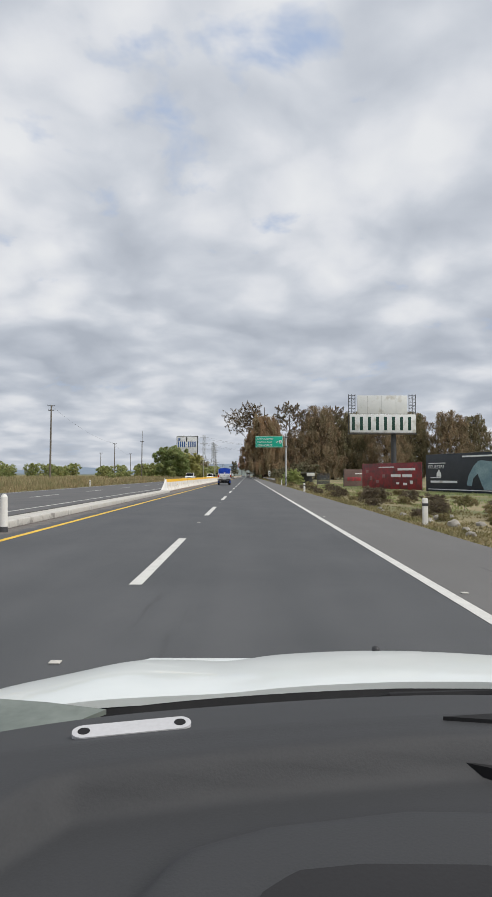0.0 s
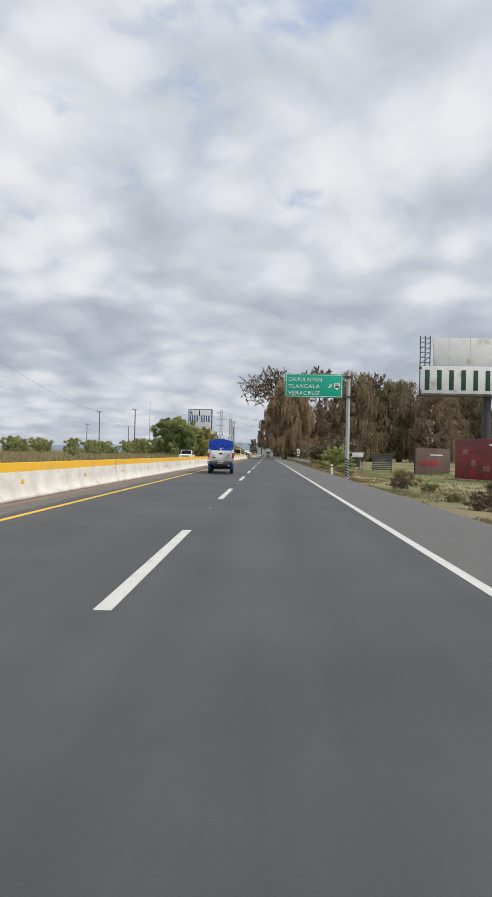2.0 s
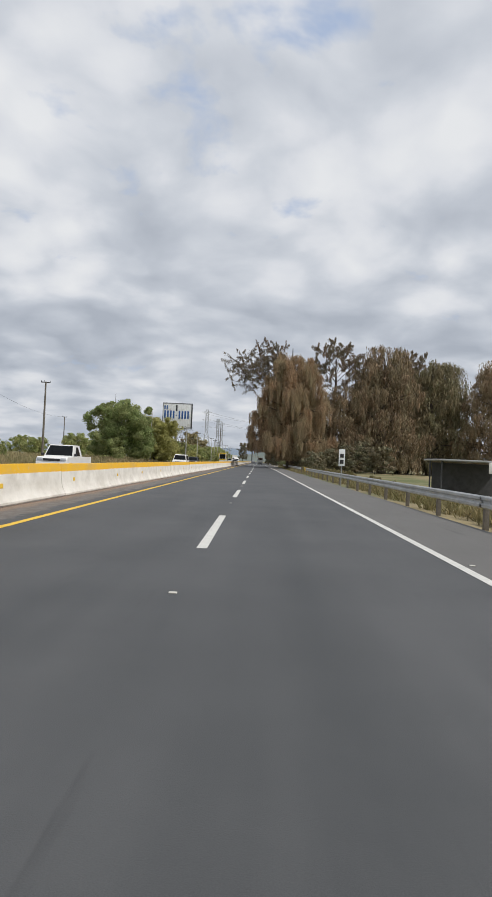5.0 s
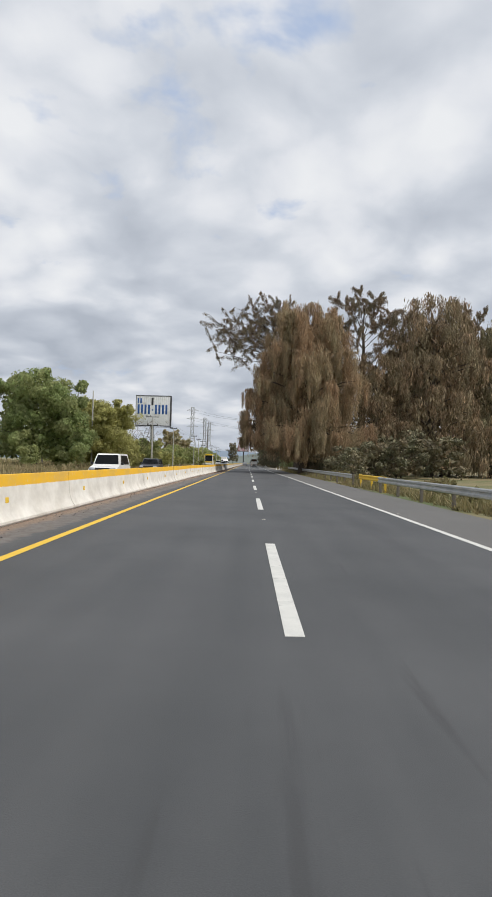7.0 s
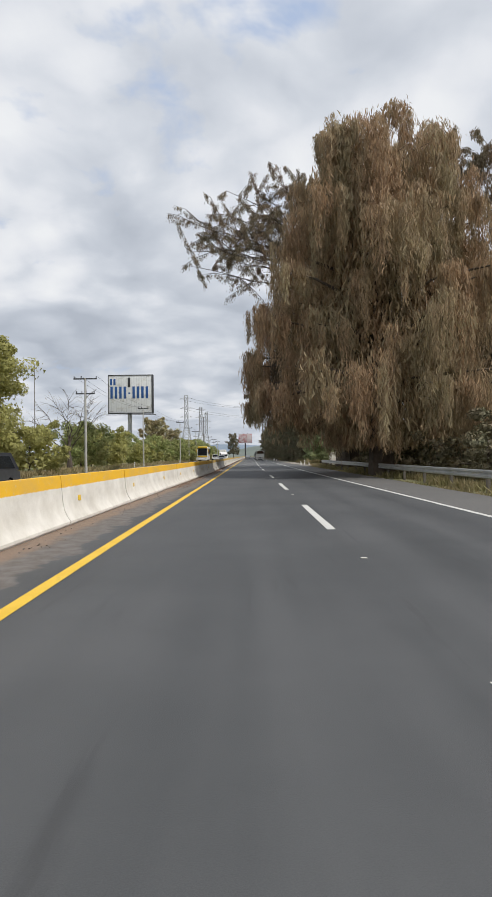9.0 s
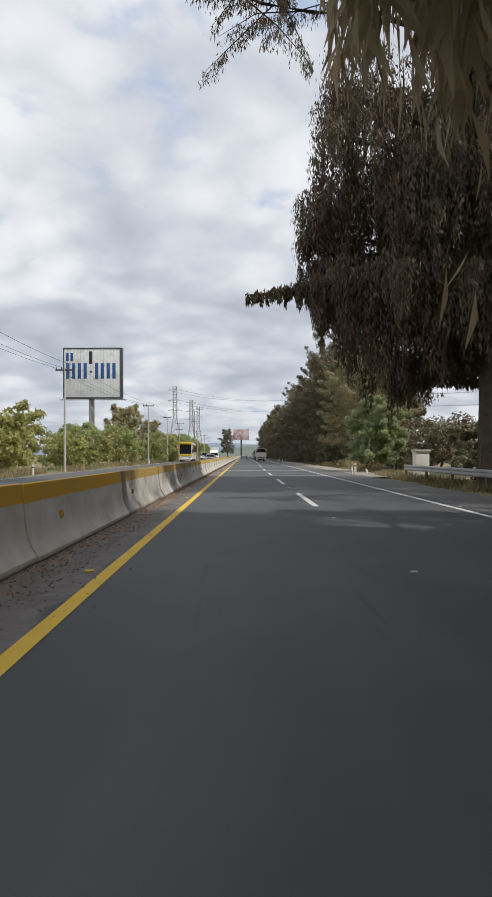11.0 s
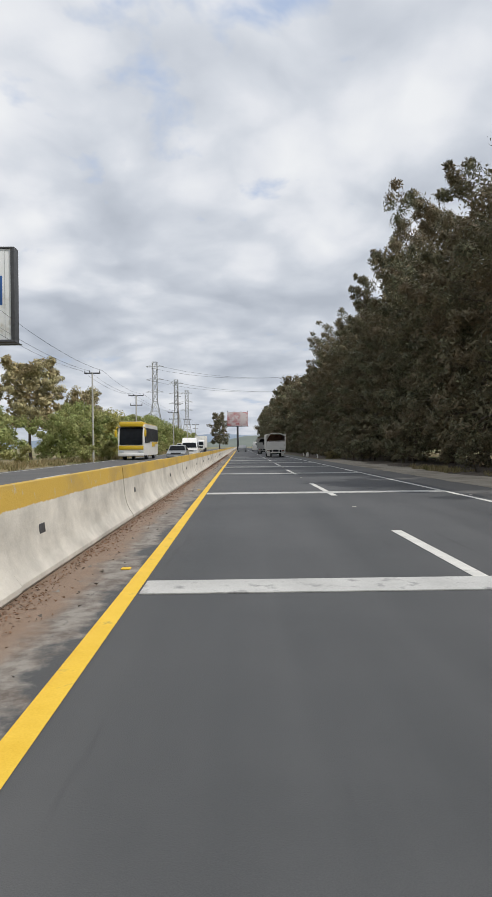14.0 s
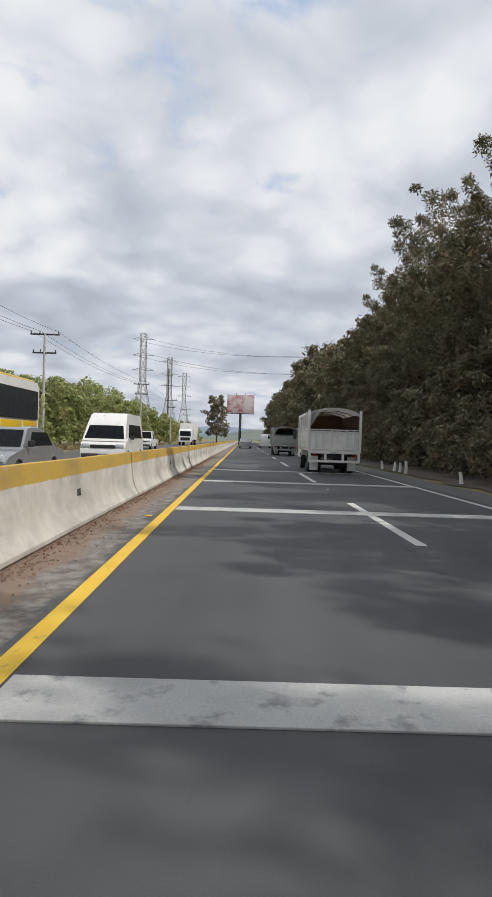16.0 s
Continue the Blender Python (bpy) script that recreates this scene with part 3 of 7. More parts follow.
# ---------- foliage kit ----------
def quads(name, v, mat):
    """One mesh from an array of n small faces, n x corners x 3."""
    n, k = v.shape[:2]
    me = bpy.data.meshes.new(name)
    me.vertices.add(n * k)
    me.vertices.foreach_set("co", np.ascontiguousarray(v, dtype=np.float32).ravel())
    me.loops.add(n * k)
    me.loops.foreach_set("vertex_index", np.arange(n * k, dtype=np.int32))
    me.polygons.add(n)
    me.polygons.foreach_set("loop_start", np.arange(n, dtype=np.int32) * k)
    me.update(calc_edges=True)
    me.materials.append(mat)
    return me


def unit(v):
    return v / np.maximum(np.linalg.norm(v, axis=1), 1e-6)[:, None]


def sprays(rng, centre, size, droop=0.0, slim=0.45, out=None, loose=0.35):
    """Leaf sprays as slivers round the given centres; droop 1 hangs them straight down, out lays them flat on their clump."""
    n = len(centre)
    d = rng.normal(size=(n, 3))
    if out is not None:
        d -= 0.7 * out * (d * out).sum(1)[:, None]
    d[:, :2] *= 1 - 0.62 * droop
    d[:, 2] = d[:, 2] * (1 - droop) - droop * 2.2
    d /= np.linalg.norm(d, axis=1)[:, None]
    s = rng.normal(size=(n, 3))
    if out is not None:
        s = unit(np.cross(d, out)) + s * loose * 0.6
    s -= d * (s * d).sum(1)[:, None]
    s /= np.linalg.norm(s, axis=1)[:, None]
    ln = (size * rng.uniform(0.6, 1.4, n))[:, None]
    w = ln * slim * rng.uniform(0.7, 1.3, n)[:, None]
    a, b = centre, centre + d * ln
    mid = centre + d * ln * 0.45
    return np.stack([a, mid + s * w, b], axis=1)


def shell(rng, n, c, r):
    """n points in an ellipsoid, thicker towards its skin."""
    d = rng.normal(size=(n, 3))
    d /= np.linalg.norm(d, axis=1)[:, None]
    return np.array(c) + d * np.array(r) * (rng.uniform(0.25, 1.0, n) ** 0.5)[:, None]


def trunk_and_limbs(name, base_r, height, clusters, rng, lean=(0, 0), mat=None, parent=None):
    bm = bmesh.new()
    k = 7
    pts = [Vector((lean[0] * (i / k) ** 1.5 + rng.uniform(-0.15, 0.15) * (i > 0), lean[1] * (i / k) ** 1.5 + rng.uniform(-0.15, 0.15) * (i > 0), height * i / k)) for i in range(k + 1)]
    pts[0].z = -0.4
    rad = [base_r * (1.25 if i == 0 else 1 - 0.85 * i / k) for i in range(k + 1)]
    bent(bm, pts, rad, 9)
    for c in clusters:
        c = Vector(c)
        t = min(0.92, max(0.22, (c.z - 0.35 * (Vector((c.x, c.y)).length)) / height))
        f = t * k
        i = min(k - 1, int(f))
        a = pts[i].lerp(pts[i + 1], f - i)
        r = min(0.16, max(0.04, base_r * (1 - 0.85 * t) * 0.35))
        m1 = a.lerp(c, 0.4) + Vector((rng.uniform(-0.3, 0.3), rng.uniform(-0.3, 0.3), 0.12 * (c - a).length))
        m2 = a.lerp(c, 0.75) + Vector((rng.uniform(-0.2, 0.2), rng.uniform(-0.2, 0.2), 0.08 * (c - a).length))
        bent(bm, [a, m1, m2, c], [r, r * 0.75, r * 0.45, r * 0.18], 6)
    return part(name, bm, mat or M_BARK, parent)


def cypress(name, m, H, R, seed, label, n=26000, size=0.85, low=2.5, side=None, mat=None, count=62, fat=0.19, tall=0.27, lean=0.45, slim=0.19, dome=False, clear=0.0):
    """A tall weeping cypress: many hanging curtains of brown and olive foliage, dense, with dark gaps between."""
    rng = np.random.default_rng(seed)
    rr = random.Random(seed)
    tree = thing(name, m, label, "tree", "weeping cypresses")
    cl = []
    for i in range(count):
        u = (i + 0.5) / count
        z = low + 1.6 + (H - low - 2.4) * u ** 0.85
        wide = R * (1.0 - 0.68 * max(0, (z / H - 0.35) / 0.65) ** 2.6) * (0.8 if z < H * 0.2 else 1)
        if dome:
            wide = R * max(0.02, 1 - (z / (H * 1.02)) ** 2.4) ** 0.5 * (0.9 if z < H * 0.2 else 1)
        a = i * 2.399 + rr.uniform(-0.4, 0.4)
        d = wide * rr.uniform(0.62, 1.0)
        cl.append((d * math.cos(a), d * math.sin(a), z + rr.uniform(-0.8, 0.8)))
    if side:
        cl += side
    trunk_and_limbs("trunk", 0.032 * H, H * 0.92, [c[:3] for c in cl], rr, mat=M_BARK, parent=tree)
    pts, outs, inner = [], [], []
    each = n // len(cl)
    for c in cl:
        s = c[3] if len(c) > 3 else rr.uniform(0.65, 1.35)
        c = np.array(c[:3])
        wide, drop = R * fat * s, R * tall * s
        falls = 7 if s > 0.4 else 3
        few = max(40, int(each * min(1.0, 2.5 * s * s)) // falls)
        # hanging falls of foliage: round on top, ragged below
        for j in range(falls):
            a, d = rr.uniform(0, 2 * math.pi), wide * math.sqrt(rr.random()) * 0.9
            top = c + np.array((d * math.cos(a), d * math.sin(a), drop * (0.5 - 0.45 * (d / wide) ** 2 + rr.uniform(-0.2, 0.2))))
            ln, w = drop * rr.uniform(1.0, 2.3), wide * rr.uniform(0.28, 0.5)
            u = rng.uniform(0, 1, few) ** 1.15
            turn = rng.uniform(0, 2 * np.pi, few)
            strand = 0.75 + 0.35 * np.sin(turn * rr.choice((3, 4, 5)) + rr.uniform(0, 6))
            r = w * np.sqrt(1 - (1 - np.minimum(u / 0.22, 1)) ** 2) * (1 - 0.7 * np.maximum(0, (u - 0.22) / 0.78)) * strand * rng.uniform(0.75, 1.05, few)
            q = np.column_stack([top[0] + r * np.cos(turn), top[1] + r * np.sin(turn), top[2] - u * ln * (0.7 + 0.3 * strand)])
            q[:, 2] = np.maximum(q[:, 2], low + rng.uniform(0, 1.6, few) + clear * np.clip((-2.6 - q[:, 0]) / 1.2, 0, 1))
            pts.append(q)
            outs.append(unit(np.column_stack([np.cos(turn), np.sin(turn), 1.1 * (1 - np.minimum(1, u / 0.4))])) + lean * unit(q * (1, 1, 0.25)))
        inner.append(c + np.clip(rng.normal(size=(falls * few // 6, 3)), -1.6, 1.6) * (wide * 0.3, wide * 0.3, drop * 0.4))
    # the dense inside of the crown
    few = n // 6
    u = rng.uniform(0, 1, few)
    z = low + 1.0 + (H * 0.86 - low - 1.0) * u
    r = R * 0.62 * (1.0 - 0.85 * np.maximum(0, (z / H - 0.3) / 0.7) ** 2.0) * np.sqrt(rng.uniform(0.2, 1, few))
    turn = rng.uniform(0, 2 * np.pi, few)
    core = np.column_stack([r * np.cos(turn), r * np.sin(turn), z])
    core[:, 2] = np.maximum(core[:, 2], low + 1.5 + clear * np.clip((-2.6 - core[:, 0]) / 1.2, 0, 1))
    p, o = np.concatenate(pts), unit(np.concatenate(outs))
    inner = np.concatenate(inner)
    v = np.concatenate([sprays(rng, p, np.full(len(p), size), 0.75, slim, o), sprays(rng, inner, np.full(len(inner), size * 1.15), 0.75, slim * 1.2), sprays(rng, core, np.full(len(core), size * 1.6), 0.7, slim * 1.5)])
    crown = new("crown", quads("crown", v, mat or M_L_CYPRESS))
    crown.parent = tree
    return tree


def broad_tree(name, m, H, R, seed, label, mat, n=16000, size=0.32, low=1.0, group="roadside trees", droop=0.15, count=30, trunk_r=0.2, shape=0.75, slim=0.5, category="tree", puff=0.27, inner=0.35, foot=0.10, spires=0, flat=0.72, plume=0.0):
    """A spreading tree or bush: many leafy clumps of uneven size."""
    rng = np.random.default_rng(seed)
    rr = random.Random(seed)
    tree = thing(name, m, label, category, group)
    cl = []
    for i in range(count):
        u = (i + 0.5) / count
        z = low + (H - low) * (foot + (0.94 - foot) * u)
        wide = R * math.sqrt(max(0.05, 1 - ((z - low) / (H - low) - 0.38) ** 2 / (shape ** 2)))
        a = i * 2.399 + rr.uniform(-0.5, 0.5)
        d = wide * rr.uniform(inner, 1.05) * (1 - 1.7 * max(0.0, u - 0.6) * (0 < plume < 1.6))
        cl.append((d * math.cos(a), d * math.sin(a), z))
    trunk_and_limbs("trunk", trunk_r, H * 0.8, cl, rr, mat=M_BARK, parent=tree)
    pts, outs = [], []
    each = n // len(cl)
    for c in cl:
        s = rr.uniform(0.6, 1.4)
        q = max(R, H * 0.35) * puff * s
        rad = np.array((q, q, q * flat))
        if spires and c[2] > H * 0.78 and rr.random() < spires:
            rad = np.array((q * 0.62, q * 0.62, q * 1.05))
        bits = 6
        lead = unit(np.array([[c[0] + rr.uniform(-2, 2), c[1] + rr.uniform(-2, 2), (0.15 + 1.5 * max(0.0, c[2] / H - 0.35)) * max(2.0, math.hypot(c[0], c[1])) + rr.uniform(-0.6, 1.2)]]))[0]
        for j in range(bits):
            d = np.array([rr.gauss(0, 1), rr.gauss(0, 1), rr.gauss(0, 0.9)])
            d *= rr.uniform(0.35, 0.85) / max(0.2, np.linalg.norm(d))
            o, r = np.array(c) + d * rad * 0.85, rad * rr.uniform(0.34, 0.62)
            if plume:
                # a feathery bough that narrows outwards and upwards
                f = (j + 0.5) / bits
                o = np.array(c) + lead * q * plume * (f - 0.35) + np.array([rr.gauss(0, 0.13), rr.gauss(0, 0.13), rr.gauss(0, 0.10)]) * q
                r = np.array((q, q, q * flat)) * (0.62 - 0.44 * f) * rr.uniform(0.8, 1.2)
            w = shell(rng, each // bits, o, r)
            pts.append(w)
            outs.append(unit(0.6 * unit((w - o) / r) + 0.4 * unit((w - np.array(c)) / rad)))
    p, o = np.concatenate(pts), np.concatenate(outs)
    up = p[:, 2] > 0.05
    p, o = p[up], o[up]
    # twigs and leaves within, which close the crown
    k = n // 9
    z = low + (H - low) * (0.12 + 0.74 * rng.uniform(0, 1, k))
    wide = R * 0.62 * np.sqrt(np.maximum(0.05, 1 - ((z - low) / (H - low) - 0.38) ** 2 / (shape ** 2))) * np.sqrt(rng.uniform(0.1, 1, k))
    turn = rng.uniform(0, 2 * np.pi, k)
    core = np.column_stack([wide * np.cos(turn), wide * np.sin(turn), z])
    v = np.concatenate([sprays(rng, p, np.full(len(p), size), droop, slim, o), sprays(rng, core, np.full(k, size * 1.9), droop, slim * 1.1)])
    crown = new("crown", quads("crown", v, mat))
    crown.parent = tree
    return tree


def at(x, y, z=0.0, turn=0.0, s=1.0):
    return Matrix.LocRotScale((x, y, z), Euler((0, 0, radians(turn))), (s, s, s))


# ---------- trees on the near side ----------
M_L_FRINGE = leaf("dark_fringe_foliage", (0.13, 0.098, 0.07), (0.42, 0.30, 0.20), (0.30, 0.255, 0.165), 0.3, hang=0.4)
# Cypress foliage again, colours darkened to paint in the boughs' backlit, shaded side.
M_L_SHADE_DIM = leaf("shade_dimmed_cypress_foliage", (0.06, 0.046, 0.032), (0.25, 0.17, 0.105), (0.16, 0.14, 0.085), 0.15, hang=0.3)


def limb_tree(name, m, H, base_r, limbs, seed, label, mat, hang=1.0, size=0.42, per=900, stout=1.0):
    """A half-bare tree: long bent limbs with side branches and thin fringes hanging all along them."""
    rng = np.random.default_rng(seed)
    rr = random.Random(seed)
    tree = thing(name, m, label, "tree", "weeping cypresses")
    bm = bmesh.new()
    k = 8
    pts = [Vector((rr.uniform(-0.25, 0.25) * i / k, rr.uniform(-0.25, 0.25) * i / k, H * i / k - 0.3)) for i in range(k + 1)]
    bent(bm, pts, [base_r * (1.2 - 1.08 * i / k) for i in range(k + 1)], 9)
    spray = []
    for tip, z0 in limbs:
        tip = Vector(tip)
        a = Vector((0, 0, z0))
        n = 7
        ln = (tip - a).length
        bend = Vector((rr.uniform(-0.6, 0.6), rr.uniform(-0.6, 0.6), rr.uniform(-0.05, 0.10) * ln))
        line = [a.lerp(tip, i / n) + bend * math.sin(math.pi * i / n) + Vector((rr.uniform(-1, 1), rr.uniform(-1, 1), rr.uniform(-1, 1))) * 0.025 * ln * (0 < i < n) for i in range(n + 1)]
        r = (0.006 * ln + 0.03) * stout
        bent(bm, line, [r * (1 - 0.85 * i / n) for i in range(n + 1)], 5)
        side = Vector((-(tip - a).y, (tip - a).x, 0)).normalized()
        boughs = 12
        for j in range(boughs):
            u = 0.36 + 0.64 * (j + rr.random()) / boughs
            f = min(u, 0.999) * n
            p = line[int(f)].lerp(line[int(f) + 1], f - int(f))
            out = (tip - a).normalized() * rr.uniform(0.1, 0.7) + side * rr.uniform(-0.6, 0.6) + Vector((rr.uniform(-0.9, 0.9), 0, rr.uniform(-0.45, 0.6)))
            q = p + out.normalized() * (1.2 + ln * rr.uniform(0.08, 0.24)) * (1.3 - 0.6 * u)
            mid = p.lerp(q, 0.55) + Vector((0, 0, 0.04 * ln * rr.random()))
            bent(bm, [p, mid, q], [r * 0.34, r * 0.22, r * 0.07], 4)
            # fringes: a few strands hang from each bough
            c = per // boughs
            knots = rng.uniform(0.15, 1.0, 22)
            reach = rng.uniform(0.1, 0.8, 22) * hang
            pick = rng.integers(0, 22, c)
            w = knots[pick][:, None] + rng.normal(size=(c, 1)) * 0.03
            pos = np.array(p)[None] * (1 - w) ** 2 + 2 * np.array(mid)[None] * w * (1 - w) + np.array(q)[None] * w ** 2 + rng.normal(size=(c, 3)) * (0.09, 0.09, 0.06)
            pos[:, 2] -= rng.uniform(0, 1, c) ** 1.4 * reach[pick]
            spray.append(pos)
    part("trunk", bm, M_BARK, tree)
    p = np.concatenate(spray)
    crown = new("crown", quads("crown", sprays(rng, p, np.full(len(p), size), 0.75, 0.17), mat))
    crown.parent = tree
    return tree


big = cypress("cypress", at(7.3, 211), 23.4, 8.4, 11, "huge weeping cypress with rusty brown hanging foliage over the road", n=200000, size=0.40, low=0.7, clear=2.6, count=120, lean=0.35, slim=0.115, fat=0.17, tall=0.21, dome=True,
              side=[(-7.6, -3.0, 5.2, 0.7), (-8.0, -1.0, 7.0, 0.7), (-7.9, 1.0, 6.0, 0.7), (-7.4, -3.0, 9.5, 0.8), (-8.2, 2.0, 8.0, 0.7), (-7.4, 2.0, 11.0, 0.8), (-6.6, -5.0, 4.6, 0.8), (2.0, -7.6, 8.5), (6.0, -6.0, 12.0), (-1.5, -6.5, 14.5), (-8.3, 0.0, 4.6, 0.6), (8.0, -4.0, 6.0), (7.0, -5.0, 5.0), (1.0, -8.0, 5.0), (-3.0, -7.6, 5.0)])
limb_tree("cypress", at(8.2, 232.5), 29.0, 0.7, [((-15.2, -1, 20.4), 18), ((-15.6, 0, 22.2), 18), ((-15.0, -2, 24.4), 18.5), ((-15.2, 1, 26.0), 18.5), ((-12.8, 1, 26.6), 18), ((-11.6, -1, 28.0), 18.5), ((-9.0, 1, 29.4), 19), ((-7.0, 0, 29.8), 20), ((-4.7, -1, 29.6), 21), ((-12.6, -3, 21.6), 17.5), ((-12.0, 2, 24.2), 18), ((-9.5, 0, 26.4), 18.5), ((-2, -1, 29), 21), ((-13.0, 1, 23.0), 17.5), ((-9.0, 2, 28.0), 19), ((-10.5, -2, 23.4), 18), ((-6.0, -1, 27.5), 19)],
          12, "half-bare cypress with long dark limbs and thin hanging fringes", M_L_FRINGE, 1.0, 0.24, 4200)
rr = random.Random(58)
boughs = [(rr.uniform(-7.7, -3.0), rr.uniform(-4.5, 2.5), 6.4 + 8.6 * i / 27, rr.uniform(0.8, 1.25)) for i in range(28)]
boughs += [(rr.uniform(-7.2, -1.0), rr.uniform(-4.5, 2.5), 13.0 + 5.0 * i / 15, rr.uniform(0.8, 1.2)) for i in range(16)]
boughs += [(-7.9 + 5.4 * i / 11, rr.uniform(-4.2, -0.5), 7.3 + rr.uniform(-0.3, 1.2) + 0.08 * i, rr.uniform(0.75, 1.05)) for i in range(12)]
boughs += [(-7.7, -3.5, 8.0, 0.8), (-7.5, -2.0, 11.2, 0.9), (-7.6, -1.0, 13.6, 0.9), (-4.5, 3.0, 5.6, 0.9), (-3.4, 4.0, 5.0, 0.9), (-4.0, 1.0, 5.4, 0.8)]
boughs += [(-8.3, -1.0, 8.8, 0.6), (-8.3, -1.0, 10.4, 0.6), (-8.0, -0.5, 12.0, 0.8), (-8.0, 0.6, 9.6, 0.6), (-7.6, 0.0, 8.0, 0.6)]
boughs += [(-7.4, 2.0, 8.5, 0.6), (-7.0, 2.3, 7.9, 0.66), (-6.5, 2.0, 7.5, 0.72), (-7.1, 1.7, 9.5, 0.72), (-6.1, 2.4, 7.2, 0.8)]
boughs += [(-8.2 - 0.33 * i, -3.4, 7.85 - 0.05 * i, 0.36 - 0.024 * i) for i in range(10)]
cypress("cypress", at(9.5, 235), 22.5, 6.2, 13, "weeping cypress whose boughs, coloured dark as in shade, hang over the road", n=270000, size=0.20, low=3.3, mat=M_L_SHADE_DIM, count=60, fat=0.24, tall=0.24, slim=0.24, side=boughs)
second = cypress("cypress", at(28.5, 224, -0.5, 20), 28.5, 10.0, 14, "tall rusty brown weeping cypress in a dense row", n=38000, size=0.62, low=0.6, slim=0.155, mat=M_L_FAR, count=70, fat=0.2, tall=0.18, dome=True)
olive = cypress("cypress", at(41, 230, -0.5), 27.0, 9.0, 16, "tall olive-green weeping cypress in a dense row", n=31000, size=0.62, low=0.6, mat=M_L_DARK_OLIVE, slim=0.165, count=64, fat=0.21, tall=0.18, dome=True)
sparse2 = limb_tree("cypress", at(17.5, 224, -0.3), 27.0, 0.6, [((-6.5, 1, 24.5), 20), ((6, -2, 25), 20), ((-4.5, -2, 27.6), 22), ((3, 2, 29), 23), ((7.5, 1, 23.2), 19), ((-7, -1, 22.5), 18), ((-0.5, 0, 29.6), 24), ((5.5, 3, 27.2), 22), ((-2.5, 3, 28.6), 23), ((-2, -5, 22), 16), ((3, -5, 21), 16), ((1.5, -2, 28), 22), ((-5, 0, 25.8), 20), ((4.5, 0, 26), 21)],
                    15, "thin-topped cypress rising bare above its neighbours", M_L_FRINGE, 1.0, 0.32, 2900)
for x, y, turn, s, o in ((54, 222, 200, 0.92, second), (66, 232, 150, 1.03, olive), (80, 226, 300, 0.95, second), (48, 246, 10, 1.08, olive), (93, 236, 60, 1.0, olive), (109, 228, 110, 0.88, second), (72, 250, 250, 1.0, second), (30, 246, 330, 0.95, olive), (126, 236, 30, 0.95, olive), (36, 240, 100, 1.0, olive), (19, 221, 45, 0.66, second)):
    copy_thing(o, at(x, y, -0.5, turn, s))
for x, y, turn, s in ((36, 232, 200, 0.98), (58, 236, 90, 0.88), (85, 240, 20, 0.85)):
    copy_thing(sparse2, at(x, y, -0.5, turn, s))

# casuarinas in a dark dense row
def casuarina(x, y, h, seed, mat, n=56000, size=0.26, count=60, puff=0.25, flat=0.72, slim=0.27, spread=5.4, plume=1.9):
    return broad_tree("casuarina", at(x, y), h, spread, seed, "dense olive-brown casuarina in a roadside row", mat, n=n, size=size, low=0.3, group="casuarina row", droop=0.0, count=count, trunk_r=0.32, shape=0.80, slim=slim, puff=puff, flat=flat, inner=0.55, foot=0.03, plume=plume)


front = [casuarina(13.8, 281, 15.8, 21, M_L_OLIVE, 100000, 0.20, 66, 0.27, 0.55, 0.24, 4.8, 1.5), casuarina(13.4, 288.5, 16.4, 22, M_L_OLIVE, 100000, 0.20, 66, 0.27, 0.55, 0.24, 4.8, 1.5)]
row = [casuarina(13.2, 296, 17.8, 23, M_L_PINE), casuarina(13.4, 304, 18.0, 24, M_L_PINE)]
thin = broad_tree("casuarina", at(22.5, 309), 17.0, 6.0, 25, "dense casuarina in the second row", M_L_PINE, n=15000, size=0.5, low=0.3, group="casuarina row", droop=0.0, count=64, trunk_r=0.32, shape=0.78, slim=0.45, foot=0.03, spires=0.5)
rr = random.Random(9)
heights = [(312, 17.4), (319.5, 17.0), (327.5, 17.2), (337, 18.4), (345, 17.8), (353, 17.8), (361, 17.6), (369, 17.0)]
heights += [(378 + 12.0 * i, (17.0 if i < 2 else 18.6) * rr.uniform(0.94, 1.06)) for i in range(19)]
for y, want in heights:
    near = y < 372
    copy_thing(rr.choice(row) if near else thin, at(13.4 + rr.uniform(-0.6, 0.9), y, 0, rr.uniform(0, 360), want / (17.9 if near else 17.0)))
    if y < 430:
        copy_thing(thin, at(20.6 + rr.uniform(-1.5, 1.5), y + 4, 0, rr.uniform(0, 360), min(want, 18) * 0.95 / 17.0))
copy_thing(thin, at(21, 303, 0, 200, 0.95))
copy_thing(row[1], at(14.4, 323.5, 0, 75) @ Matrix.Diagonal((0.95, 0.95, 1.32, 1)))
under = broad_tree("undergrowth_bush", at(9.6, 286), 2.8, 2.0, 26, "dusty undergrowth bush beneath the casuarinas", M_L_PINE, n=4200, size=0.15, low=0.02, group="undergrowth", droop=0.1, count=14, trunk_r=0.06, category="bush")
for i in range(26):
    copy_thing(under, at(9.6 + rr.uniform(-0.6, 1.2), 283 + 6.0 * i + rr.uniform(-2, 2), 0, rr.uniform(0, 360), rr.uniform(0.6, 1.2)))
for i in range(22):
    copy_thing(under, at(8.3 + rr.uniform(-0.7, 0.8), 318 + 4.4 * i + rr.uniform(-1.5, 1.5), -0.12, rr.uniform(0, 360), rr.uniform(0.7, 1.15)))
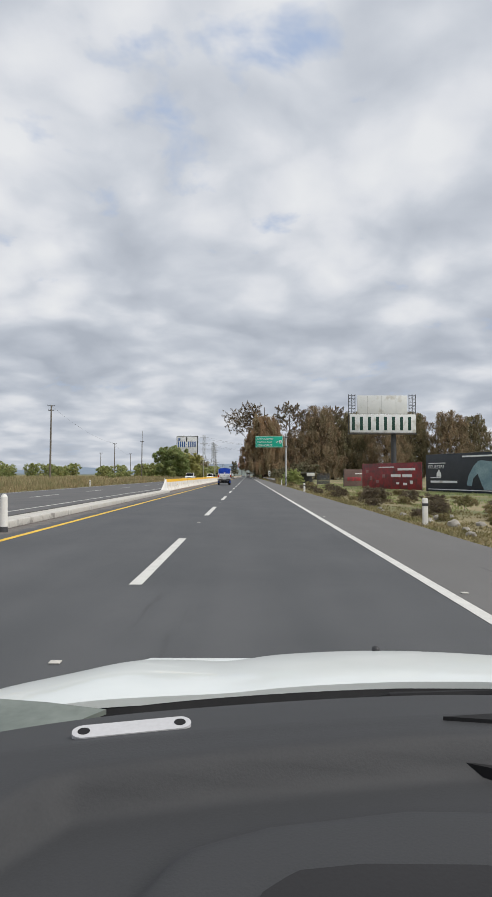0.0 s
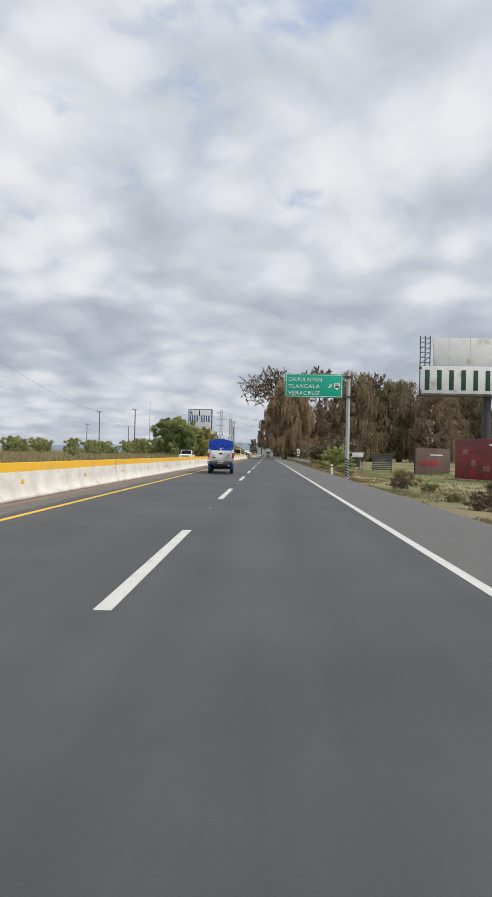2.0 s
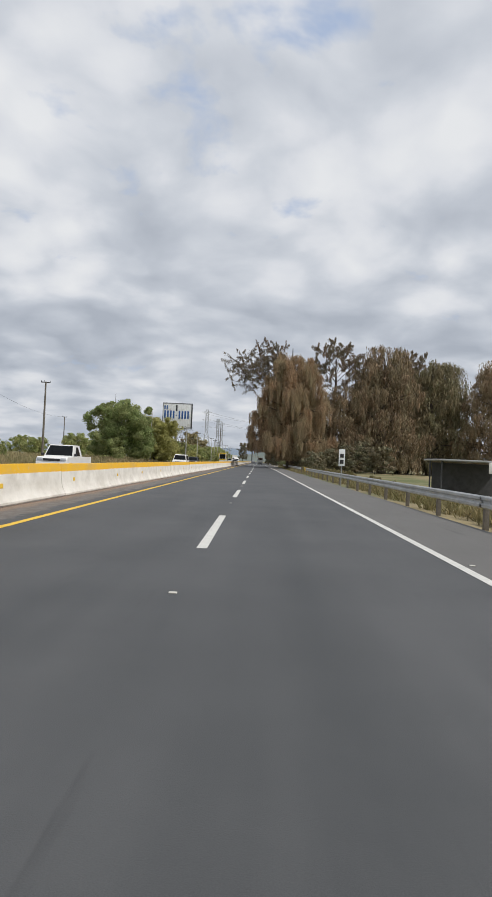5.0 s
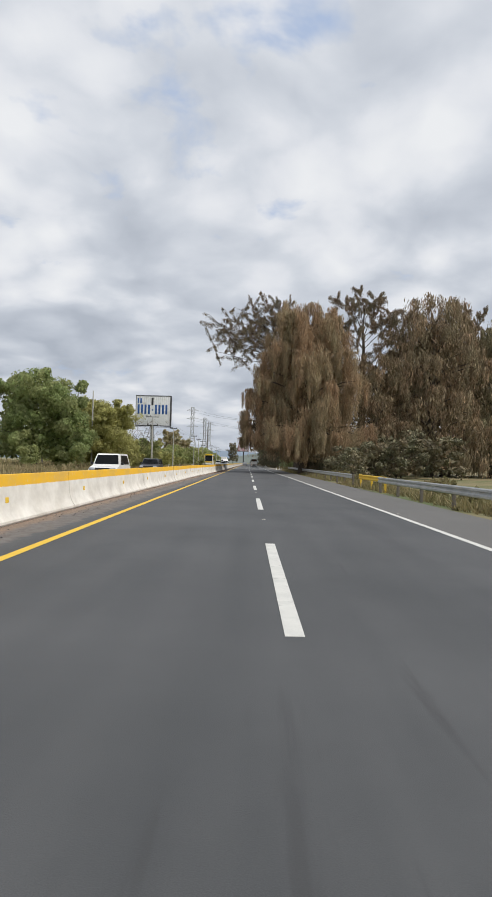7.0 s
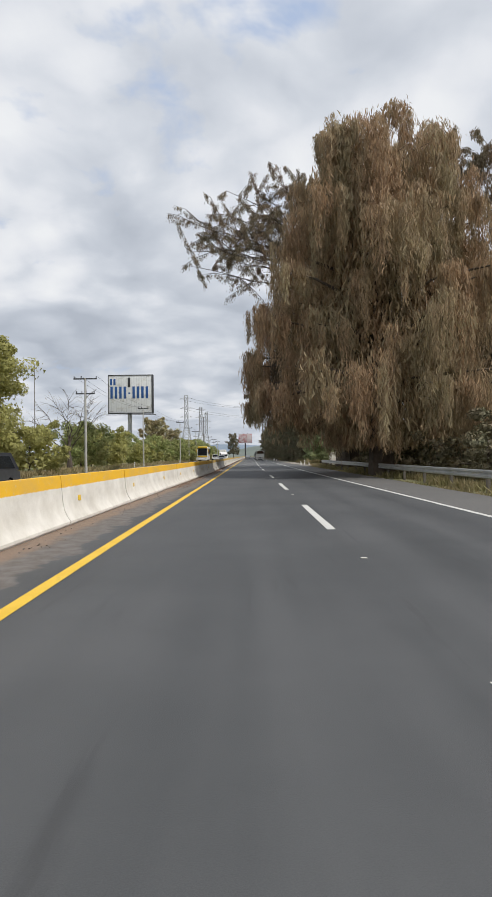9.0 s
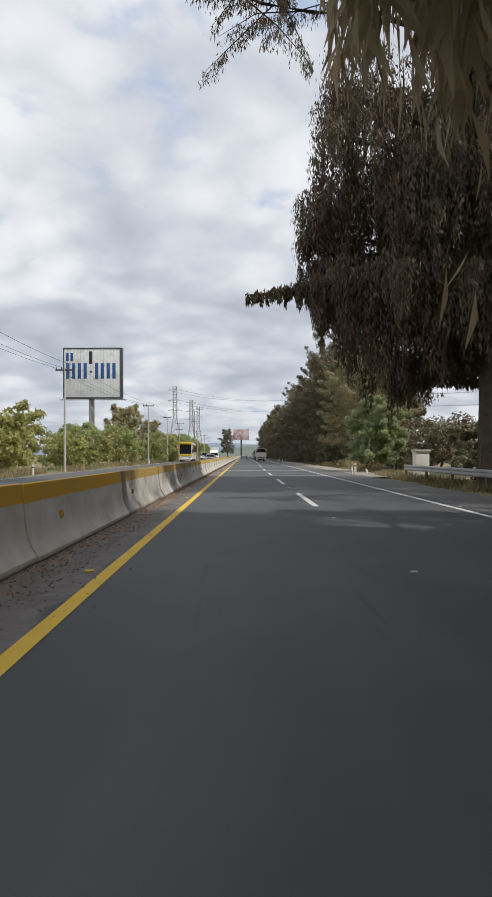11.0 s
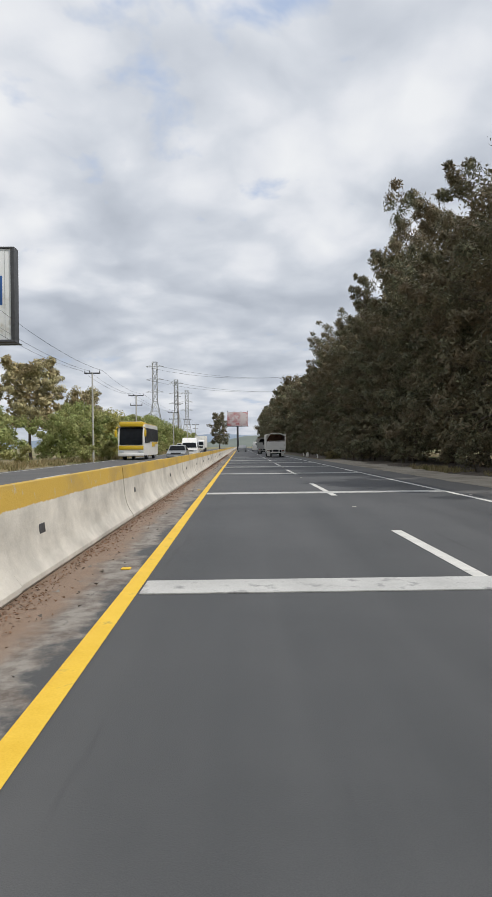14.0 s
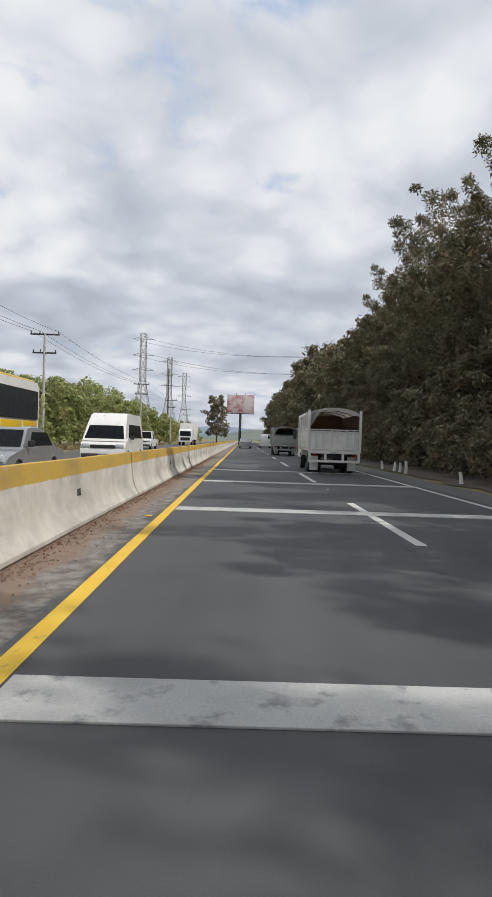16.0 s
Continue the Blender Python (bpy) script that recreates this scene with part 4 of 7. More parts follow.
for x, y, q in ((12.5, 203, 1.5), (14.5, 210, 1.7), (11.8, 217, 1.4), (13.5, 223, 1.6), (12.0, 229, 1.3), (16.5, 216, 1.8), (12.6, 266, 1.3), (14.8, 272, 1.6), (11.8, 277, 1.3), (17.5, 268, 1.8), (16.5, 280, 1.8), (20.5, 274, 2.0), (24, 282, 2.2), (9.6, 199, 0.9), (9.8, 206, 1.0), (10.2, 214, 1.1), (9.6, 222, 1.0), (10.4, 228, 1.2), (9.8, 236, 1.0), (18, 204, 1.9), (21, 212, 2.2), (24, 208, 2.2), (20, 220, 2.2), (11.5, 196, 1.2), (15.5, 203, 1.6), (13.0, 240, 1.3), (18.5, 210, 1.8)):
    copy_thing(under, at(x, y, -0.3, rr.uniform(0, 360), q))
broad_tree("pepper_tree", at(8.4, 254.5), 6.0, 2.1, 31, "bright green pepper tree with drooping leaves", M_L_LIME, n=46000, size=0.17, low=0.2, droop=0.35, count=60)
broad_tree("shrub", at(9.7, 104, -0.35), 2.5, 1.8, 32, "feathery light green shrub beside the guardrail", M_L_SHRUB, n=30000, size=0.17, low=0.0, droop=0.0, count=40, trunk_r=0.05, category="shrub", slim=0.3, plume=1.7)

broad_tree("shrub", at(7.7, 97.5, -0.2), 0.9, 0.7, 35, "small bright green shrub on the verge", M_L_SHRUB, n=5000, size=0.10, low=0.0, droop=0.0, count=14, trunk_r=0.02, category="shrub", slim=0.4)

# ---------- trees across the road ----------
broad_tree("pepper_tree", at(-24.5, 197), 11.2, 6.4, 41, "round green pepper tree beyond the oncoming road", M_L_GREEN, n=52000, size=0.26, low=0.2, droop=0.3, slim=0.65, count=48)
broad_tree("mesquite", at(-20.0, 208), 9.3, 5.2, 42, "yellow-green autumn tree behind the barrier", M_L_YELLOW, n=52000, size=0.22, low=0.2, droop=0.1, count=70, slim=0.7)
bush = broad_tree("bush", at(-22, 305), 6.2, 3.9, 43, "leafy green roadside bush reaching the ground", M_L_BUSH, n=10000, size=0.22, slim=0.75, low=0.05, group="bushes beyond the road", droop=0.25, count=26, trunk_r=0.12, category="bush")
bush2 = broad_tree("bush", at(-23, 296), 4.6, 3.6, 44, "dry yellowish roadside bush", M_L_YELLOW, n=8000, size=0.21, slim=0.75, low=0.02, group="bushes beyond the road", droop=0.15, count=22, trunk_r=0.1, category="bush")
broad_tree("round_tree", at(-27.5, 338), 12.6, 4.2, 45, "round brownish-green tree behind the billboard", M_L_OLIVE, n=18000, size=0.3, low=3.0, droop=0.1)
broad_tree("round_tree", at(-23.8, 347), 9.8, 3.8, 48, "brownish-green tree rising among the bushes", M_L_OLIVE, n=16000, size=0.22, low=1.0, droop=0.1)
broad_tree("round_tree", at(-8.6, 455), 12.5, 3.2, 46, "slim dark green tree far down the median", M_L_PINE, n=5000, size=0.4, low=1.0, droop=0.1)
limb_tree("leafless_tree", at(-19.5, 232), 5.0, 0.28, [((-3, 0, 6.2), 1.8), ((-2, 1, 7.2), 2.2), ((0, 0, 7.6), 3), ((2.4, 0, 6.8), 2), ((3.2, -1, 5.8), 1.8), ((1.5, 1, 7.8), 2.6), ((-3.4, -1, 5.0), 1.6)], 47, "bare grey tree with a few dry twigs", M_L_DRY, 0.2, 0.14, 120)
rr = random.Random(17)
for y in [222, 239, 248, 258, 268, 277, 286, 313, 322, 331, 340, 349, 357, 366, 374, 383, 392, 401, 411, 423, 437, 452, 470, 490, 515, 540]:
    b = (bush, bush2)[rr.random() < (0.55 if y < 300 else 0.25)]
    copy_thing(b, at(-20.6 + rr.uniform(-2.5, 1.5), y, 0, rr.uniform(0, 360), rr.uniform(0.85, 1.25) * (0.62 if 260 < y < 325 else 1)))
for x, y, s in ((-52, 160, 0.6), (-61, 150, 0.5), (-46, 190, 0.7), (-70, 170, 0.7), (-36, 232, 1.0), (-40, 260, 1.0), (-34, 288, 1.0), (-38, 214, 0.9), (-33, 320, 1.2), (-42, 350, 1.3), (-58, 120, 0.55), (-66, 128, 0.7), (-50, 112, 0.4), (-74, 138, 0.75), (-84, 160, 0.9), (-92, 176, 1.0), (-64, 205, 0.7), (-78, 215, 0.9), (-56, 240, 0.8), (-100, 230, 1.1), (-88, 262, 1.0), (-66, 270, 0.8), (-120, 280, 1.3), (-54, 300, 0.9), (-140, 320, 1.5), (-100, 340, 1.3), (-74, 350, 1.2), (-30, 140, 0.35), (-27, 118, 0.3), (-34, 168, 0.4)):
    copy_thing(bush, at(x, y, 0, rr.uniform(0, 360), s))


# ---------- grass, weeds, stones ----------
def tufts(name, boxes, seed, mat, label, category):
    rng = np.random.default_rng(seed)
    out = []
    for x0, x1, y0, y1, count, h, lean in boxes:
        c = np.column_stack([rng.uniform(x0, x1, count), rng.uniform(y0, y1, count)])
        keep = np.array([noise.noise((p[0] * 0.35, p[1] * 0.22, seed)) > -0.12 for p in c])
        c = c[keep]
        for _ in range(9):
            b = np.column_stack([c + rng.normal(size=c.shape) * 0.12, np.full(len(c), -0.16) - 0.75 * np.clip((c[:, 0] - 6) / 12, 0, 1)])
            hh = h * rng.uniform(0.4, 1.25, len(c))
            tip = b + np.column_stack([rng.normal(size=len(c)) * lean * hh, rng.normal(size=len(c)) * lean * hh, hh])
            w = rng.normal(size=(len(c), 3))
            w[:, 2] = 0
            w *= 0.022 / np.linalg.norm(w, axis=1)[:, None] * (1 + hh[:, None])
            mid = b * 0.5 + tip * 0.5
            out.append(np.stack([b - w * 0.6, mid + w, tip, mid - w], axis=1))
    ob = new(name, quads(name, np.concatenate(out), mat))
    return tagged(ob, label, category, kind="stuff")


tufts("verge_grass", [(5.85, 7.0, -6, 100, 2600, 0.13, 0.6), (6.6, 12, 0, 100, 2200, 0.15, 0.7), (6.7, 9.5, 98, 240, 3000, 0.45, 0.45), (5.9, 6.6, 165, 236, 500, 0.2, 0.5), (7.0, 9.6, 246, 300, 1200, 0.4, 0.4)], 5, M_L_WEED, "mixed green and straw-coloured weeds on the verge", "grass")
tufts("meadow_grass", [(10, 34, 20, 160, 5200, 0.22, 0.4)], 6, M_L_GREEN, "green grass on the low meadow", "grass")
tufts("dry_grass", [(-21, -16.4, 20, 215, 4200, 0.5, 0.4), (-30, -18, 30, 210, 3600, 0.85, 0.35), (-60, -26, 40, 260, 4000, 1.05, 0.35), (-20, -16.2, 215, 420, 2400, 0.55, 0.35), (8.0, 9.9, 263, 272, 260, 0.95, 0.28), (6.3, 8.6, 238, 247, 200, 0.45, 0.4)], 7, M_L_DRY, "tall dry straw-coloured grass beyond the road", "grass")
tufts("barrier_weeds", [(-4.25, -4.1, 220, 330, 130, 0.1, 0.7), (-4.75, -4.55, 120, 215, 60, 0.1, 0.7)], 8, M_L_DRY, "dead weeds at the foot of the barrier", "weeds")


def litter():
    """Dead leaves and crumbs blown against the foot of the barrier."""
    rng = np.random.default_rng(77)
    n = 26000
    y = rng.uniform(196, 350, n)
    xb = np.array([x_barrier(v) for v in y])
    c = np.column_stack([xb + 0.03 + np.abs(rng.normal(size=n)) * (0.15 + 0.30 * np.clip((236 - y) / 24, 0, 1)), y, np.full(n, 0.012)])
    keep = np.array([noise.noise((0, p[1] * 0.3, 4)) > -0.15 - 0.5 * (p[0] - x < 0.2) for p, x in zip(c, xb)])
    v = sprays(rng, c[keep], np.full(keep.sum(), 0.034), 0.0, 0.6)
    v[:, :, 2] = 0.008 + np.abs(v[:, :, 2] - 0.012) * 0.5
    m = 3500
    y = rng.uniform(120, 350, m)
    c = np.column_stack([np.array([x_barrier(q) for q in y]) + 0.05 + rng.uniform(0, 0.6, m), y, np.full(m, 0.005)])
    w = sprays(rng, c, np.full(m, 0.035), 0.0, 0.9)
    w[:, :, 2] = 0.006 + np.abs(w[:, :, 2] - 0.005) * 0.6
    tagged(new("grit", quads("grit", w, M_GUTTER)), "pale grit and crumbs beside the barrier", "gravel", kind="stuff")
    tagged(new("leaf_litter", quads("leaf_litter", v, M_L_LITTER)), "rusty dead leaves along the foot of the barrier", "leaves", kind="stuff")


M_L_LITTER = leaf("leaf_litter", (0.12, 0.07, 0.045), (0.33, 0.215, 0.145), (0.27, 0.15, 0.09), 0.2)
litter()
rr = random.Random(31)
weed = broad_tree("roadside_shrub", at(8.6, 64, -0.2, 0, 0.6), 1.3, 1.4, 33, "low dusty roadside shrub with straw-coloured leaves", M_L_WEED, n=4500, size=0.13, low=0.0, group="low roadside shrubs", droop=0.0, count=16, trunk_r=0.03, category="shrub", slim=0.35)
for x, y, s in ((9.4, 24, 0.55), (7.6, 29, 0.35), (9.0, 33, 0.6), (8.0, 40, 0.45), (9.6, 46, 0.5), (7.6, 52, 0.4), (10.5, 15, 0.6), (8.4, 58, 0.45), (7.8, 84, 0.5), (8.4, 90, 0.6), (7.4, 77, 0.5), (11.8, 22, 0.7), (12.6, 38, 0.6), (7.7, 12.5, 0.35), (6.9, 35, 0.3), (7.0, 46, 0.35), (8.8, 11, 0.45), (8.4, 122, 0.9), (9.0, 131, 1.0), (8.3, 139, 0.8), (9.4, 147, 1.2), (8.6, 153, 0.9), (9.6, 160, 1.2), (8.9, 170, 1.0), (8.6, 178, 1.0), (9.2, 190, 1.2), (9.0, 200, 1.1), (7.6, 253, 1.1), (8.2, 268, 1.2), (7.4, 275, 0.9), (7.0, 326, 1.2)):
    copy_thing(weed, at(x, y, -0.2, rr.uniform(0, 360), s))

M_L_SCRUB = leaf("dry_scrub", (0.075, 0.055, 0.038), (0.24, 0.185, 0.125), (0.20, 0.17, 0.10), 0.2)
scrub = broad_tree("dry_shrub", at(8.4, 26, -0.2, 0, 0.7), 1.25, 1.3, 34, "half-dead brownish roadside shrub", M_L_SCRUB, n=3600, size=0.12, low=0.0, group="low roadside shrubs", droop=0.0, count=18, trunk_r=0.03, category="shrub", slim=0.3)
for x, y, s in ((7.4, 22, 0.5), (9.8, 20, 0.8), (8.9, 30, 0.75), (7.2, 33, 0.5), (8.0, 36, 0.7), (9.9, 35, 0.8), (7.1, 42, 0.5), (8.8, 44, 0.75), (7.5, 49, 0.6), (9.5, 53, 0.8), (7.6, 60, 0.6), (8.6, 16, 0.6), (10.8, 28, 0.8), (11.5, 17, 0.7), (7.4, 14.5, 0.4)):
    copy_thing(scrub, at(x, y, -0.22, rr.uniform(0, 360), s))

M_STONE = surf("field_stone", (0.20, 0.185, 0.16), (0.40, 0.375, 0.33), 3, 30, 0.9, 0.6, 0.02)


def stone(name, m, s, seed, label):
    rng = random.Random(seed)
    bm = bmesh.new()
    bmesh.ops.create_icosphere(bm, subdivisions=2, radius=1.0)
    for v in bm.verts:
        f = 1 + 0.35 * noise.noise(v.co * 1.3 + Vector((seed, 0, 0)))
        v.co = Vector((v.co.x * s * f * rng.uniform(0.97, 1.03), v.co.y * s * 0.8 * f, max(-0.25, v.co.z * 0.6 * f) * s))
    ob = part(name, bm, M_STONE, None)
    ob.matrix_world = m
    return tagged(ob, label, "stone", "verge stones")


for i, (x, y, s) in enumerate(((6.9, 11.5, 0.22), (7.3, 10.4, 0.3), (7.0, 8.6, 0.18), (6.6, 7.2, 0.2), (6.8, 5.8, 0.26), (6.5, 4.8, 0.15), (7.6, 12.8, 0.25), (6.4, 3.9, 0.2), (7.1, 6.6, 0.16), (6.9, 14.6, 0.18), (7.9, 16.2, 0.2), (6.7, 16.9, 0.12), (8.3, 13.6, 0.16), (7.0, 18.8, 0.14), (8.0, 10.2, 0.22), (7.5, 7.6, 0.2))):
    stone("stone", at(x, y, -0.1, 40 * i), s * 0.72, i, "pale broken concrete lump in the weeds")



def sandy_verge():
    bm = bmesh.new()
    ys = [243 + 0.4 * i for i in range(190)]
    ribbon(bm, [(x_shoulder(y) - 0.05 + 0.18 * noise.noise((y * 0.9, 4, 0)), y) for y in ys], [(x_shoulder(y) + 2.0 + 0.8 * noise.noise((y * 0.4, 6, 0)), y) for y in ys], 0.006)
    structure("sandy_verge", bm, M_SAND, "pale trampled sand beside the shoulder", "ground")


M_SAND = surf("pale_sand", (0.22, 0.195, 0.155), (0.40, 0.36, 0.295), 0.9, 30, 0.95, 0.5, 0.02, spots=(0.16, 0.13, 0.09), spot_scale=0.7, spot_at=0.56)
sandy_verge()


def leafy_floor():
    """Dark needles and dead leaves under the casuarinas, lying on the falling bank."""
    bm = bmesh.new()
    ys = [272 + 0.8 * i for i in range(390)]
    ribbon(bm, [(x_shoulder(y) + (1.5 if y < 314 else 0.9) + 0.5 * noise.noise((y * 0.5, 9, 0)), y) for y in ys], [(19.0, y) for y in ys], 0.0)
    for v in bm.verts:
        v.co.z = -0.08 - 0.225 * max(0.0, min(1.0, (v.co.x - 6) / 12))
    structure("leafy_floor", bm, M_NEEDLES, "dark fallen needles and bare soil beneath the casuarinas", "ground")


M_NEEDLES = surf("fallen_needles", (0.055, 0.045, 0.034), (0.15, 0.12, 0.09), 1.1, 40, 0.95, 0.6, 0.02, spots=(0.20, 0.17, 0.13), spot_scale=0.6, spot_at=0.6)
leafy_floor()


def hills():
    for name, y, mat, seed, base, peaks, lab in (
            ("mountain_range", 2850, M_HILL, 3, 16, ((-130, 260, 44), (380, 300, 30), (-900, 350, 22), (1200, 500, 60)), "blue hazy mountain range on the horizon"),
            ("far_hill", 1500, M_HILL_NEAR, 8, 4, ((40, 90, 26), (420, 200, 16)), "low green hill far off behind the road")):
        bm = bmesh.new()
        rows = []
        for k in range(8):
            r = []
            for i in range(200):
                x = -2500 + 5000 * i / 199
                top = base + sum(h * math.exp(-((x - c) / w) ** 2) for c, w, h in peaks) + 7 * noise.noise((x * 0.004, seed, 0)) + 3 * noise.noise((x * 0.015, seed, 2))
                r.append(bm.verts.new((x, y + 40 * k, -1 + top * math.sin(math.pi / 2 * k / 7))))
            rows.append(r)
        for a, b in zip(rows, rows[1:]):
            for i in range(199):
                bm.faces.new((a[i], a[i + 1], b[i + 1], b[i]))
        structure(name, bm, mat, lab, "mountain", 80)


hills()


# ---------- signs and billboards ----------
def lettering(name, text, size, m, mat, parent, label="", depth=0.003, wide=1.0):
    cu = bpy.data.curves.new(name, "FONT")
    cu.body, cu.size, cu.extrude = text, size, depth
    cu.space_character = 1.08
    tmp = new(name, cu)
    bpy.context.view_layer.update()
    me = bpy.data.meshes.new_from_object(tmp.evaluated_get(bpy.context.evaluated_depsgraph_get()))
    bpy.data.objects.remove(tmp)
    me.materials.clear()
    me.materials.append(mat)
    ob = new(name, me)
    ob.parent = parent
    ob.matrix_local = m @ Matrix.Diagonal((wide, 1, 1, 1))
    if label:
        ob["label"] = label
    return ob


FACE = Matrix.Rotation(radians(90), 4, "X")      # turns flat lettering to stand up and face -y


def stand(x, y, z):
    return Matrix.Translation((x, y, z)) @ FACE


def road_sign():
    s = thing("road_sign", at(0, 0, 0.04), "green highway sign with white place names on a grey post", "road sign")
    bm = bmesh.new()
    tube(bm, (6.1, 67.9, -0.3), (6.1, 67.9, 6.42), 0.125, 0.115, 18)
    post = part("post", bm, M_POST_GREY, s)
    for i in range(7):
        bm = bmesh.new()
        n = 14
        a, b = [], []
        for k in range(n + 1):
            ang = -math.pi + math.pi * 2 * k / n
            dz = 0.16 * math.sin(ang / 2) * 1.0
            z = 0.02 + i * 0.16 - dz * 0.55
            for ring, off in ((a, 0.0), (b, 0.085)):
                ring.append(bm.verts.new((6.1 + 0.1285 * math.sin(ang), 67.9 - 0.1285 * math.cos(ang), max(0.0, z + off))))
        for k in range(n):
            bm.faces.new((a[k], a[k + 1], b[k + 1], b[k]))
        part("painted_band", bm, M_BLACK, post, "slanting black warning band")
    bm = bmesh.new()
    box(bm, 2.28, 5.72, 67.66, 67.70, 4.72, 6.14, 0.01)
    panel = part("panel", bm, M_SIGN_GREEN, s, "green reflective panel")
    bm = bmesh.new()
    for x0, x1, z0, z1 in ((2.33, 5.67, 6.06, 6.085), (2.33, 5.67, 4.775, 4.80), (2.33, 2.355, 4.80, 6.06), (5.645, 5.67, 4.80, 6.06)):
        box(bm, x0, x1, 67.650, 67.662, z0, z1)
    part("border", bm, M_SIGN_WHITE, panel, "thin white border")
    for i, (w, wide) in enumerate((("CALPULALPAN", 0.86), ("TLAXCALA", 1.08), ("VERACRUZ", 1.08))):
        lettering("lettering", w, 0.33, stand(2.47, 67.656, 5.69 - 0.405 * i), M_SIGN_WHITE, panel, "white capital letters", wide=wide)
    # slanting arrow
    bm = bmesh.new()
    turn = Matrix.Translation((4.98, 67.653, 5.42)) @ Matrix.Rotation(radians(45), 4, "Y")
    box(bm, -0.04, 0.04, -0.004, 0.004, -0.15, 0.05, 0, turn)
    vs = [bm.verts.new(turn @ Vector(p)) for p in ((-0.12, -0.004, 0.02), (0.12, -0.004, 0.02), (0, -0.004, 0.15))]
    bm.faces.new(vs)
    part("arrow", bm, M_SIGN_WHITE, panel, "white slanting arrow")
    bm = bmesh.new()
    pts = [(-0.16, 0.2), (0.16, 0.2), (0.18, 0.0), (0.12, -0.14), (0, -0.22), (-0.12, -0.14), (-0.18, 0.0)]
    profile(bm, [(5.38 + x, 5.42 + z) for x, z in pts], 67.648, 67.662, "y")
    shield = part("shield", bm, M_SIGN_WHITE, panel, "white route shield with dark marks")
    bm = bmesh.new()
    box(bm, 5.27, 5.49, 67.644, 67.648, 5.34, 5.46)
    box(bm, 5.29, 5.47, 67.644, 67.648, 5.53, 5.57)
    part("route_mark", bm, M_BLACK, shield)
    for z in (6.02, 4.82):
        bm = bmesh.new()
        box(bm, 5.66, 6.16, 67.72, 67.80, z - 0.035, z + 0.035, 0.008)
        box(bm, 5.93, 6.26, 67.74, 68.06, z - 0.05, z + 0.05, 0.02)
        part("bracket", bm, M_DARK_STEEL, s, "dark steel clamp")


road_sign()


def bars(name, x, z, w, h, n, gap, y, mat, parent, lean=0.0, skip=()):
    """A row of plain upright bars in place of figures."""
    for i in range(n):
        if i in skip:
            continue
        bm = bmesh.new()
        box(bm, x + i * (w + gap), x + i * (w + gap) + w, y - 0.02, y, z, z + h, 0.012)
        part(name, bm, mat, parent)


M_DIGIT_GREEN = plain_paint("dark_green_ink", (0.012, 0.06, 0.045), 0.6, 0, 0.1)
M_DIGIT_BLUE = plain_paint("blue_ink", (0.02, 0.10, 0.32), 0.6, 0, 0.15)
M_BOARD = surf("board_white", (0.70, 0.72, 0.72), (0.84, 0.85, 0.84), 0.8, 12, 0.6, 0.05, spots=(0.5, 0.48, 0.42), spot_scale=0.5, spot_at=0.6)
M_RED_PRINT = surf("red_print", (0.09, 0.012, 0.016), (0.36, 0.022, 0.028), 0.6, 2.2, 0.5, 0.03, spots=(0.07, 0.03, 0.028), spot_scale=0.9, spot_at=0.55)
M_BLACK_PRINT = surf("black_print", (0.010, 0.014, 0.020), (0.022, 0.03, 0.04), 0.5, 4, 0.5, 0.03)
M_TEAL_PRINT = surf("pale_teal_print", (0.10, 0.20, 0.24), (0.32, 0.45, 0.48), 0.6, 5, 0.5, 0.03)
M_PINK_DIM = surf("dull_pink_print", (0.16, 0.06, 0.06), (0.36, 0.2, 0.19), 1.2, 6, 0.6, 0.03)
M_BROWN_PRINT = surf("brown_print", (0.05, 0.03, 0.025), (0.16, 0.10, 0.085), 0.3, 3, 0.6, 0.03)


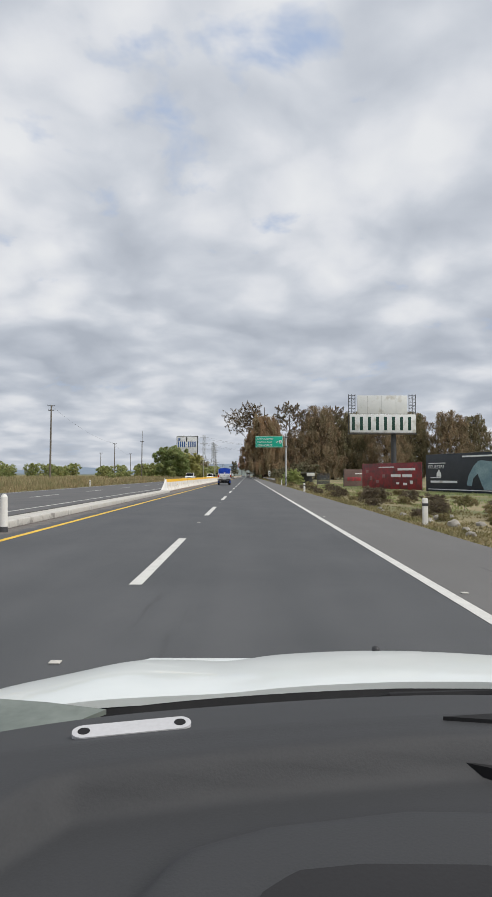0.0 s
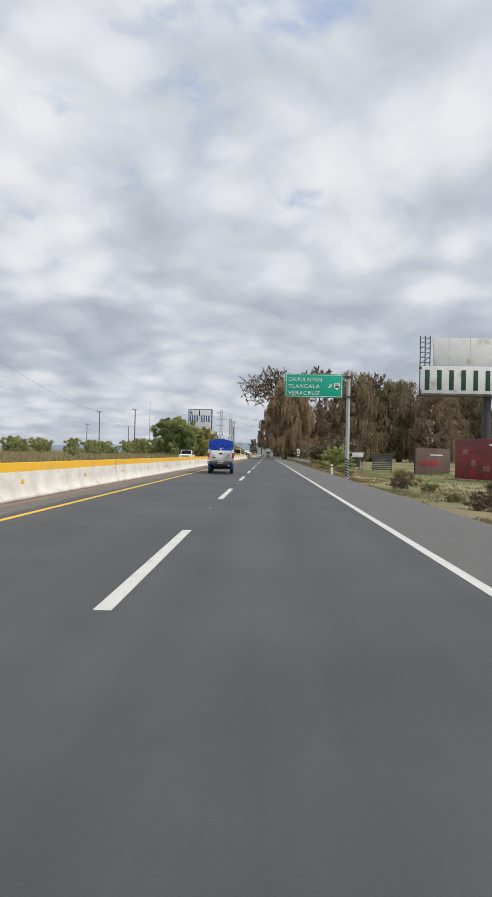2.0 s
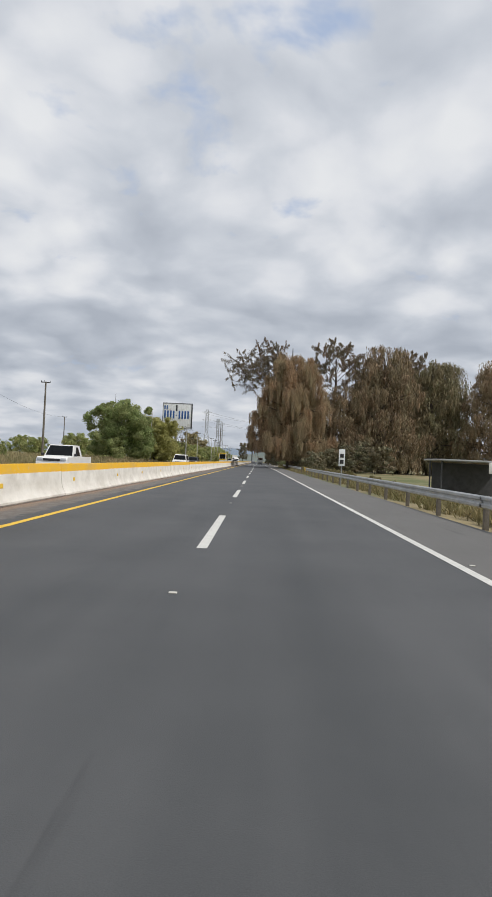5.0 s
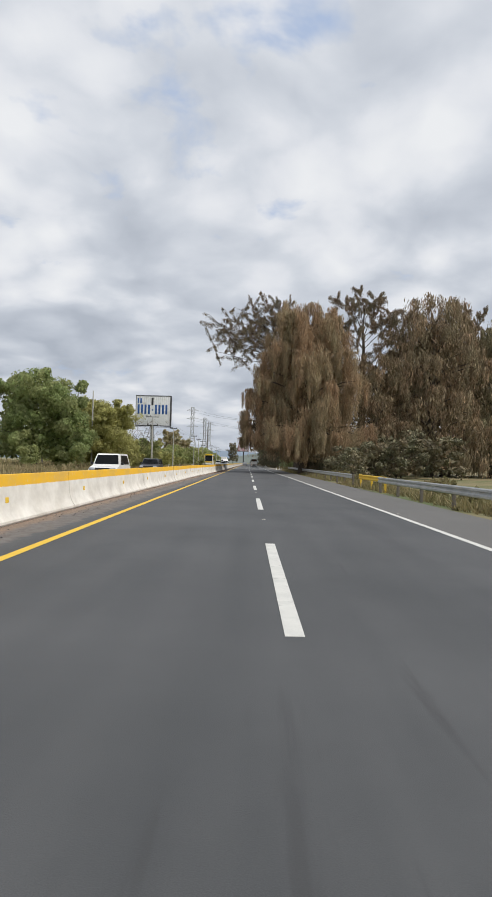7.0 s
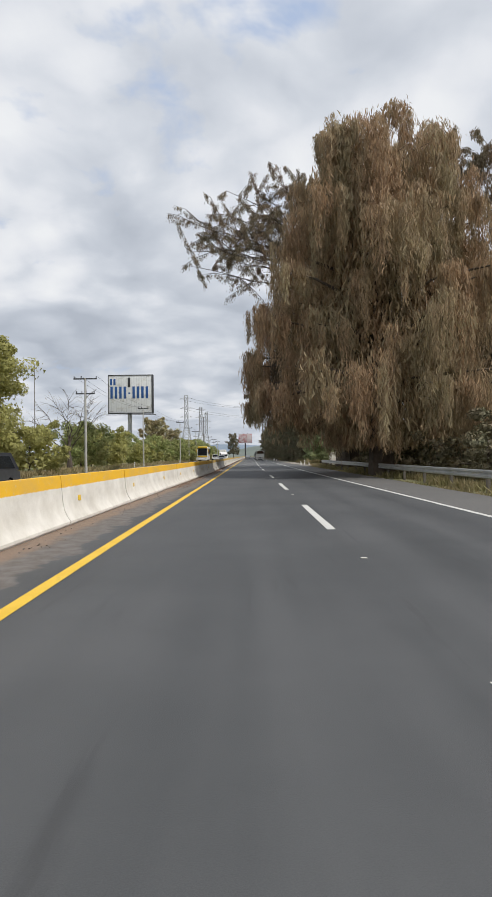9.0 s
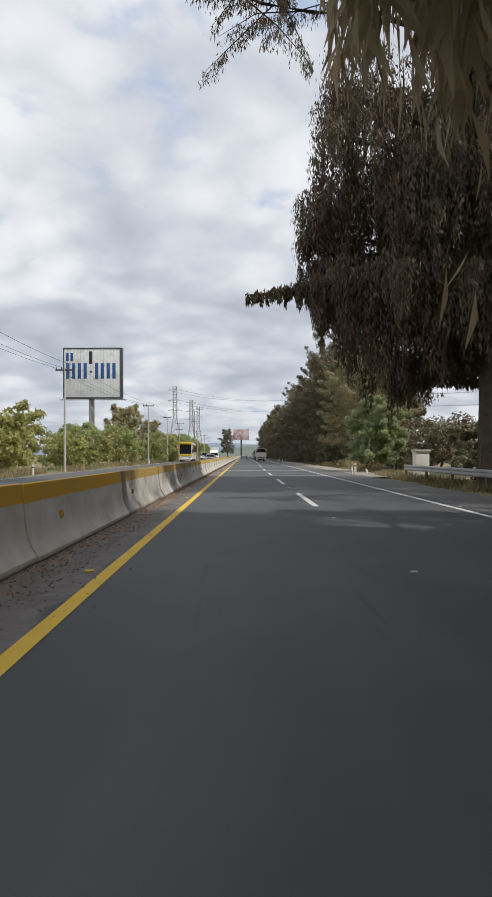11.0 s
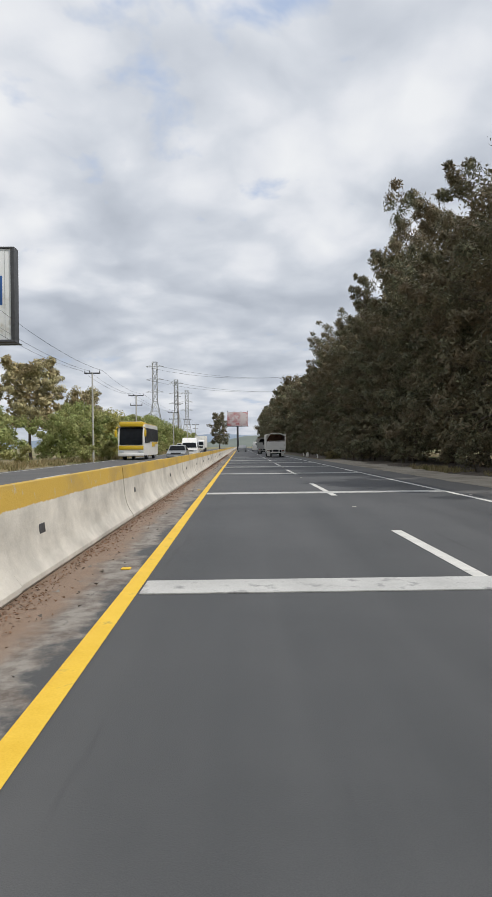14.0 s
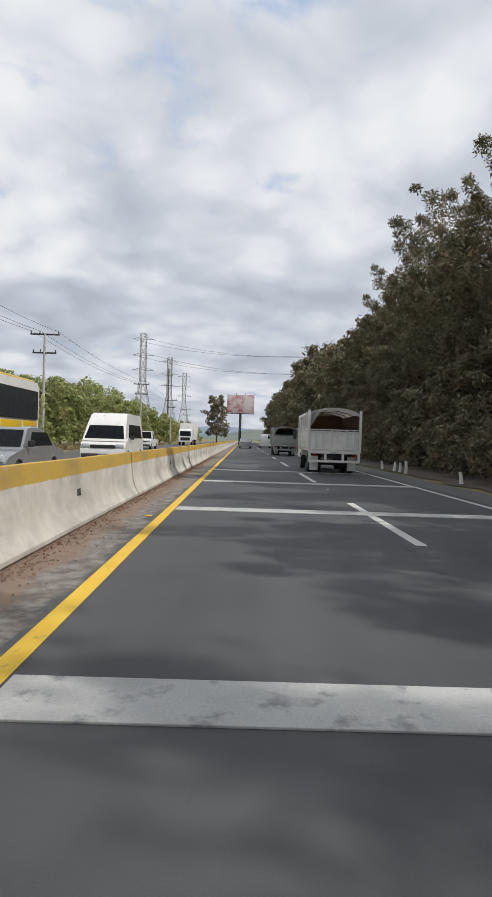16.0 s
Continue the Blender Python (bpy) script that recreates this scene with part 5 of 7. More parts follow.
def billboard_near():
    b = thing("billboard", at(0, 0), "tall billboard with a blank upper panel on one steel column", "billboard")
    bm = bmesh.new()
    tube(bm, (30.6, 113.2, -1.2), (30.6, 113.2, 12.0), 0.55, 0.5, 20)
    part("column", bm, M_DARK_STEEL, b)
    bm = bmesh.new()
    box(bm, 21.7, 34.9, 112.4, 112.6, 9.9, 13.55, 0.03)
    part("lower_panel", bm, M_BOARD, b, "white panel with tall dark green figures")
    bm = bmesh.new()
    box(bm, 23.2, 33.2, 112.4, 112.6, 13.65, 17.35, 0.03)
    up = part("upper_panel", bm, M_BOARD, b, "blank weathered white panel")
    for x in (25.2, 28.0, 30.9):
        bm = bmesh.new()
        box(bm, x, x + 0.05, 112.385, 112.4, 13.7, 17.3)
        part("panel_seam", bm, M_POST_GREY, up)
    bars("figure_bar", 22.1, 10.35, 0.62, 2.7, 8, 0.98, 112.4, M_DIGIT_GREEN, b)
    for x0 in (21.5, 33.6):
        bm = bmesh.new()
        for x in (x0, x0 + 0.65, x0 + 1.3):
            tube(bm, (x, 112.7, 9.6), (x, 112.7, 17.6), 0.07, n=6)
        for k in range(7):
            z = 13.4 + 0.66 * k
            tube(bm, (x0, 112.7, z), (x0 + 1.3, 112.7, z), 0.05, n=6)
            if k < 6:
                tube(bm, (x0, 112.7, z), (x0 + 1.3, 112.7, z + 0.66), 0.03, n=5)
        part("side_lattice", bm, M_DARK_STEEL, b, "open steel lattice")
    bm = bmesh.new()
    box(bm, 21.4, 35.0, 112.1, 113.5, 9.55, 9.72, 0.03)
    box(bm, 21.4, 35.0, 112.65, 112.95, 13.2, 13.45, 0.03)
    part("catwalk", bm, M_DARK_STEEL, b)


billboard_near()


def billboard_far():
    b = thing("billboard", at(0, 0), "square white billboard with blue figures on a grey column", "billboard")
    x0, x1, z0, z1, y = -38.7, -27.2, 13.2, 23.15, 331.6
    bm = bmesh.new()
    tube(bm, (-33.3, 332.6, -0.3), (-33.3, 332.6, 14.0), 0.62, 0.55, 20)
    part("column", bm, M_POST_GREY, b)
    bm = bmesh.new()
    box(bm, x0, x1, y, y + 0.25, z0, z1, 0.04)
    face = part("panel", bm, M_BOARD, b, "white slatted panel with worn patches")
    for i in range(1, 17):
        bm = bmesh.new()
        xx = x0 + (x1 - x0) * i / 17
        box(bm, xx - 0.02, xx + 0.02, y - 0.015, y, z0 + 0.2, z1 - 0.2)
        part("panel_seam", bm, M_POST_GREY, face)
    bm = bmesh.new()
    for a in ((x0 - 0.18, x0, z0, z1), (x1, x1 + 0.4, z0, z1), (x0 - 0.18, x1 + 0.4, z1, z1 + 0.2), (x0 - 0.18, x1 + 0.4, z0 - 0.25, z0)):
        box(bm, a[0], a[1], y - 0.1, y + 1.2, a[2], a[3], 0.02)
    part("frame", bm, M_DARK_STEEL, b, "dark steel surround")
    bars("figure_bar", x0 + 0.45, 17.0, 0.66, 3.2, 9, 0.52, y, M_DIGIT_BLUE, b, skip=(4,))
    bm = bmesh.new()
    box(bm, x0 + 5.25, x0 + 5.75, y - 0.02, y, 18.2, 18.6, 0.01)
    part("figure_bar", bm, M_DIGIT_BLUE, b)
    bars("figure_bar", x0 + 0.4, 20.6, 0.55, 1.7, 2, 0.35, y, M_DIGIT_BLUE, b)
    bm = bmesh.new()
    box(bm, x0 + 5.1, x0 + 5.8, y - 0.03, y, 20.0, 22.6, 0.02)
    part("torn_strip", bm, M_BLACK, b, "dark torn strip")
    bm = bmesh.new()
    box(bm, x0 - 0.6, x1 + 1.2, y - 1.0, y - 0.1, z0 - 0.65, z0 - 0.55, 0.02)
    for i in range(8):
        xx = x0 + i * 1.7
        tube(bm, (xx, y - 0.95, z0 - 0.6), (xx, y - 0.95, z0 - 0.15), 0.03, n=5)
    part("catwalk", bm, M_DARK_STEEL, b)


billboard_far()


def wall_board(name, a, b, z0, z1, mat, label, marks):
    """A long low advertising board between two ground points; marks are plates of (along, z, width, height, material, name)."""
    d = Vector((b[0] - a[0], b[1] - a[1], 0))
    ln = d.length
    m = Matrix.Translation((a[0], a[1], 0)) @ Matrix.Rotation(math.atan2(d.y, d.x), 4, "Z")
    t = thing(name, m, label, "billboard")
    bm = bmesh.new()
    box(bm, 0, ln, 0, 0.12, z0, z1, 0.02)
    part("panel", bm, mat, t)
    for i in range(int(ln // 3) + 1):
        bm = bmesh.new()
        tube(bm, (0.2 + i * (ln - 0.4) / int(ln // 3), 0.25, -1.1), (0.2 + i * (ln - 0.4) / int(ln // 3), 0.25, z1 - 0.2), 0.07, n=8)
        part("support_post", bm, M_DARK_STEEL, t)
    for s, z, w, h, mm, nm in marks:
        bm = bmesh.new()
        box(bm, s, s + w, -0.012, 0, z, z + h, 0.004)
        part(nm, bm, mm, t)
    return t


wall_board("red_billboard", (20.6, 94.0), (26.2, 79.0), -0.75, 3.25, M_RED_PRINT, "long red printed advertising board on posts",
           [(5.0, 2.55, 4.2, 0.16, M_SIGN_WHITE, "print_bar"), (10.2, 2.1, 4.4, 0.34, M_SIGN_WHITE, "print_bar"), (8.4, 1.1, 2.6, 0.42, M_SIGN_WHITE, "print_bar"), (11.4, 1.1, 2.4, 0.42, M_SIGN_WHITE, "print_bar"), (9.8, 0.0, 0.8, 0.3, M_BOARD, "print_patch"), (11.6, -0.1, 1.0, 0.35, M_BOARD, "print_patch"), (13.3, 0.1, 0.7, 0.5, M_BOARD, "print_patch"), (4.2, 0.1, 0.9, 0.5, M_PINK_DIM, "print_patch"), (2.4, 0.6, 0.7, 0.6, M_PINK_DIM, "print_patch"), (6.0, 1.0, 0.8, 0.5, M_PINK_DIM, "print_patch"), (1.2, 1.7, 0.8, 0.5, M_PINK_DIM, "print_patch")])
bb = wall_board("black_billboard", (26.7, 78.4), (33.5, 60.5), -0.85, 4.3, M_BLACK_PRINT, "long black printed advertising board with a pale horse shape",
                [(7.5, 3.75, 9.5, 0.2, M_SIGN_WHITE, "print_bar"), (0.6, 3.0, 3.6, 0.10, M_SIGN_WHITE, "print_bar"), (1.0, 0.35, 5.5, 0.30, M_BOARD, "print_bar"), (1.0, 1.0, 2.2, 0.12, M_BOARD, "print_bar"), (0.5, -0.6, 16.0, 0.12, M_BOARD, "print_bar")])
lettering("lettering", "ECUESTRE", 0.62, Matrix.Translation((0.5, -0.006, 2.35)) @ FACE, M_SIGN_WHITE, bb, "white serif word", wide=1.15)
bm = bmesh.new()
profile(bm, [(2.3, 1.2), (3.3, 1.2), (3.25, 1.7), (2.95, 1.95), (2.95, 2.15), (2.65, 2.15), (2.65, 1.95), (2.35, 1.7)], -0.012, 0.0, "y")
part("emblem", bm, M_SIGN_WHITE, bb, "white emblem")
bm = bmesh.new()
profile(bm, [(8.3, 0.1), (9.2, 0.0), (9.5, 1.0), (10.3, 1.6), (10.9, 0.4), (11.4, -0.4), (13.5, -0.4), (13.2, 1.4), (15.5, 1.8), (16.5, 2.8), (14.5, 3.2), (12.5, 3.1), (11.0, 3.3), (10.4, 3.2), (9.6, 2.6), (8.6, 1.3)], -0.012, 0.0, "y")
part("horse_shape", bm, M_TEAL_PRINT, bb, "pale teal horse head shape")
wall_board("brown_billboard", (19.5, 106.0), (25.5, 112.0), -0.7, 2.5, M_BROWN_PRINT, "weathered brown printed board in the meadow", [(3.5, 1.6, 3.0, 0.12, M_SIGN_WHITE, "print_bar"), (1.0, 0.3, 4.5, 0.7, M_RED_PRINT, "print_patch")])


def slatted_board():
    s = thing("slatted_hoarding", at(14.6, 108, -0.6), "small dark slatted hoarding standing in the grass", "hoarding")
    for x in (0.05, 2.35):
        bm = bmesh.new()
        box(bm, x - 0.06, x + 0.06, -0.06, 0.06, -0.2, 2.3, 0.01)
        part("post", bm, M_WOODPOLE, s)
    for i in range(9):
        bm = bmesh.new()
        box(bm, 0, 2.4, -0.1, -0.065, 0.25 + 0.23 * i, 0.42 + 0.23 * i, 0.008)
        part("slat", bm, M_DARK_STEEL, s)
    r = thing("market_stall", at(11.6, 124, -0.4), "small stall with a pale sheet roof among the trees", "stall")
    for x, y in ((0, 0), (4.2, 0), (0, 2.4), (4.2, 2.4)):
        bm = bmesh.new()
        tube(bm, (x, y, -0.3), (x, y, 2.2), 0.05, n=8)
        part("post", bm, M_DARK_STEEL, r)
    bm = bmesh.new()
    box(bm, -0.3, 4.5, -0.4, 2.8, 2.2, 2.3, 0.02)
    part("roof", bm, M_STEEL, r)
    bm = bmesh.new()
    box(bm, 0.1, 4.1, 2.3, 2.36, 0.0, 2.1, 0.01)
    part("back_panel", bm, M_DARK_STEEL, r)
    bm = bmesh.new()
    box(bm, 2.6, 4.3, -0.46, -0.42, 1.55, 2.2, 0.01)
    part("valance", bm, M_WHITE, r)


slatted_board()

M_PINK = surf("pink_print", (0.58, 0.48, 0.48), (0.72, 0.66, 0.65), 0.6, 3, 0.6, 0.03, spots=(0.45, 0.05, 0.06), spot_scale=0.45, spot_at=0.54)


def billboard_pink():
    b = thing("billboard", at(-2.9, 441), "faded pink billboard on a dark column far ahead", "billboard")
    bm = bmesh.new()
    tube(bm, (0.0, 0, 0), (0.0, 0, 7.4), 0.3, 0.28, 14)
    part("column", bm, M_DARK_STEEL, b)
    bm = bmesh.new()
    box(bm, -3.0, 3.0, -0.45, -0.3, 7.2, 11.2, 0.03)
    part("panel", bm, M_PINK, b, "pale pink and red panel")
    bm = bmesh.new()
    box(bm, -3.1, 3.1, -0.3, 0.5, 7.0, 7.15, 0.02)
    for x in (-2.9, -1, 1, 2.9):
        tube(bm, (x, 0.0, 7.0), (x, 0.0, 11.6), 0.06, n=6)
    part("frame", bm, M_DARK_STEEL, b)


billboard_pink()


# ---------- posts, guardrails ----------
def marker_post(m, label):
    p = thing("marker_post", m, label, "marker post", "white marker posts")
    bm = bmesh.new()
    box(bm, -0.07, 0.07, -0.05, 0.05, -0.3, 0.68, 0.02)
    part("body", bm, M_WHITE, p)
    bm = bmesh.new()
    box(bm, -0.073, 0.073, -0.053, 0.053, 0.46, 0.54, 0.004)
    part("band", bm, M_DARK_STEEL, p, "dark band")
    return p


mp = marker_post(at(5.95, 75.0), "white concrete marker post on the verge")
for x, y in ((6.32, 9.9), (5.95, 42.0), (6.0, 251.3), (-16.3, 60), (-16.3, 120), (-16.4, 300.5), (-16.4, 345), (-16.4, 250)):
    copy_thing(mp, at(x, y, -0.02, 3))


def stub_post(m, h):
    bm = bmesh.new()
    bent(bm, [(0, 0, -0.2), (0.02, 0, h * 0.5), (0, 0.02, h)], [0.085, 0.075, 0.06], 8)
    ob = part("stub_post", bm, M_WHITE, None, "", 40)
    ob.matrix_world = m
    return tagged(ob, "short whitewashed post leaning beside the shaded verge", "post", "whitewashed stub posts")


for i, (x, y, h) in enumerate(((5.25, 248.6, 0.58), (6.4, 249.3, 0.42), (5.6, 340.7, 0.45), (5.7, 338.5, 0.5), (5.65, 337.2, 0.5), (5.6, 335.9, 0.62), (5.9, 329.5, 0.45))):
    stub_post(at(x, y, -0.1) @ Matrix.Rotation(radians((2, -4, -5, 7, 3, 0, -6)[i]), 4, "Y"), h)


def bollard():
    p = thing("kerb_bollard", at(-4.13, 6.35, 0.0), "battered white concrete bollard on the median kerb", "bollard")
    bm = bmesh.new()
    tube(bm, (0, 0, 0), (0, 0, 0.78), 0.09, 0.075, 14)
    tube(bm, (0, 0, 0.78), (0, 0, 0.84), 0.075, 0.04, 14)
    part("body", bm, M_WHITE, p)
    bm = bmesh.new()
    tube(bm, (0, 0, -0.0), (0, 0, 0.12), 0.093, 0.091, 14)
    part("base_band", bm, M_DARK_STEEL, p, "dark stained foot")


bollard()



def white_block():
    b = thing("wall_stub", at(9.1, 246.0, -0.3, 6), "whitewashed masonry stub behind the guardrail end", "wall")
    bm = bmesh.new()
    box(bm, -0.45, 0.45, -0.25, 0.25, 0.0, 1.75, 0.03)
    part("body", bm, M_WHITE, b)
    bm = bmesh.new()
    box(bm, -0.52, 0.52, -0.32, 0.32, 1.75, 1.88, 0.02)
    part("coping", bm, M_KERB, b, "weathered coping slab")


white_block()


def small_sign():
    s = thing("kilometre_sign", at(6.2, 127.6), "small white marker sign on a thin post", "road sign")
    bm = bmesh.new()
    tube(bm, (0, 0, -0.2), (0, 0, 2.2), 0.03, n=8)
    part("post", bm, M_STEEL, s)
    bm = bmesh.new()
    box(bm, -0.2, 0.2, -0.05, -0.03, 1.2, 2.3, 0.02)
    part("panel", bm, M_SIGN_WHITE, s)
    bm = bmesh.new()
    box(bm, -0.12, 0.12, -0.054, -0.05, 1.75, 2.0)
    part("mark", bm, M_BLACK, s)
    bm = bmesh.new()
    box(bm, -0.12, 0.12, -0.054, -0.05, 1.35, 1.6)
    part("mark", bm, M_BLACK, s)


small_sign()

W_BEAM = [(0.0, -0.155), (0.05, -0.12), (0.05, -0.06), (0.0, -0.02), (0.0, 0.02), (0.05, 0.06), (0.05, 0.12), (0.0, 0.155), (-0.006, 0.15), (0.042, 0.115), (0.042, 0.065), (-0.008, 0.02), (-0.008, -0.02), (0.042, -0.065), (0.042, -0.115), (-0.006, -0.15)]


def guardrail(name, a, b, label, mat, post_mat):
    d = Vector((b[0] - a[0], b[1] - a[1], 0))
    n = max(1, round(d.length / 3.8))
    step = d.length / n
    m = Matrix.Translation((a[0], a[1], 0)) @ Matrix.Rotation(math.atan2(-d.x, d.y), 4, "Z")
    g = thing(name, m, label, "guardrail", kind="structure")
    bm = bmesh.new()
    profile(bm, [(-x, z + 0.55) for x, z in W_BEAM], 0, step + 0.1, "y")
    beam = make_mesh("rail_beam", bm, mat, 0)
    bm = bmesh.new()
    box(bm, 0.02, 0.14, -0.06, 0.06, -0.3, 0.70, 0.01)
    post = make_mesh("rail_post", bm, post_mat)
    for i in range(n + 1):
        for nm, me in (("rail_beam", beam), ("rail_post", post)):
            if i == n and nm == "rail_beam":
                continue
            ob = new(nm, me)
            ob.parent = g
            ob.location = (0, i * step, 0.0)
    return g


guardrail("guardrail", (6.15, 99), (6.55, 160.6), "galvanised steel guardrail along the verge", M_STEEL, M_WOODPOLE)
guardrail("yellow_guardrail", (6.9, 161), (7.0, 168.5), "bright yellow painted guardrail", M_YELLOW_LINE, M_YELLOW_LINE)
guardrail("guardrail", (6.6, 169), (7.3, 243), "galvanised steel guardrail beneath the cypresses", M_STEEL, M_WOODPOLE)


# ---------- poles, wires, pylons ----------
def pole(m, h, label, r=0.14, arms=((-0.0, 1.1),), mat=None, group="utility poles"):
    p = thing("utility_pole", m, label, "utility pole", group)
    bm = bmesh.new()
    tube(bm, (0, 0, -0.4), (0, 0, h), r, r * 0.62, 10)
    part("pole", bm, mat or M_WOODPOLE, p)
    for dz, half in arms:
        bm = bmesh.new()
        box(bm, -half, half, -0.05, 0.05, h - 0.15 + dz, h - 0.03 + dz, 0.01)
        arm = part("crossarm", bm, M_DARK_STEEL, p)
        for x in (-half + 0.06, -half * 0.35, half - 0.06):
            bm = bmesh.new()
            tube(bm, (x, 0, h - 0.03 + dz), (x, 0, h + 0.17 + dz), 0.045, 0.03, 8)
            part("insulator", bm, M_BLACK, arm)
    return p


POLES = [(-15.7, 224, 8.3), (-16.6, 258, 8.4), (-15.3, 293, 8.3), (-16.6, 324, 8.6), (-17.4, 353.3, 8.9), (-15.6, 386, 8.2), (-15.8, 420, 8.3), (-16.2, 455, 8.3)]
first_pole = pole(at(-17.4, 353.3), 8.9, "grey utility pole with two crossarms and insulators", arms=((0, 1.1), (-1.4, 0.9)), mat=M_CONCRETE_POLE)
slim_pole = pole(at(-15.3, 293), 8.3, "thin pale concrete utility pole with one crossarm", r=0.11, arms=((0, 0.75),), mat=M_CONCRETE_POLE)
for x, y, h in POLES:
    if (x, y) in ((-17.4, 353.3), (-15.3, 293)):
        continue
    copy_thing(first_pole if y > 330 or y < 230 else slim_pole, at(x, y, 0, 0, h / (8.9 if y > 330 or y < 230 else 8.3)))
pole(at(-20.3, 205), 10.0, "bare pale concrete pole without arms", r=0.12, arms=(), mat=M_CONCRETE_POLE)
pole(at(-37.7, 111.4), 15.0, "tall dark utility pole with a short double crossarm", r=0.22, arms=((0, 0.75), (-0.9, 0.6)))
lp = pole(at(-38, 170), 10.5, "leaning wooden utility pole in the field", r=0.16, arms=((0, 0.6),))
for x, y, s in ((-47, 190, 0.8), (-31, 176, 1.1), (-44, 225, 0.9), (-30, 215, 0.9)):
    copy_thing(lp, at(x, y, 0, 20, s))


def wire(pts, sag, label, r=0.013):
    for a, b in zip(pts, pts[1:]):
        a, b = Vector(a), Vector(b)
        bm = bmesh.new()
        bent(bm, [a.lerp(b, i / 8) - Vector((0, 0, sag * 4 * (i / 8) * (1 - i / 8))) for i in range(9)], [r] * 9, 4)
        tagged(part("power_line", bm, M_BLACK, None), label, "cable", "power lines")


for dx in (-1.0, -0.35, 1.0):
    wire([(x + dx, y, h + 0.15) for x, y, h in POLES], 0.5, "thin black power line sagging between the poles")
wire([(-37.7, 111.4, 14.9), (-38, 170, 10.5), (-44, 225, 9.4)], 1.2, "thin black power line over the field")


def pylon(m, H, w, label):
    p = thing("pylon", m, label, "pylon", "lattice pylons")
    bm = bmesh.new()
    k = 9
    levels = []
    for i in range(k + 1):
        u = i / k
        half = w * (1 - 0.78 * min(1, u / 0.55)) + 0.0
        half = max(half, w * 0.2)
        levels.append((H * u, half))
    cs = ((-1, -1), (1, -1), (1, 1), (-1, 1))
    for (z0, a), (z1, b) in zip(levels, levels[1:]):
        for i, (sx, sy) in enumerate(cs):
            tx, ty = cs[(i + 1) % 4]
            tube(bm, (sx * a, sy * a, z0), (sx * b, sy * b, z1), 0.13, n=4)
            tube(bm, (sx * a, sy * a, z0), (tx * b, ty * b, z1), 0.07, n=4)
            tube(bm, (tx * a, ty * a, z0), (sx * b, sy * b, z1), 0.07, n=4)
            tube(bm, (sx * b, sy * b, z1), (tx * b, ty * b, z1), 0.07, n=4)
    part("lattice", bm, M_STEEL, p, "galvanised steel lattice")
    for z in (0.66, 0.8, 0.95):
        bm = bmesh.new()
        ln = w * 0.85
        for s in (-1, 1):
            tube(bm, (0, 0, H * z), (s * ln, 0, H * z), 0.09, n=4)
            tube(bm, (0, 0, H * z + 1.0), (s * ln, 0, H * z), 0.07, n=4)
        part("arm", bm, M_STEEL, p)
    return p


pa = pylon(at(-36.2, 508), 35.5, 4.2, "tall galvanised lattice pylon beyond the bushes")
copy_thing(pa, at(-29.8, 528, 0, 15, 0.86))
copy_thing(pa, at(-31.5, 600, 0, 10, 0.92))
pole(at(-25.0, 488), 22.0, "slender dark steel mast beside the pylons", r=0.3, arms=((-2.0, 1.2), (-5.0, 1.2)))
pole(at(-58, 330), 26.0, "tall thin radio mast far off", r=0.12, arms=())
for dx, z in ((-3.4, 28.4), (3.4, 28.4), (-3.4, 33.5), (3.4, 33.5)):
    wire([(-36.2 + dx, 508, z), (40 + dx, 470, z - 6), (190, 400, z)], 4.0, "long high-voltage line crossing the highway", 0.035)


# ---------- vehicles ----------
M_CAR_WHITE = surf("car_white", (0.74, 0.735, 0.71), (0.86, 0.855, 0.835), 1.2, 14, 0.35, 0.02, 0.002, coat=0.5, spots=(0.50, 0.47, 0.42), spot_scale=1.8, spot_at=0.66)
M_CAR_SILVER = plain_paint("car_silver", (0.36, 0.37, 0.38), 0.35, 0.5, 0.2, 0.5)
M_CAR_BLUE = plain_paint("car_blue", (0.015, 0.07, 0.42), 0.4, 0.4, 0.2)
M_CAR_YELLOW = plain_paint("bus_yellow", (0.75, 0.50, 0.02), 0.35, 0.5, 0.12)
M_CAR_DARK = plain_paint("car_dark", (0.03, 0.033, 0.04), 0.35, 0.5, 0.2)
M_TARP = surf("blue_tarpaulin", (0.003, 0.03, 0.30), (0.008, 0.09, 0.62), 2.2, 9, 0.32, 0.8, 0.04)
M_CANVAS = surf("pale_canvas", (0.55, 0.54, 0.50), (0.74, 0.73, 0.69), 1.6, 18, 0.8, 0.3, 0.02, spots=(0.42, 0.39, 0.33), spot_scale=1.5, spot_at=0.6)
M_RUST = surf("rusty_inside", (0.07, 0.035, 0.022), (0.20, 0.105, 0.065), 2.0, 20, 0.85, 0.3, 0.01)
M_TYRE = surf("tyre_rubber", (0.015, 0.015, 0.016), (0.04, 0.04, 0.04), 5, 60, 0.85, 0.3, 0.006)
M_RIM = surf("steel_rim", (0.28, 0.28, 0.28), (0.45, 0.45, 0.44), 5, 40, 0.5, 0.1, 0.003, 0.6)
M_LAMP_RED = plain_paint("red_lamp", (0.45, 0.012, 0.012), 0.25, 0.6, 0.1)
M_LAMP_CLEAR = plain_paint("clear_lamp", (0.62, 0.65, 0.68), 0.15, 0.8, 0.1)
M_PLATE = plain_paint("plate_white", (0.62, 0.63, 0.60), 0.5, 0.1, 0.15)
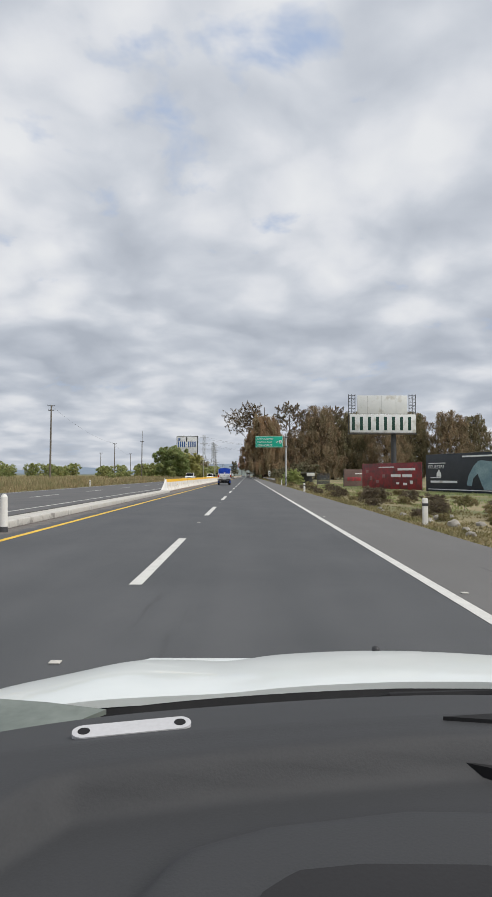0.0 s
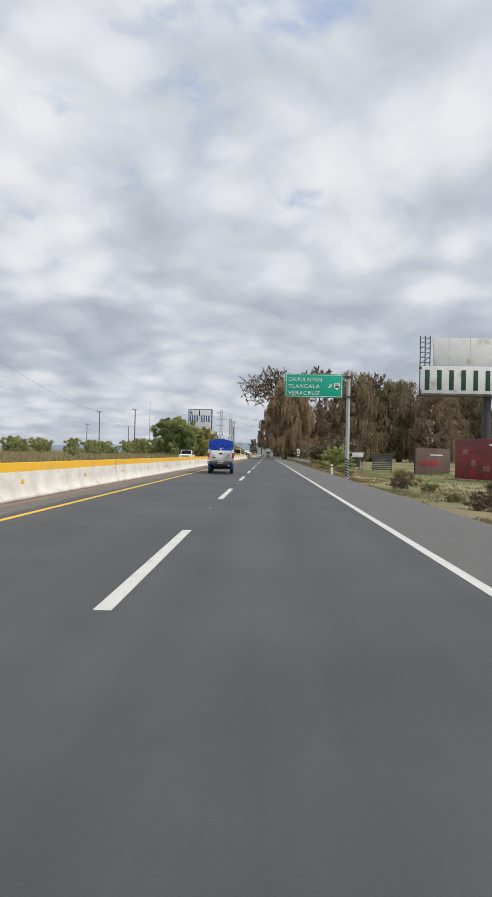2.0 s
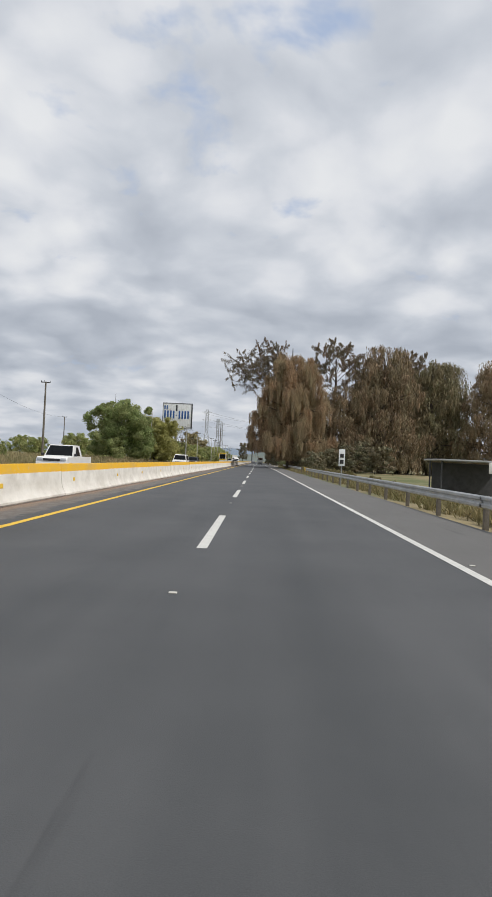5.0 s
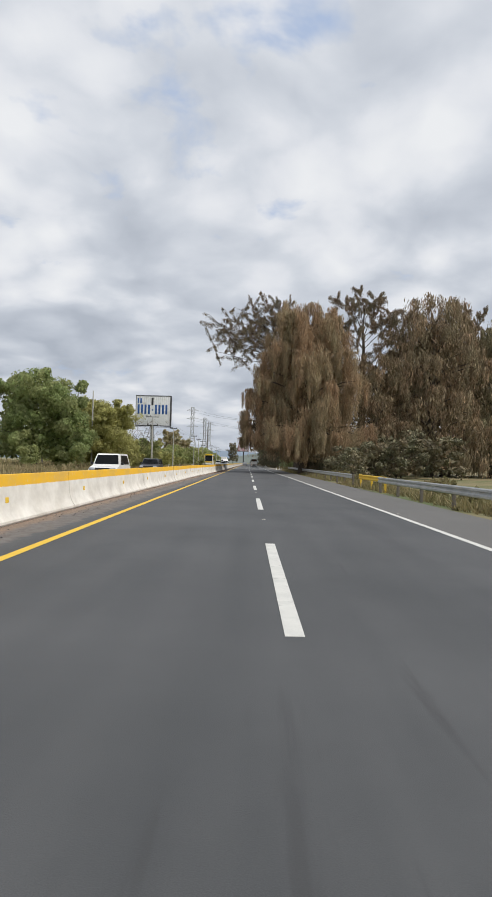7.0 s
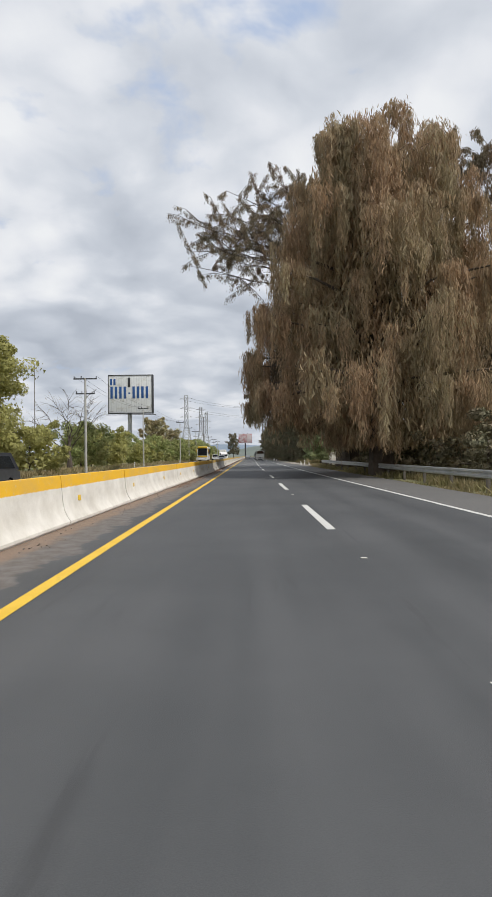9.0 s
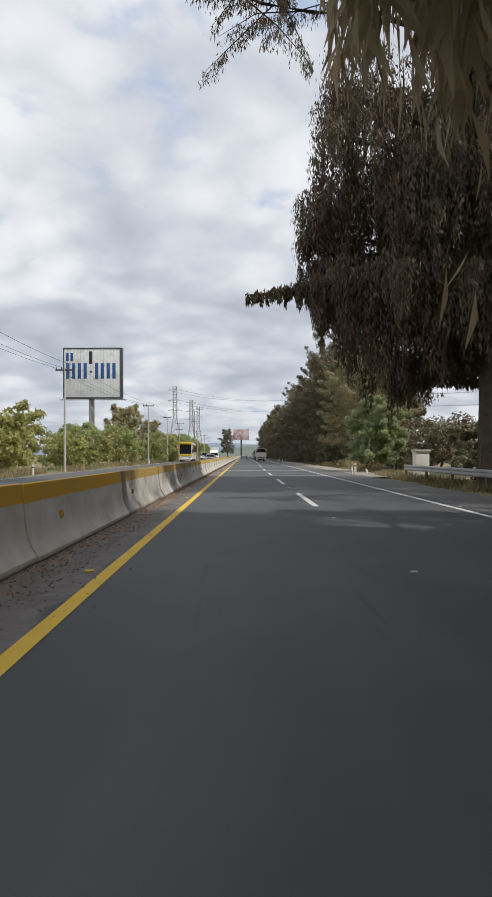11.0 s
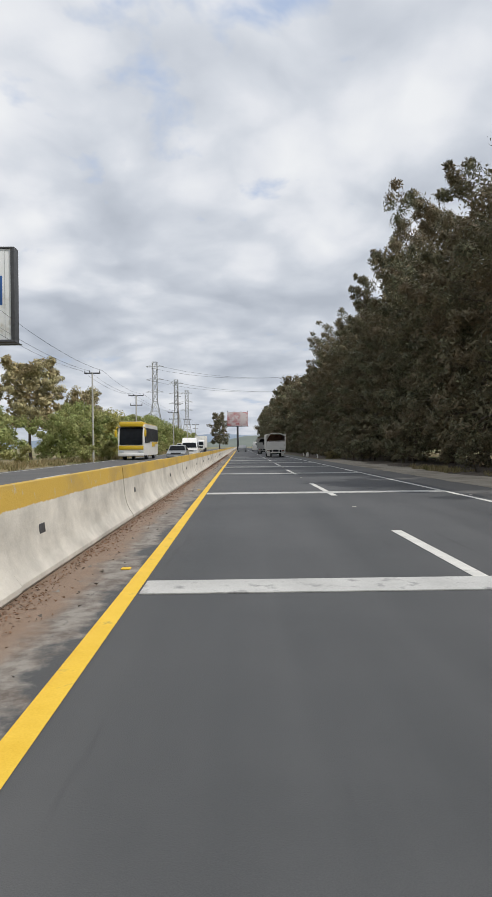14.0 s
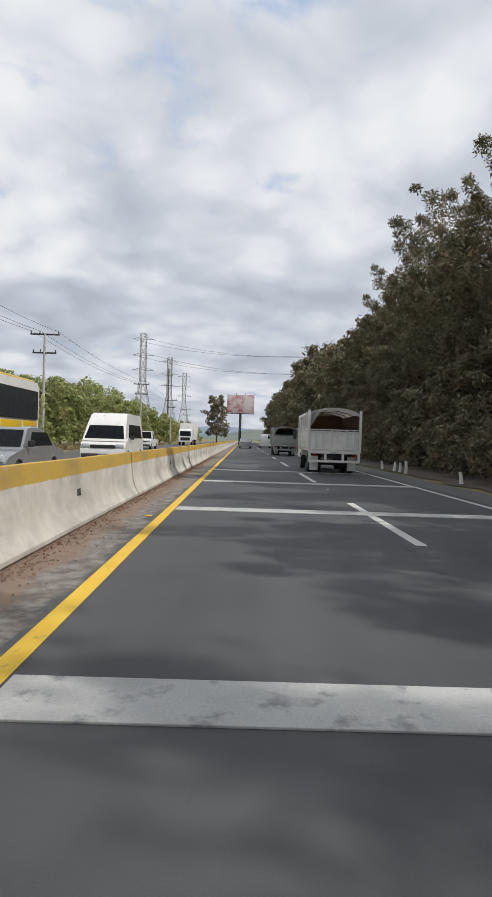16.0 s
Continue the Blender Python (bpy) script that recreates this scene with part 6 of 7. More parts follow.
M_ROPE = surf("rope", (0.20, 0.19, 0.16), (0.36, 0.34, 0.30), 8, 60, 0.9, 0.3)
M_TRUCK_GREY = surf("truck_grey", (0.28, 0.28, 0.27), (0.42, 0.42, 0.40), 1.3, 15, 0.6, 0.05)


def dark_glass():
    m = bpy.data.materials.new("dark_glass")
    m.use_nodes = True
    k = Nodes(m.node_tree)
    co = k.t.nodes.new("ShaderNodeTexCoord").outputs["Object"]
    b = k.add("ShaderNodeBsdfPrincipled")
    k.link(k.mix(k.noise(co, 2.0, 3.0), (0.008, 0.010, 0.012), (0.022, 0.026, 0.03)), b.inputs["Base Color"])
    b.inputs["Roughness"].default_value = 0.08
    b.inputs["Specular IOR Level"].default_value = 0.3
    k.link(b.outputs[0], k.add("ShaderNodeOutputMaterial").inputs[0])
    return m


M_GLASS = dark_glass()
M_TINT = surf("tinted_window", (0.010, 0.011, 0.013), (0.022, 0.024, 0.027), 1.0, 20, 0.42, 0.0)


def wheel(parent, x, y, r, w, rim=True, name="wheel"):
    """A wheel with a rounded tyre and a dished rim; x is the outer face."""
    s = 1 if x > 0 else -1
    bm = bmesh.new()
    n = 22
    prof = [(0.62 * r, 0.0), (0.90 * r, 0.0), (0.98 * r, -0.12 * w), (r, -0.3 * w), (r, -0.7 * w), (0.98 * r, -0.88 * w), (0.90 * r, -w), (0.62 * r, -w)]
    rings = []
    for i in range(n):
        a = 2 * math.pi * i / n
        rings.append([bm.verts.new((x + s * d, y + q * math.cos(a), r + q * math.sin(a))) for q, d in prof])
    for i in range(n):
        a, b = rings[i], rings[(i + 1) % n]
        for j in range(len(prof)):
            l = (j + 1) % len(prof)
            bm.faces.new((a[j], a[l], b[l], b[j]))
    ty = part(name, bm, M_TYRE, parent, "black road tyre on a steel rim")
    bm = bmesh.new()
    tube(bm, (x - s * 0.02, y, r), (x - s * 0.10, y, r), 0.64 * r, 0.5 * r, 18)
    tube(bm, (x - s * 0.005, y, r), (x - s * 0.09, y, r), 0.2 * r, 0.22 * r, 12)
    part("rim", bm, M_RIM if rim else M_TYRE, ty, "pale steel rim" if rim else "")
    return ty


def arch(yc, r, z, n=8):
    """Outline points of a wheel arch in a side profile, from back to front at sill height z."""
    a0 = math.asin(min(1, (z - 0.36) / r)) if z > 0.36 else 0
    return [(yc - r * math.cos(a0 + (math.pi - 2 * a0) * i / n), 0.36 + r * math.sin(a0 + (math.pi - 2 * a0) * i / n)) for i in range(n + 1)]


def tapered(bm, outline, half0, half1, z0, z1):
    """A cabin: a side outline drawn across, drawn in towards its top."""
    profile(bm, outline, -1.0, 1.0)
    for v in bm.verts:
        t = min(1, max(0, (v.co.z - z0) / (z1 - z0)))
        v.co.x *= half0 + (half1 - half0) * t
    return bm


def pane(bm, pts, x0, x1, s, off):
    """A flat pane lying on a leaning side: points of (y, z), leaning from x0 at the lowest to x1 at the highest."""
    zs = [p[1] for p in pts]
    lo, hi = min(zs), max(zs)
    a = [bm.verts.new((s * (x0 + (x1 - x0) * (z - lo) / (hi - lo) + off), y, z)) for y, z in pts]
    b = [bm.verts.new((s * (x0 + (x1 - x0) * (z - lo) / (hi - lo) - 0.01), y, z)) for y, z in pts]
    bm.faces.new(a)
    bm.faces.new(b[::-1])
    for i in range(len(pts)):
        j = (i + 1) % len(pts)
        bm.faces.new((a[i], a[j], b[j], b[i]))


def strip(bm, p, q, w, thick=0.012):
    """A flat strap from p to q."""
    p, q = Vector(p), Vector(q)
    d = (q - p)
    m = Matrix.Translation((p + q) / 2) @ d.to_track_quat("Z", "Y").to_matrix().to_4x4()
    box(bm, -w / 2, w / 2, -thick / 2, thick / 2, -d.length / 2, d.length / 2, 0, m)


def pickup(m):
    p = thing("pickup_truck", m, "white pickup with blue stripes and a blue tarpaulin over its load", "pickup truck")
    W = 0.92
    bm = bmesh.new()
    side = [(-1.16, 0.62), (-0.52, 0.62)] + arch(0, 0.47, 0.62) + [(0.52, 0.55), (2.95, 0.55)] + arch(3.45, 0.47, 0.55) + [(4.0, 0.55), (4.38, 0.6), (4.42, 1.02), (4.3, 1.18), (3.1, 1.36), (1.25, 1.40), (1.24, 1.47), (-1.16, 1.47)]
    profile(bm, side, -W, W)
    rounded(bm, 0.035, 2, 40)
    part("body", bm, M_CAR_WHITE, p, "white dusty bodywork")
    bm = bmesh.new()
    tapered(bm, [(1.30, 1.38), (1.42, 1.95), (1.6, 2.0), (2.35, 2.0), (2.55, 1.95), (3.25, 1.36)], W - 0.02, W - 0.2, 1.38, 2.0)
    rounded(bm, 0.03, 2, 30)
    part("cab", bm, M_CAR_WHITE, p)
    for s in (-1, 1):
        bm = bmesh.new()
        pane(bm, [(1.52, 1.46), (1.58, 1.88), (2.42, 1.88), (2.95, 1.46)], W - 0.045, W - 0.175, s, 0.006)
        part("side_window", bm, M_GLASS, p, "dark side window")
        bm = bmesh.new()
        box(bm, s * W - 0.012 * (s < 0), s * W + 0.012 * (s > 0), 1.33, 2.82, 0.62, 1.38, 0.004)
        door = part("door", bm, M_CAR_WHITE, p)
        bm = bmesh.new()
        box(bm, s * (W + 0.012) - 0.02, s * (W + 0.012) + 0.02, 1.42, 1.56, 1.2, 1.26, 0.01)
        part("door_handle", bm, M_BLACK, door, "black door handle")
        bm = bmesh.new()
        for y0, y1 in ((0.56, 0.86), (0.9, 2.92)):
            box(bm, s * W - 0.016, s * W + 0.016, y0, y1, 0.57, 0.80, 0.004)
        part("side_stripe", bm, M_CAR_BLUE, p, "blue lower stripe")
        bm = bmesh.new()
        box(bm, s * (W + 0.10) - 0.12, s * (W + 0.10) + 0.12, 2.72, 2.84, 1.40, 1.62, 0.04)
        tube(bm, (s * (W - 0.05), 2.78, 1.42), (s * (W + 0.08), 2.78, 1.48), 0.03, n=8)
        part("door_mirror", bm, M_BLACK, p, "black door mirror")
        bm = bmesh.new()
        box(bm, s * 0.845 - 0.07, s * 0.845 + 0.07, -1.185, -1.10, 0.94, 1.33, 0.03)
        lamp = part("tail_light", bm, M_LAMP_RED, p, "red upright tail light")
        bm = bmesh.new()
        box(bm, s * 0.845 - 0.055, s * 0.845 + 0.055, -1.192, -1.18, 0.96, 1.03, 0.01)
        part("reversing_lens", bm, M_LAMP_CLEAR, lamp, "clear lower lens")
        bm = bmesh.new()
        box(bm, s * 0.80 - 0.11, s * 0.80 + 0.11, -0.56, -0.53, 0.30, 0.66, 0.01)
        part("mud_flap", bm, M_CAR_BLUE, p, "blue mud flap")
        wheel(p, s * (W - 0.02), 0.0, 0.37, 0.25)
        wheel(p, s * (W - 0.02), 3.45, 0.37, 0.25)
        # rope holding the load
        bm = bmesh.new()
        bent(bm, [(s * 0.80, -1.17, 1.47), (s * 0.52, -1.215, 1.12), (s * 0.26, -1.38, 0.60)], [0.013] * 3, 5)
        bent(bm, [(s * 0.80, -1.17, 1.47), (s * 0.44, -1.215, 1.10), (s * 0.20, -1.38, 0.72)], [0.010] * 3, 5)
        part("tie_rope", bm, M_ROPE, p, "grey tie rope")
        bm = bmesh.new()
        for i in range(5):
            bmesh.ops.create_icosphere(bm, subdivisions=2, radius=0.1, matrix=Matrix.Translation((s * (0.80 + 0.03 * math.sin(i)), -0.95 + 0.42 * i, 1.50)) @ Matrix.Diagonal((0.9, 2.4, 0.7, 1)))
        part("rolled_sheet", bm, M_CANVAS, p, "bundled pale sheet on the bed rail")
    bm = bmesh.new()
    box(bm, -0.68, 0.68, -1.20, -1.155, 0.86, 1.475, 0.02)
    gate = part("tailgate", bm, M_CAR_WHITE, p, "white tailgate")
    bm = bmesh.new()
    box(bm, -0.12, 0.12, -1.215, -1.2, 1.25, 1.33, 0.02)
    part("gate_handle", bm, M_BLACK, gate, "black recessed handle")
    bm = bmesh.new()
    box(bm, -0.64, -0.34, -1.208, -1.2, 1.0, 1.04)
    part("emblem_bar", bm, M_DARK_STEEL, gate)
    bm = bmesh.new()
    box(bm, -0.68, 0.68, -1.208, -1.2, 0.985, 0.99)
    part("gate_crease", bm, M_POST_GREY, gate)
    bm = bmesh.new()
    box(bm, -0.93, 0.93, -1.36, -1.16, 0.60, 0.80, 0.03)
    bumper = part("rear_bumper", bm, M_DARK_STEEL, p, "dark worn step bumper")
    for s in (-1, 1):
        bm = bmesh.new()
        box(bm, s * 0.55 - 0.15, s * 0.55 + 0.15, -1.366, -1.36, 0.70, 0.73)
        part("reflector_strip", bm, M_RUST, bumper, "dull red reflector strip")
        bm = bmesh.new()
        box(bm, s * 0.88 - 0.04, s * 0.88 + 0.04, -1.368, -1.36, 0.62, 0.78)
        part("bumper_sticker", bm, M_PLATE, bumper)
    bm = bmesh.new()
    box(bm, -0.17, 0.17, -1.375, -1.362, 0.66, 0.81, 0.006)
    pl = part("number_plate", bm, M_PLATE, p, "white number plate")
    bm = bmesh.new()
    box(bm, -0.13, 0.13, -1.379, -1.375, 0.70, 0.765)
    part("plate_bar", bm, M_DARK_STEEL, pl)
    bm = bmesh.new()
    tube(bm, (0, -1.42, 0.5), (0, -1.3, 0.52), 0.035, n=8)
    box(bm, -0.06, 0.06, -1.40, -0.9, 0.46, 0.54, 0.01)
    box(bm, -0.78, 0.78, -0.12, 0.12, 0.28, 0.46, 0.05)
    box(bm, -0.45, 0.45, -1.1, 3.9, 0.45, 0.62, 0.04)
    part("chassis", bm, M_BLACK, p, "black frame, axle and tow bar")
    # the tarpaulin over bowed hoops
    bm = bmesh.new()
    sec = [(-0.84, 1.46), (-0.85, 2.02), (-0.80, 2.08), (-0.4, 2.17), (0.0, 2.23), (0.4, 2.17), (0.80, 2.08), (0.85, 2.02), (0.84, 1.46)]
    n = 9
    rings = []
    for i in range(n + 1):
        y = -1.12 + 2.34 * i / n
        rings.append([bm.verts.new((x * (1 + 0.015 * math.sin(i * 2.1 + x * 3)), y, z - (0.03 if 0 < i < n and i % 3 else 0) * (z > 1.6))) for x, z in sec])
    for a, b in zip(rings, rings[1:]):
        for j in range(len(sec) - 1):
            bm.faces.new((a[j], a[j + 1], b[j + 1], b[j]))
    bm.faces.new(rings[0])
    bm.faces.new(rings[-1][::-1])
    tarp = part("tarpaulin", bm, M_TARP, p, "bright blue tarpaulin, creased and tied")
    for k, (a, b, w) in enumerate((((-0.80, -1.135, 2.03), (-0.06, -1.15, 1.56), 0.10), ((0.80, -1.135, 2.03), (0.06, -1.15, 1.56), 0.10), ((0.0, -1.135, 1.75), (-0.35, -1.13, 2.12), 0.05), ((0.25, -1.135, 1.75), (0.05, -1.13, 2.16), 0.05), ((-0.55, -1.135, 1.72), (-0.75, -1.13, 2.0), 0.05))):
        bm = bmesh.new()
        strip(bm, a, b, w, 0.03)
        part("tarp_fold", bm, M_TARP, tarp, "gathered fold")
    bm = bmesh.new()
    strip(bm, (-0.22, -1.17, 1.66), (-0.05, -1.17, 1.54), 0.06)
    strip(bm, (0.22, -1.17, 1.66), (0.05, -1.17, 1.54), 0.06)
    box(bm, -0.04, 0.04, -1.19, -1.15, 1.46, 1.64, 0.01)
    part("tie_knot", bm, M_CANVAS, tarp, "white tied cord")
    for s in (-1, 1):
        for y in (-0.75, -0.1, 0.5, 1.1):
            bm = bmesh.new()
            box(bm, s * 0.858 - 0.006, s * 0.858 + 0.006, y - 0.02, y + 0.02, 1.48, 2.03)
            part("white_seam", bm, M_SIGN_WHITE, tarp, "white seam")
    bm = bmesh.new()
    bent(bm, [(0.88, 3.0, 1.38), (0.87, 2.95, 1.9), (0.86, 2.8, 2.35)], [0.006, 0.005, 0.004], 4)
    part("aerial", bm, M_BLACK, p)
    return p


pickup(at(-1.70, 70.45, 0, 3.2) @ Matrix.Diagonal((0.9, 1, 1, 1)))


def stake_truck(m, label, paint, canvas, inside, H=2.65):
    t = thing("stake_truck", m, label, "truck")
    W = 1.05
    L = 4.6
    bm = bmesh.new()
    box(bm, -W, W, -1.5, L - 1.5, 0.92, 1.04, 0.02)
    part("deck", bm, paint, t)
    for s in (-1, 1):
        bm = bmesh.new()
        for i in range(6):
            box(bm, s * W - 0.02, s * W + 0.02, -1.46, L - 1.52, 1.06 + 0.24 * i, 1.06 + 0.24 * i + 0.215, 0.008)
        part("side_boards", bm, paint, t)
        for k in range(6):
            bm = bmesh.new()
            y = -1.44 + k * (L - 0.12) / 5
            box(bm, s * (W + 0.03) - 0.03, s * (W + 0.03) + 0.03, y - 0.04, y + 0.04, 0.95, H - 0.12, 0.01)
            part("side_post", bm, paint, t)
        bm = bmesh.new()
        box(bm, s * W - 0.05, s * W + 0.05, -1.52, -1.44, 0.9, H - 0.05, 0.012)
        part("rear_post", bm, paint, t, "pale steel corner post")
        bm = bmesh.new()
        box(bm, s * 0.78 - 0.17, s * 0.78 + 0.17, -1.1, -1.07, 0.12, 0.72, 0.01)
        part("mud_flap", bm, paint, t, "pale mud flap")
        bm = bmesh.new()
        box(bm, s * 0.80 - 0.06, s * 0.80 + 0.06, -1.54, -1.50, 0.70, 0.77, 0.015)
        part("tail_light", bm, M_LAMP_RED, t, "small red tail light")
        wheel(t, s * 0.98, -0.3, 0.40, 0.24)
        wheel(t, s * 0.66, -0.3, 0.40, 0.24, False)
        wheel(t, s * 0.95, 3.35, 0.40, 0.24)
        bm = bmesh.new()
        box(bm, s * (W - 0.045) - 0.006, s * (W - 0.045) + 0.006, -1.40, L - 1.6, 1.05, H - 0.2)
        part("inner_lining", bm, inside, t, "rusty brown inner side")
    bm = bmesh.new()
    box(bm, -W + 0.05, W - 0.05, L - 1.62, L - 1.56, 1.05, H - 0.1)
    part("front_board", bm, inside, t, "rusty brown front board")
    # the hung rear gate
    bm = bmesh.new()
    box(bm, -W + 0.06, W - 0.06, -1.50, -1.47, 0.98, 1.72, 0.006)
    gate = part("rear_gate", bm, paint, t, "scuffed pale sheet-metal gate")
    for x in (-0.78, -0.5, -0.12, 0.12, 0.5, 0.78):
        bm = bmesh.new()
        box(bm, x - 0.022, x + 0.022, -1.53, -1.50, 0.96, 1.80, 0.006)
        part("gate_bar", bm, paint, gate)
    for z in (0.99, 1.70, 1.78):
        bm = bmesh.new()
        box(bm, -W + 0.05, W - 0.05, -1.535, -1.505, z, z + 0.04, 0.006)
        part("gate_rail", bm, paint, gate)
    # bumper frame under the deck
    bm = bmesh.new()
    box(bm, -W, W, -1.55, -1.48, 0.82, 0.92, 0.015)
    box(bm, -W, W, -1.55, -1.48, 0.46, 0.56, 0.015)
    for x in (-W + 0.05, -0.36, 0.36, W - 0.05):
        box(bm, x - 0.05, x + 0.05, -1.545, -1.485, 0.5, 0.9, 0.01)
    part("bumper_frame", bm, paint, t, "pale tubular bumper frame")
    bm = bmesh.new()
    box(bm, -0.16, 0.16, -1.57, -1.552, 0.84, 0.92, 0.004)
    part("number_plate", bm, M_PLATE, t, "white number plate")
    bm = bmesh.new()
    box(bm, -0.4, 0.4, -1.4, 4.6, 0.62, 0.9, 0.03)
    tube(bm, (-0.9, -0.3, 0.40), (0.9, -0.3, 0.40), 0.09, n=10)
    tube(bm, (-0.9, 3.35, 0.40), (0.9, 3.35, 0.40), 0.06, n=10)
    part("chassis", bm, M_BLACK, t)
    # canvas on hoops
    bm = bmesh.new()
    sec = [(-W - 0.03, H - 0.75), (-W - 0.03, H - 0.22), (-W * 0.8, H - 0.08), (-W * 0.4, H + 0.02), (0, H + 0.05), (W * 0.4, H + 0.02), (W * 0.8, H - 0.08), (W + 0.03, H - 0.22), (W + 0.03, H - 0.75)]
    rings = []
    n = 9
    for i in range(n + 1):
        y = -1.38 + (L - 0.2) * i / n
        rings.append([bm.verts.new((x, y, z + (0.025 * math.sin(i * 3.1 + x) if abs(x) < W else 0) - (0.05 if i == 0 and abs(x) < 0.5 else 0))) for x, z in sec])
    for a, b in zip(rings, rings[1:]):
        for j in range(len(sec) - 1):
            bm.faces.new((a[j], a[j + 1], b[j + 1], b[j]))
    bmesh.ops.solidify(bm, geom=bm.faces[:], thickness=0.02)
    cover = part("canvas_cover", bm, canvas, t, "sagging pale canvas over hoops")
    # the rear hem hangs down, longer on one side
    bm = bmesh.new()
    hem = []
    for i in range(25):
        u = i / 24
        x = (-1 + 2 * u) * (W + 0.04)
        top = H + 0.06 - 0.30 * abs(2 * u - 1) ** 2.6
        drop = 0.12 + 0.10 * math.exp(-((u - 0.04) / 0.12) ** 2) * 4 + 0.03 * math.sin(u * 17)
        hem.append([bm.verts.new((x, -1.40 - 0.03 * math.sin(u * 23), top)), bm.verts.new((x, -1.43 - 0.03 * math.sin(u * 23 + 1), top - drop))])
    for a, b in zip(hem, hem[1:]):
        bm.faces.new((a[0], b[0], b[1], a[1]))
    bmesh.ops.solidify(bm, geom=bm.faces[:], thickness=0.015)
    part("canvas_hem", bm, canvas, cover, "loose hanging canvas hem")
    for y in (-1.36, 0.2, 1.6):
        bm = bmesh.new()
        bent(bm, [(x * 0.985, y, z - 0.03) for x, z in sec], [0.02] * len(sec), 5)
        part("hoop", bm, M_DARK_STEEL, cover)
    # cab
    bm = bmesh.new()
    tapered(bm, [(3.05, 0.6), (3.05, 2.2), (3.3, 2.3), (4.2, 2.25), (4.55, 1.5), (4.65, 1.2), (4.65, 0.55), (3.8, 0.5)], 0.95, 0.85, 1.2, 2.3)
    rounded(bm, 0.05, 2, 35)
    part("cab", bm, paint, t)
    bm = bmesh.new()
    box(bm, -0.72, 0.72, 3.03, 3.06, 1.65, 2.05, 0.02)
    part("rear_window", bm, M_GLASS, t)
    for s in (-1, 1):
        bm = bmesh.new()
        tube(bm, (s * 0.9, 4.3, 1.5), (s * 1.15, 4.35, 1.6), 0.02, n=6)
        box(bm, s * 1.18 - 0.08, s * 1.18 + 0.08, 4.3, 4.36, 1.4, 1.8, 0.02)
        part("door_mirror", bm, M_BLACK, t)
    return t


stake_truck(at(1.62, 333.6, 0, -0.5), "white stake truck with a canvas top and rusty open back", M_WHITE, M_CANVAS, M_RUST)
stake_truck(at(1.55, 361.5, 0, 0), "grey stake truck with a covered load further ahead", M_TRUCK_GREY, M_TRUCK_GREY, M_BLACK, 2.5)


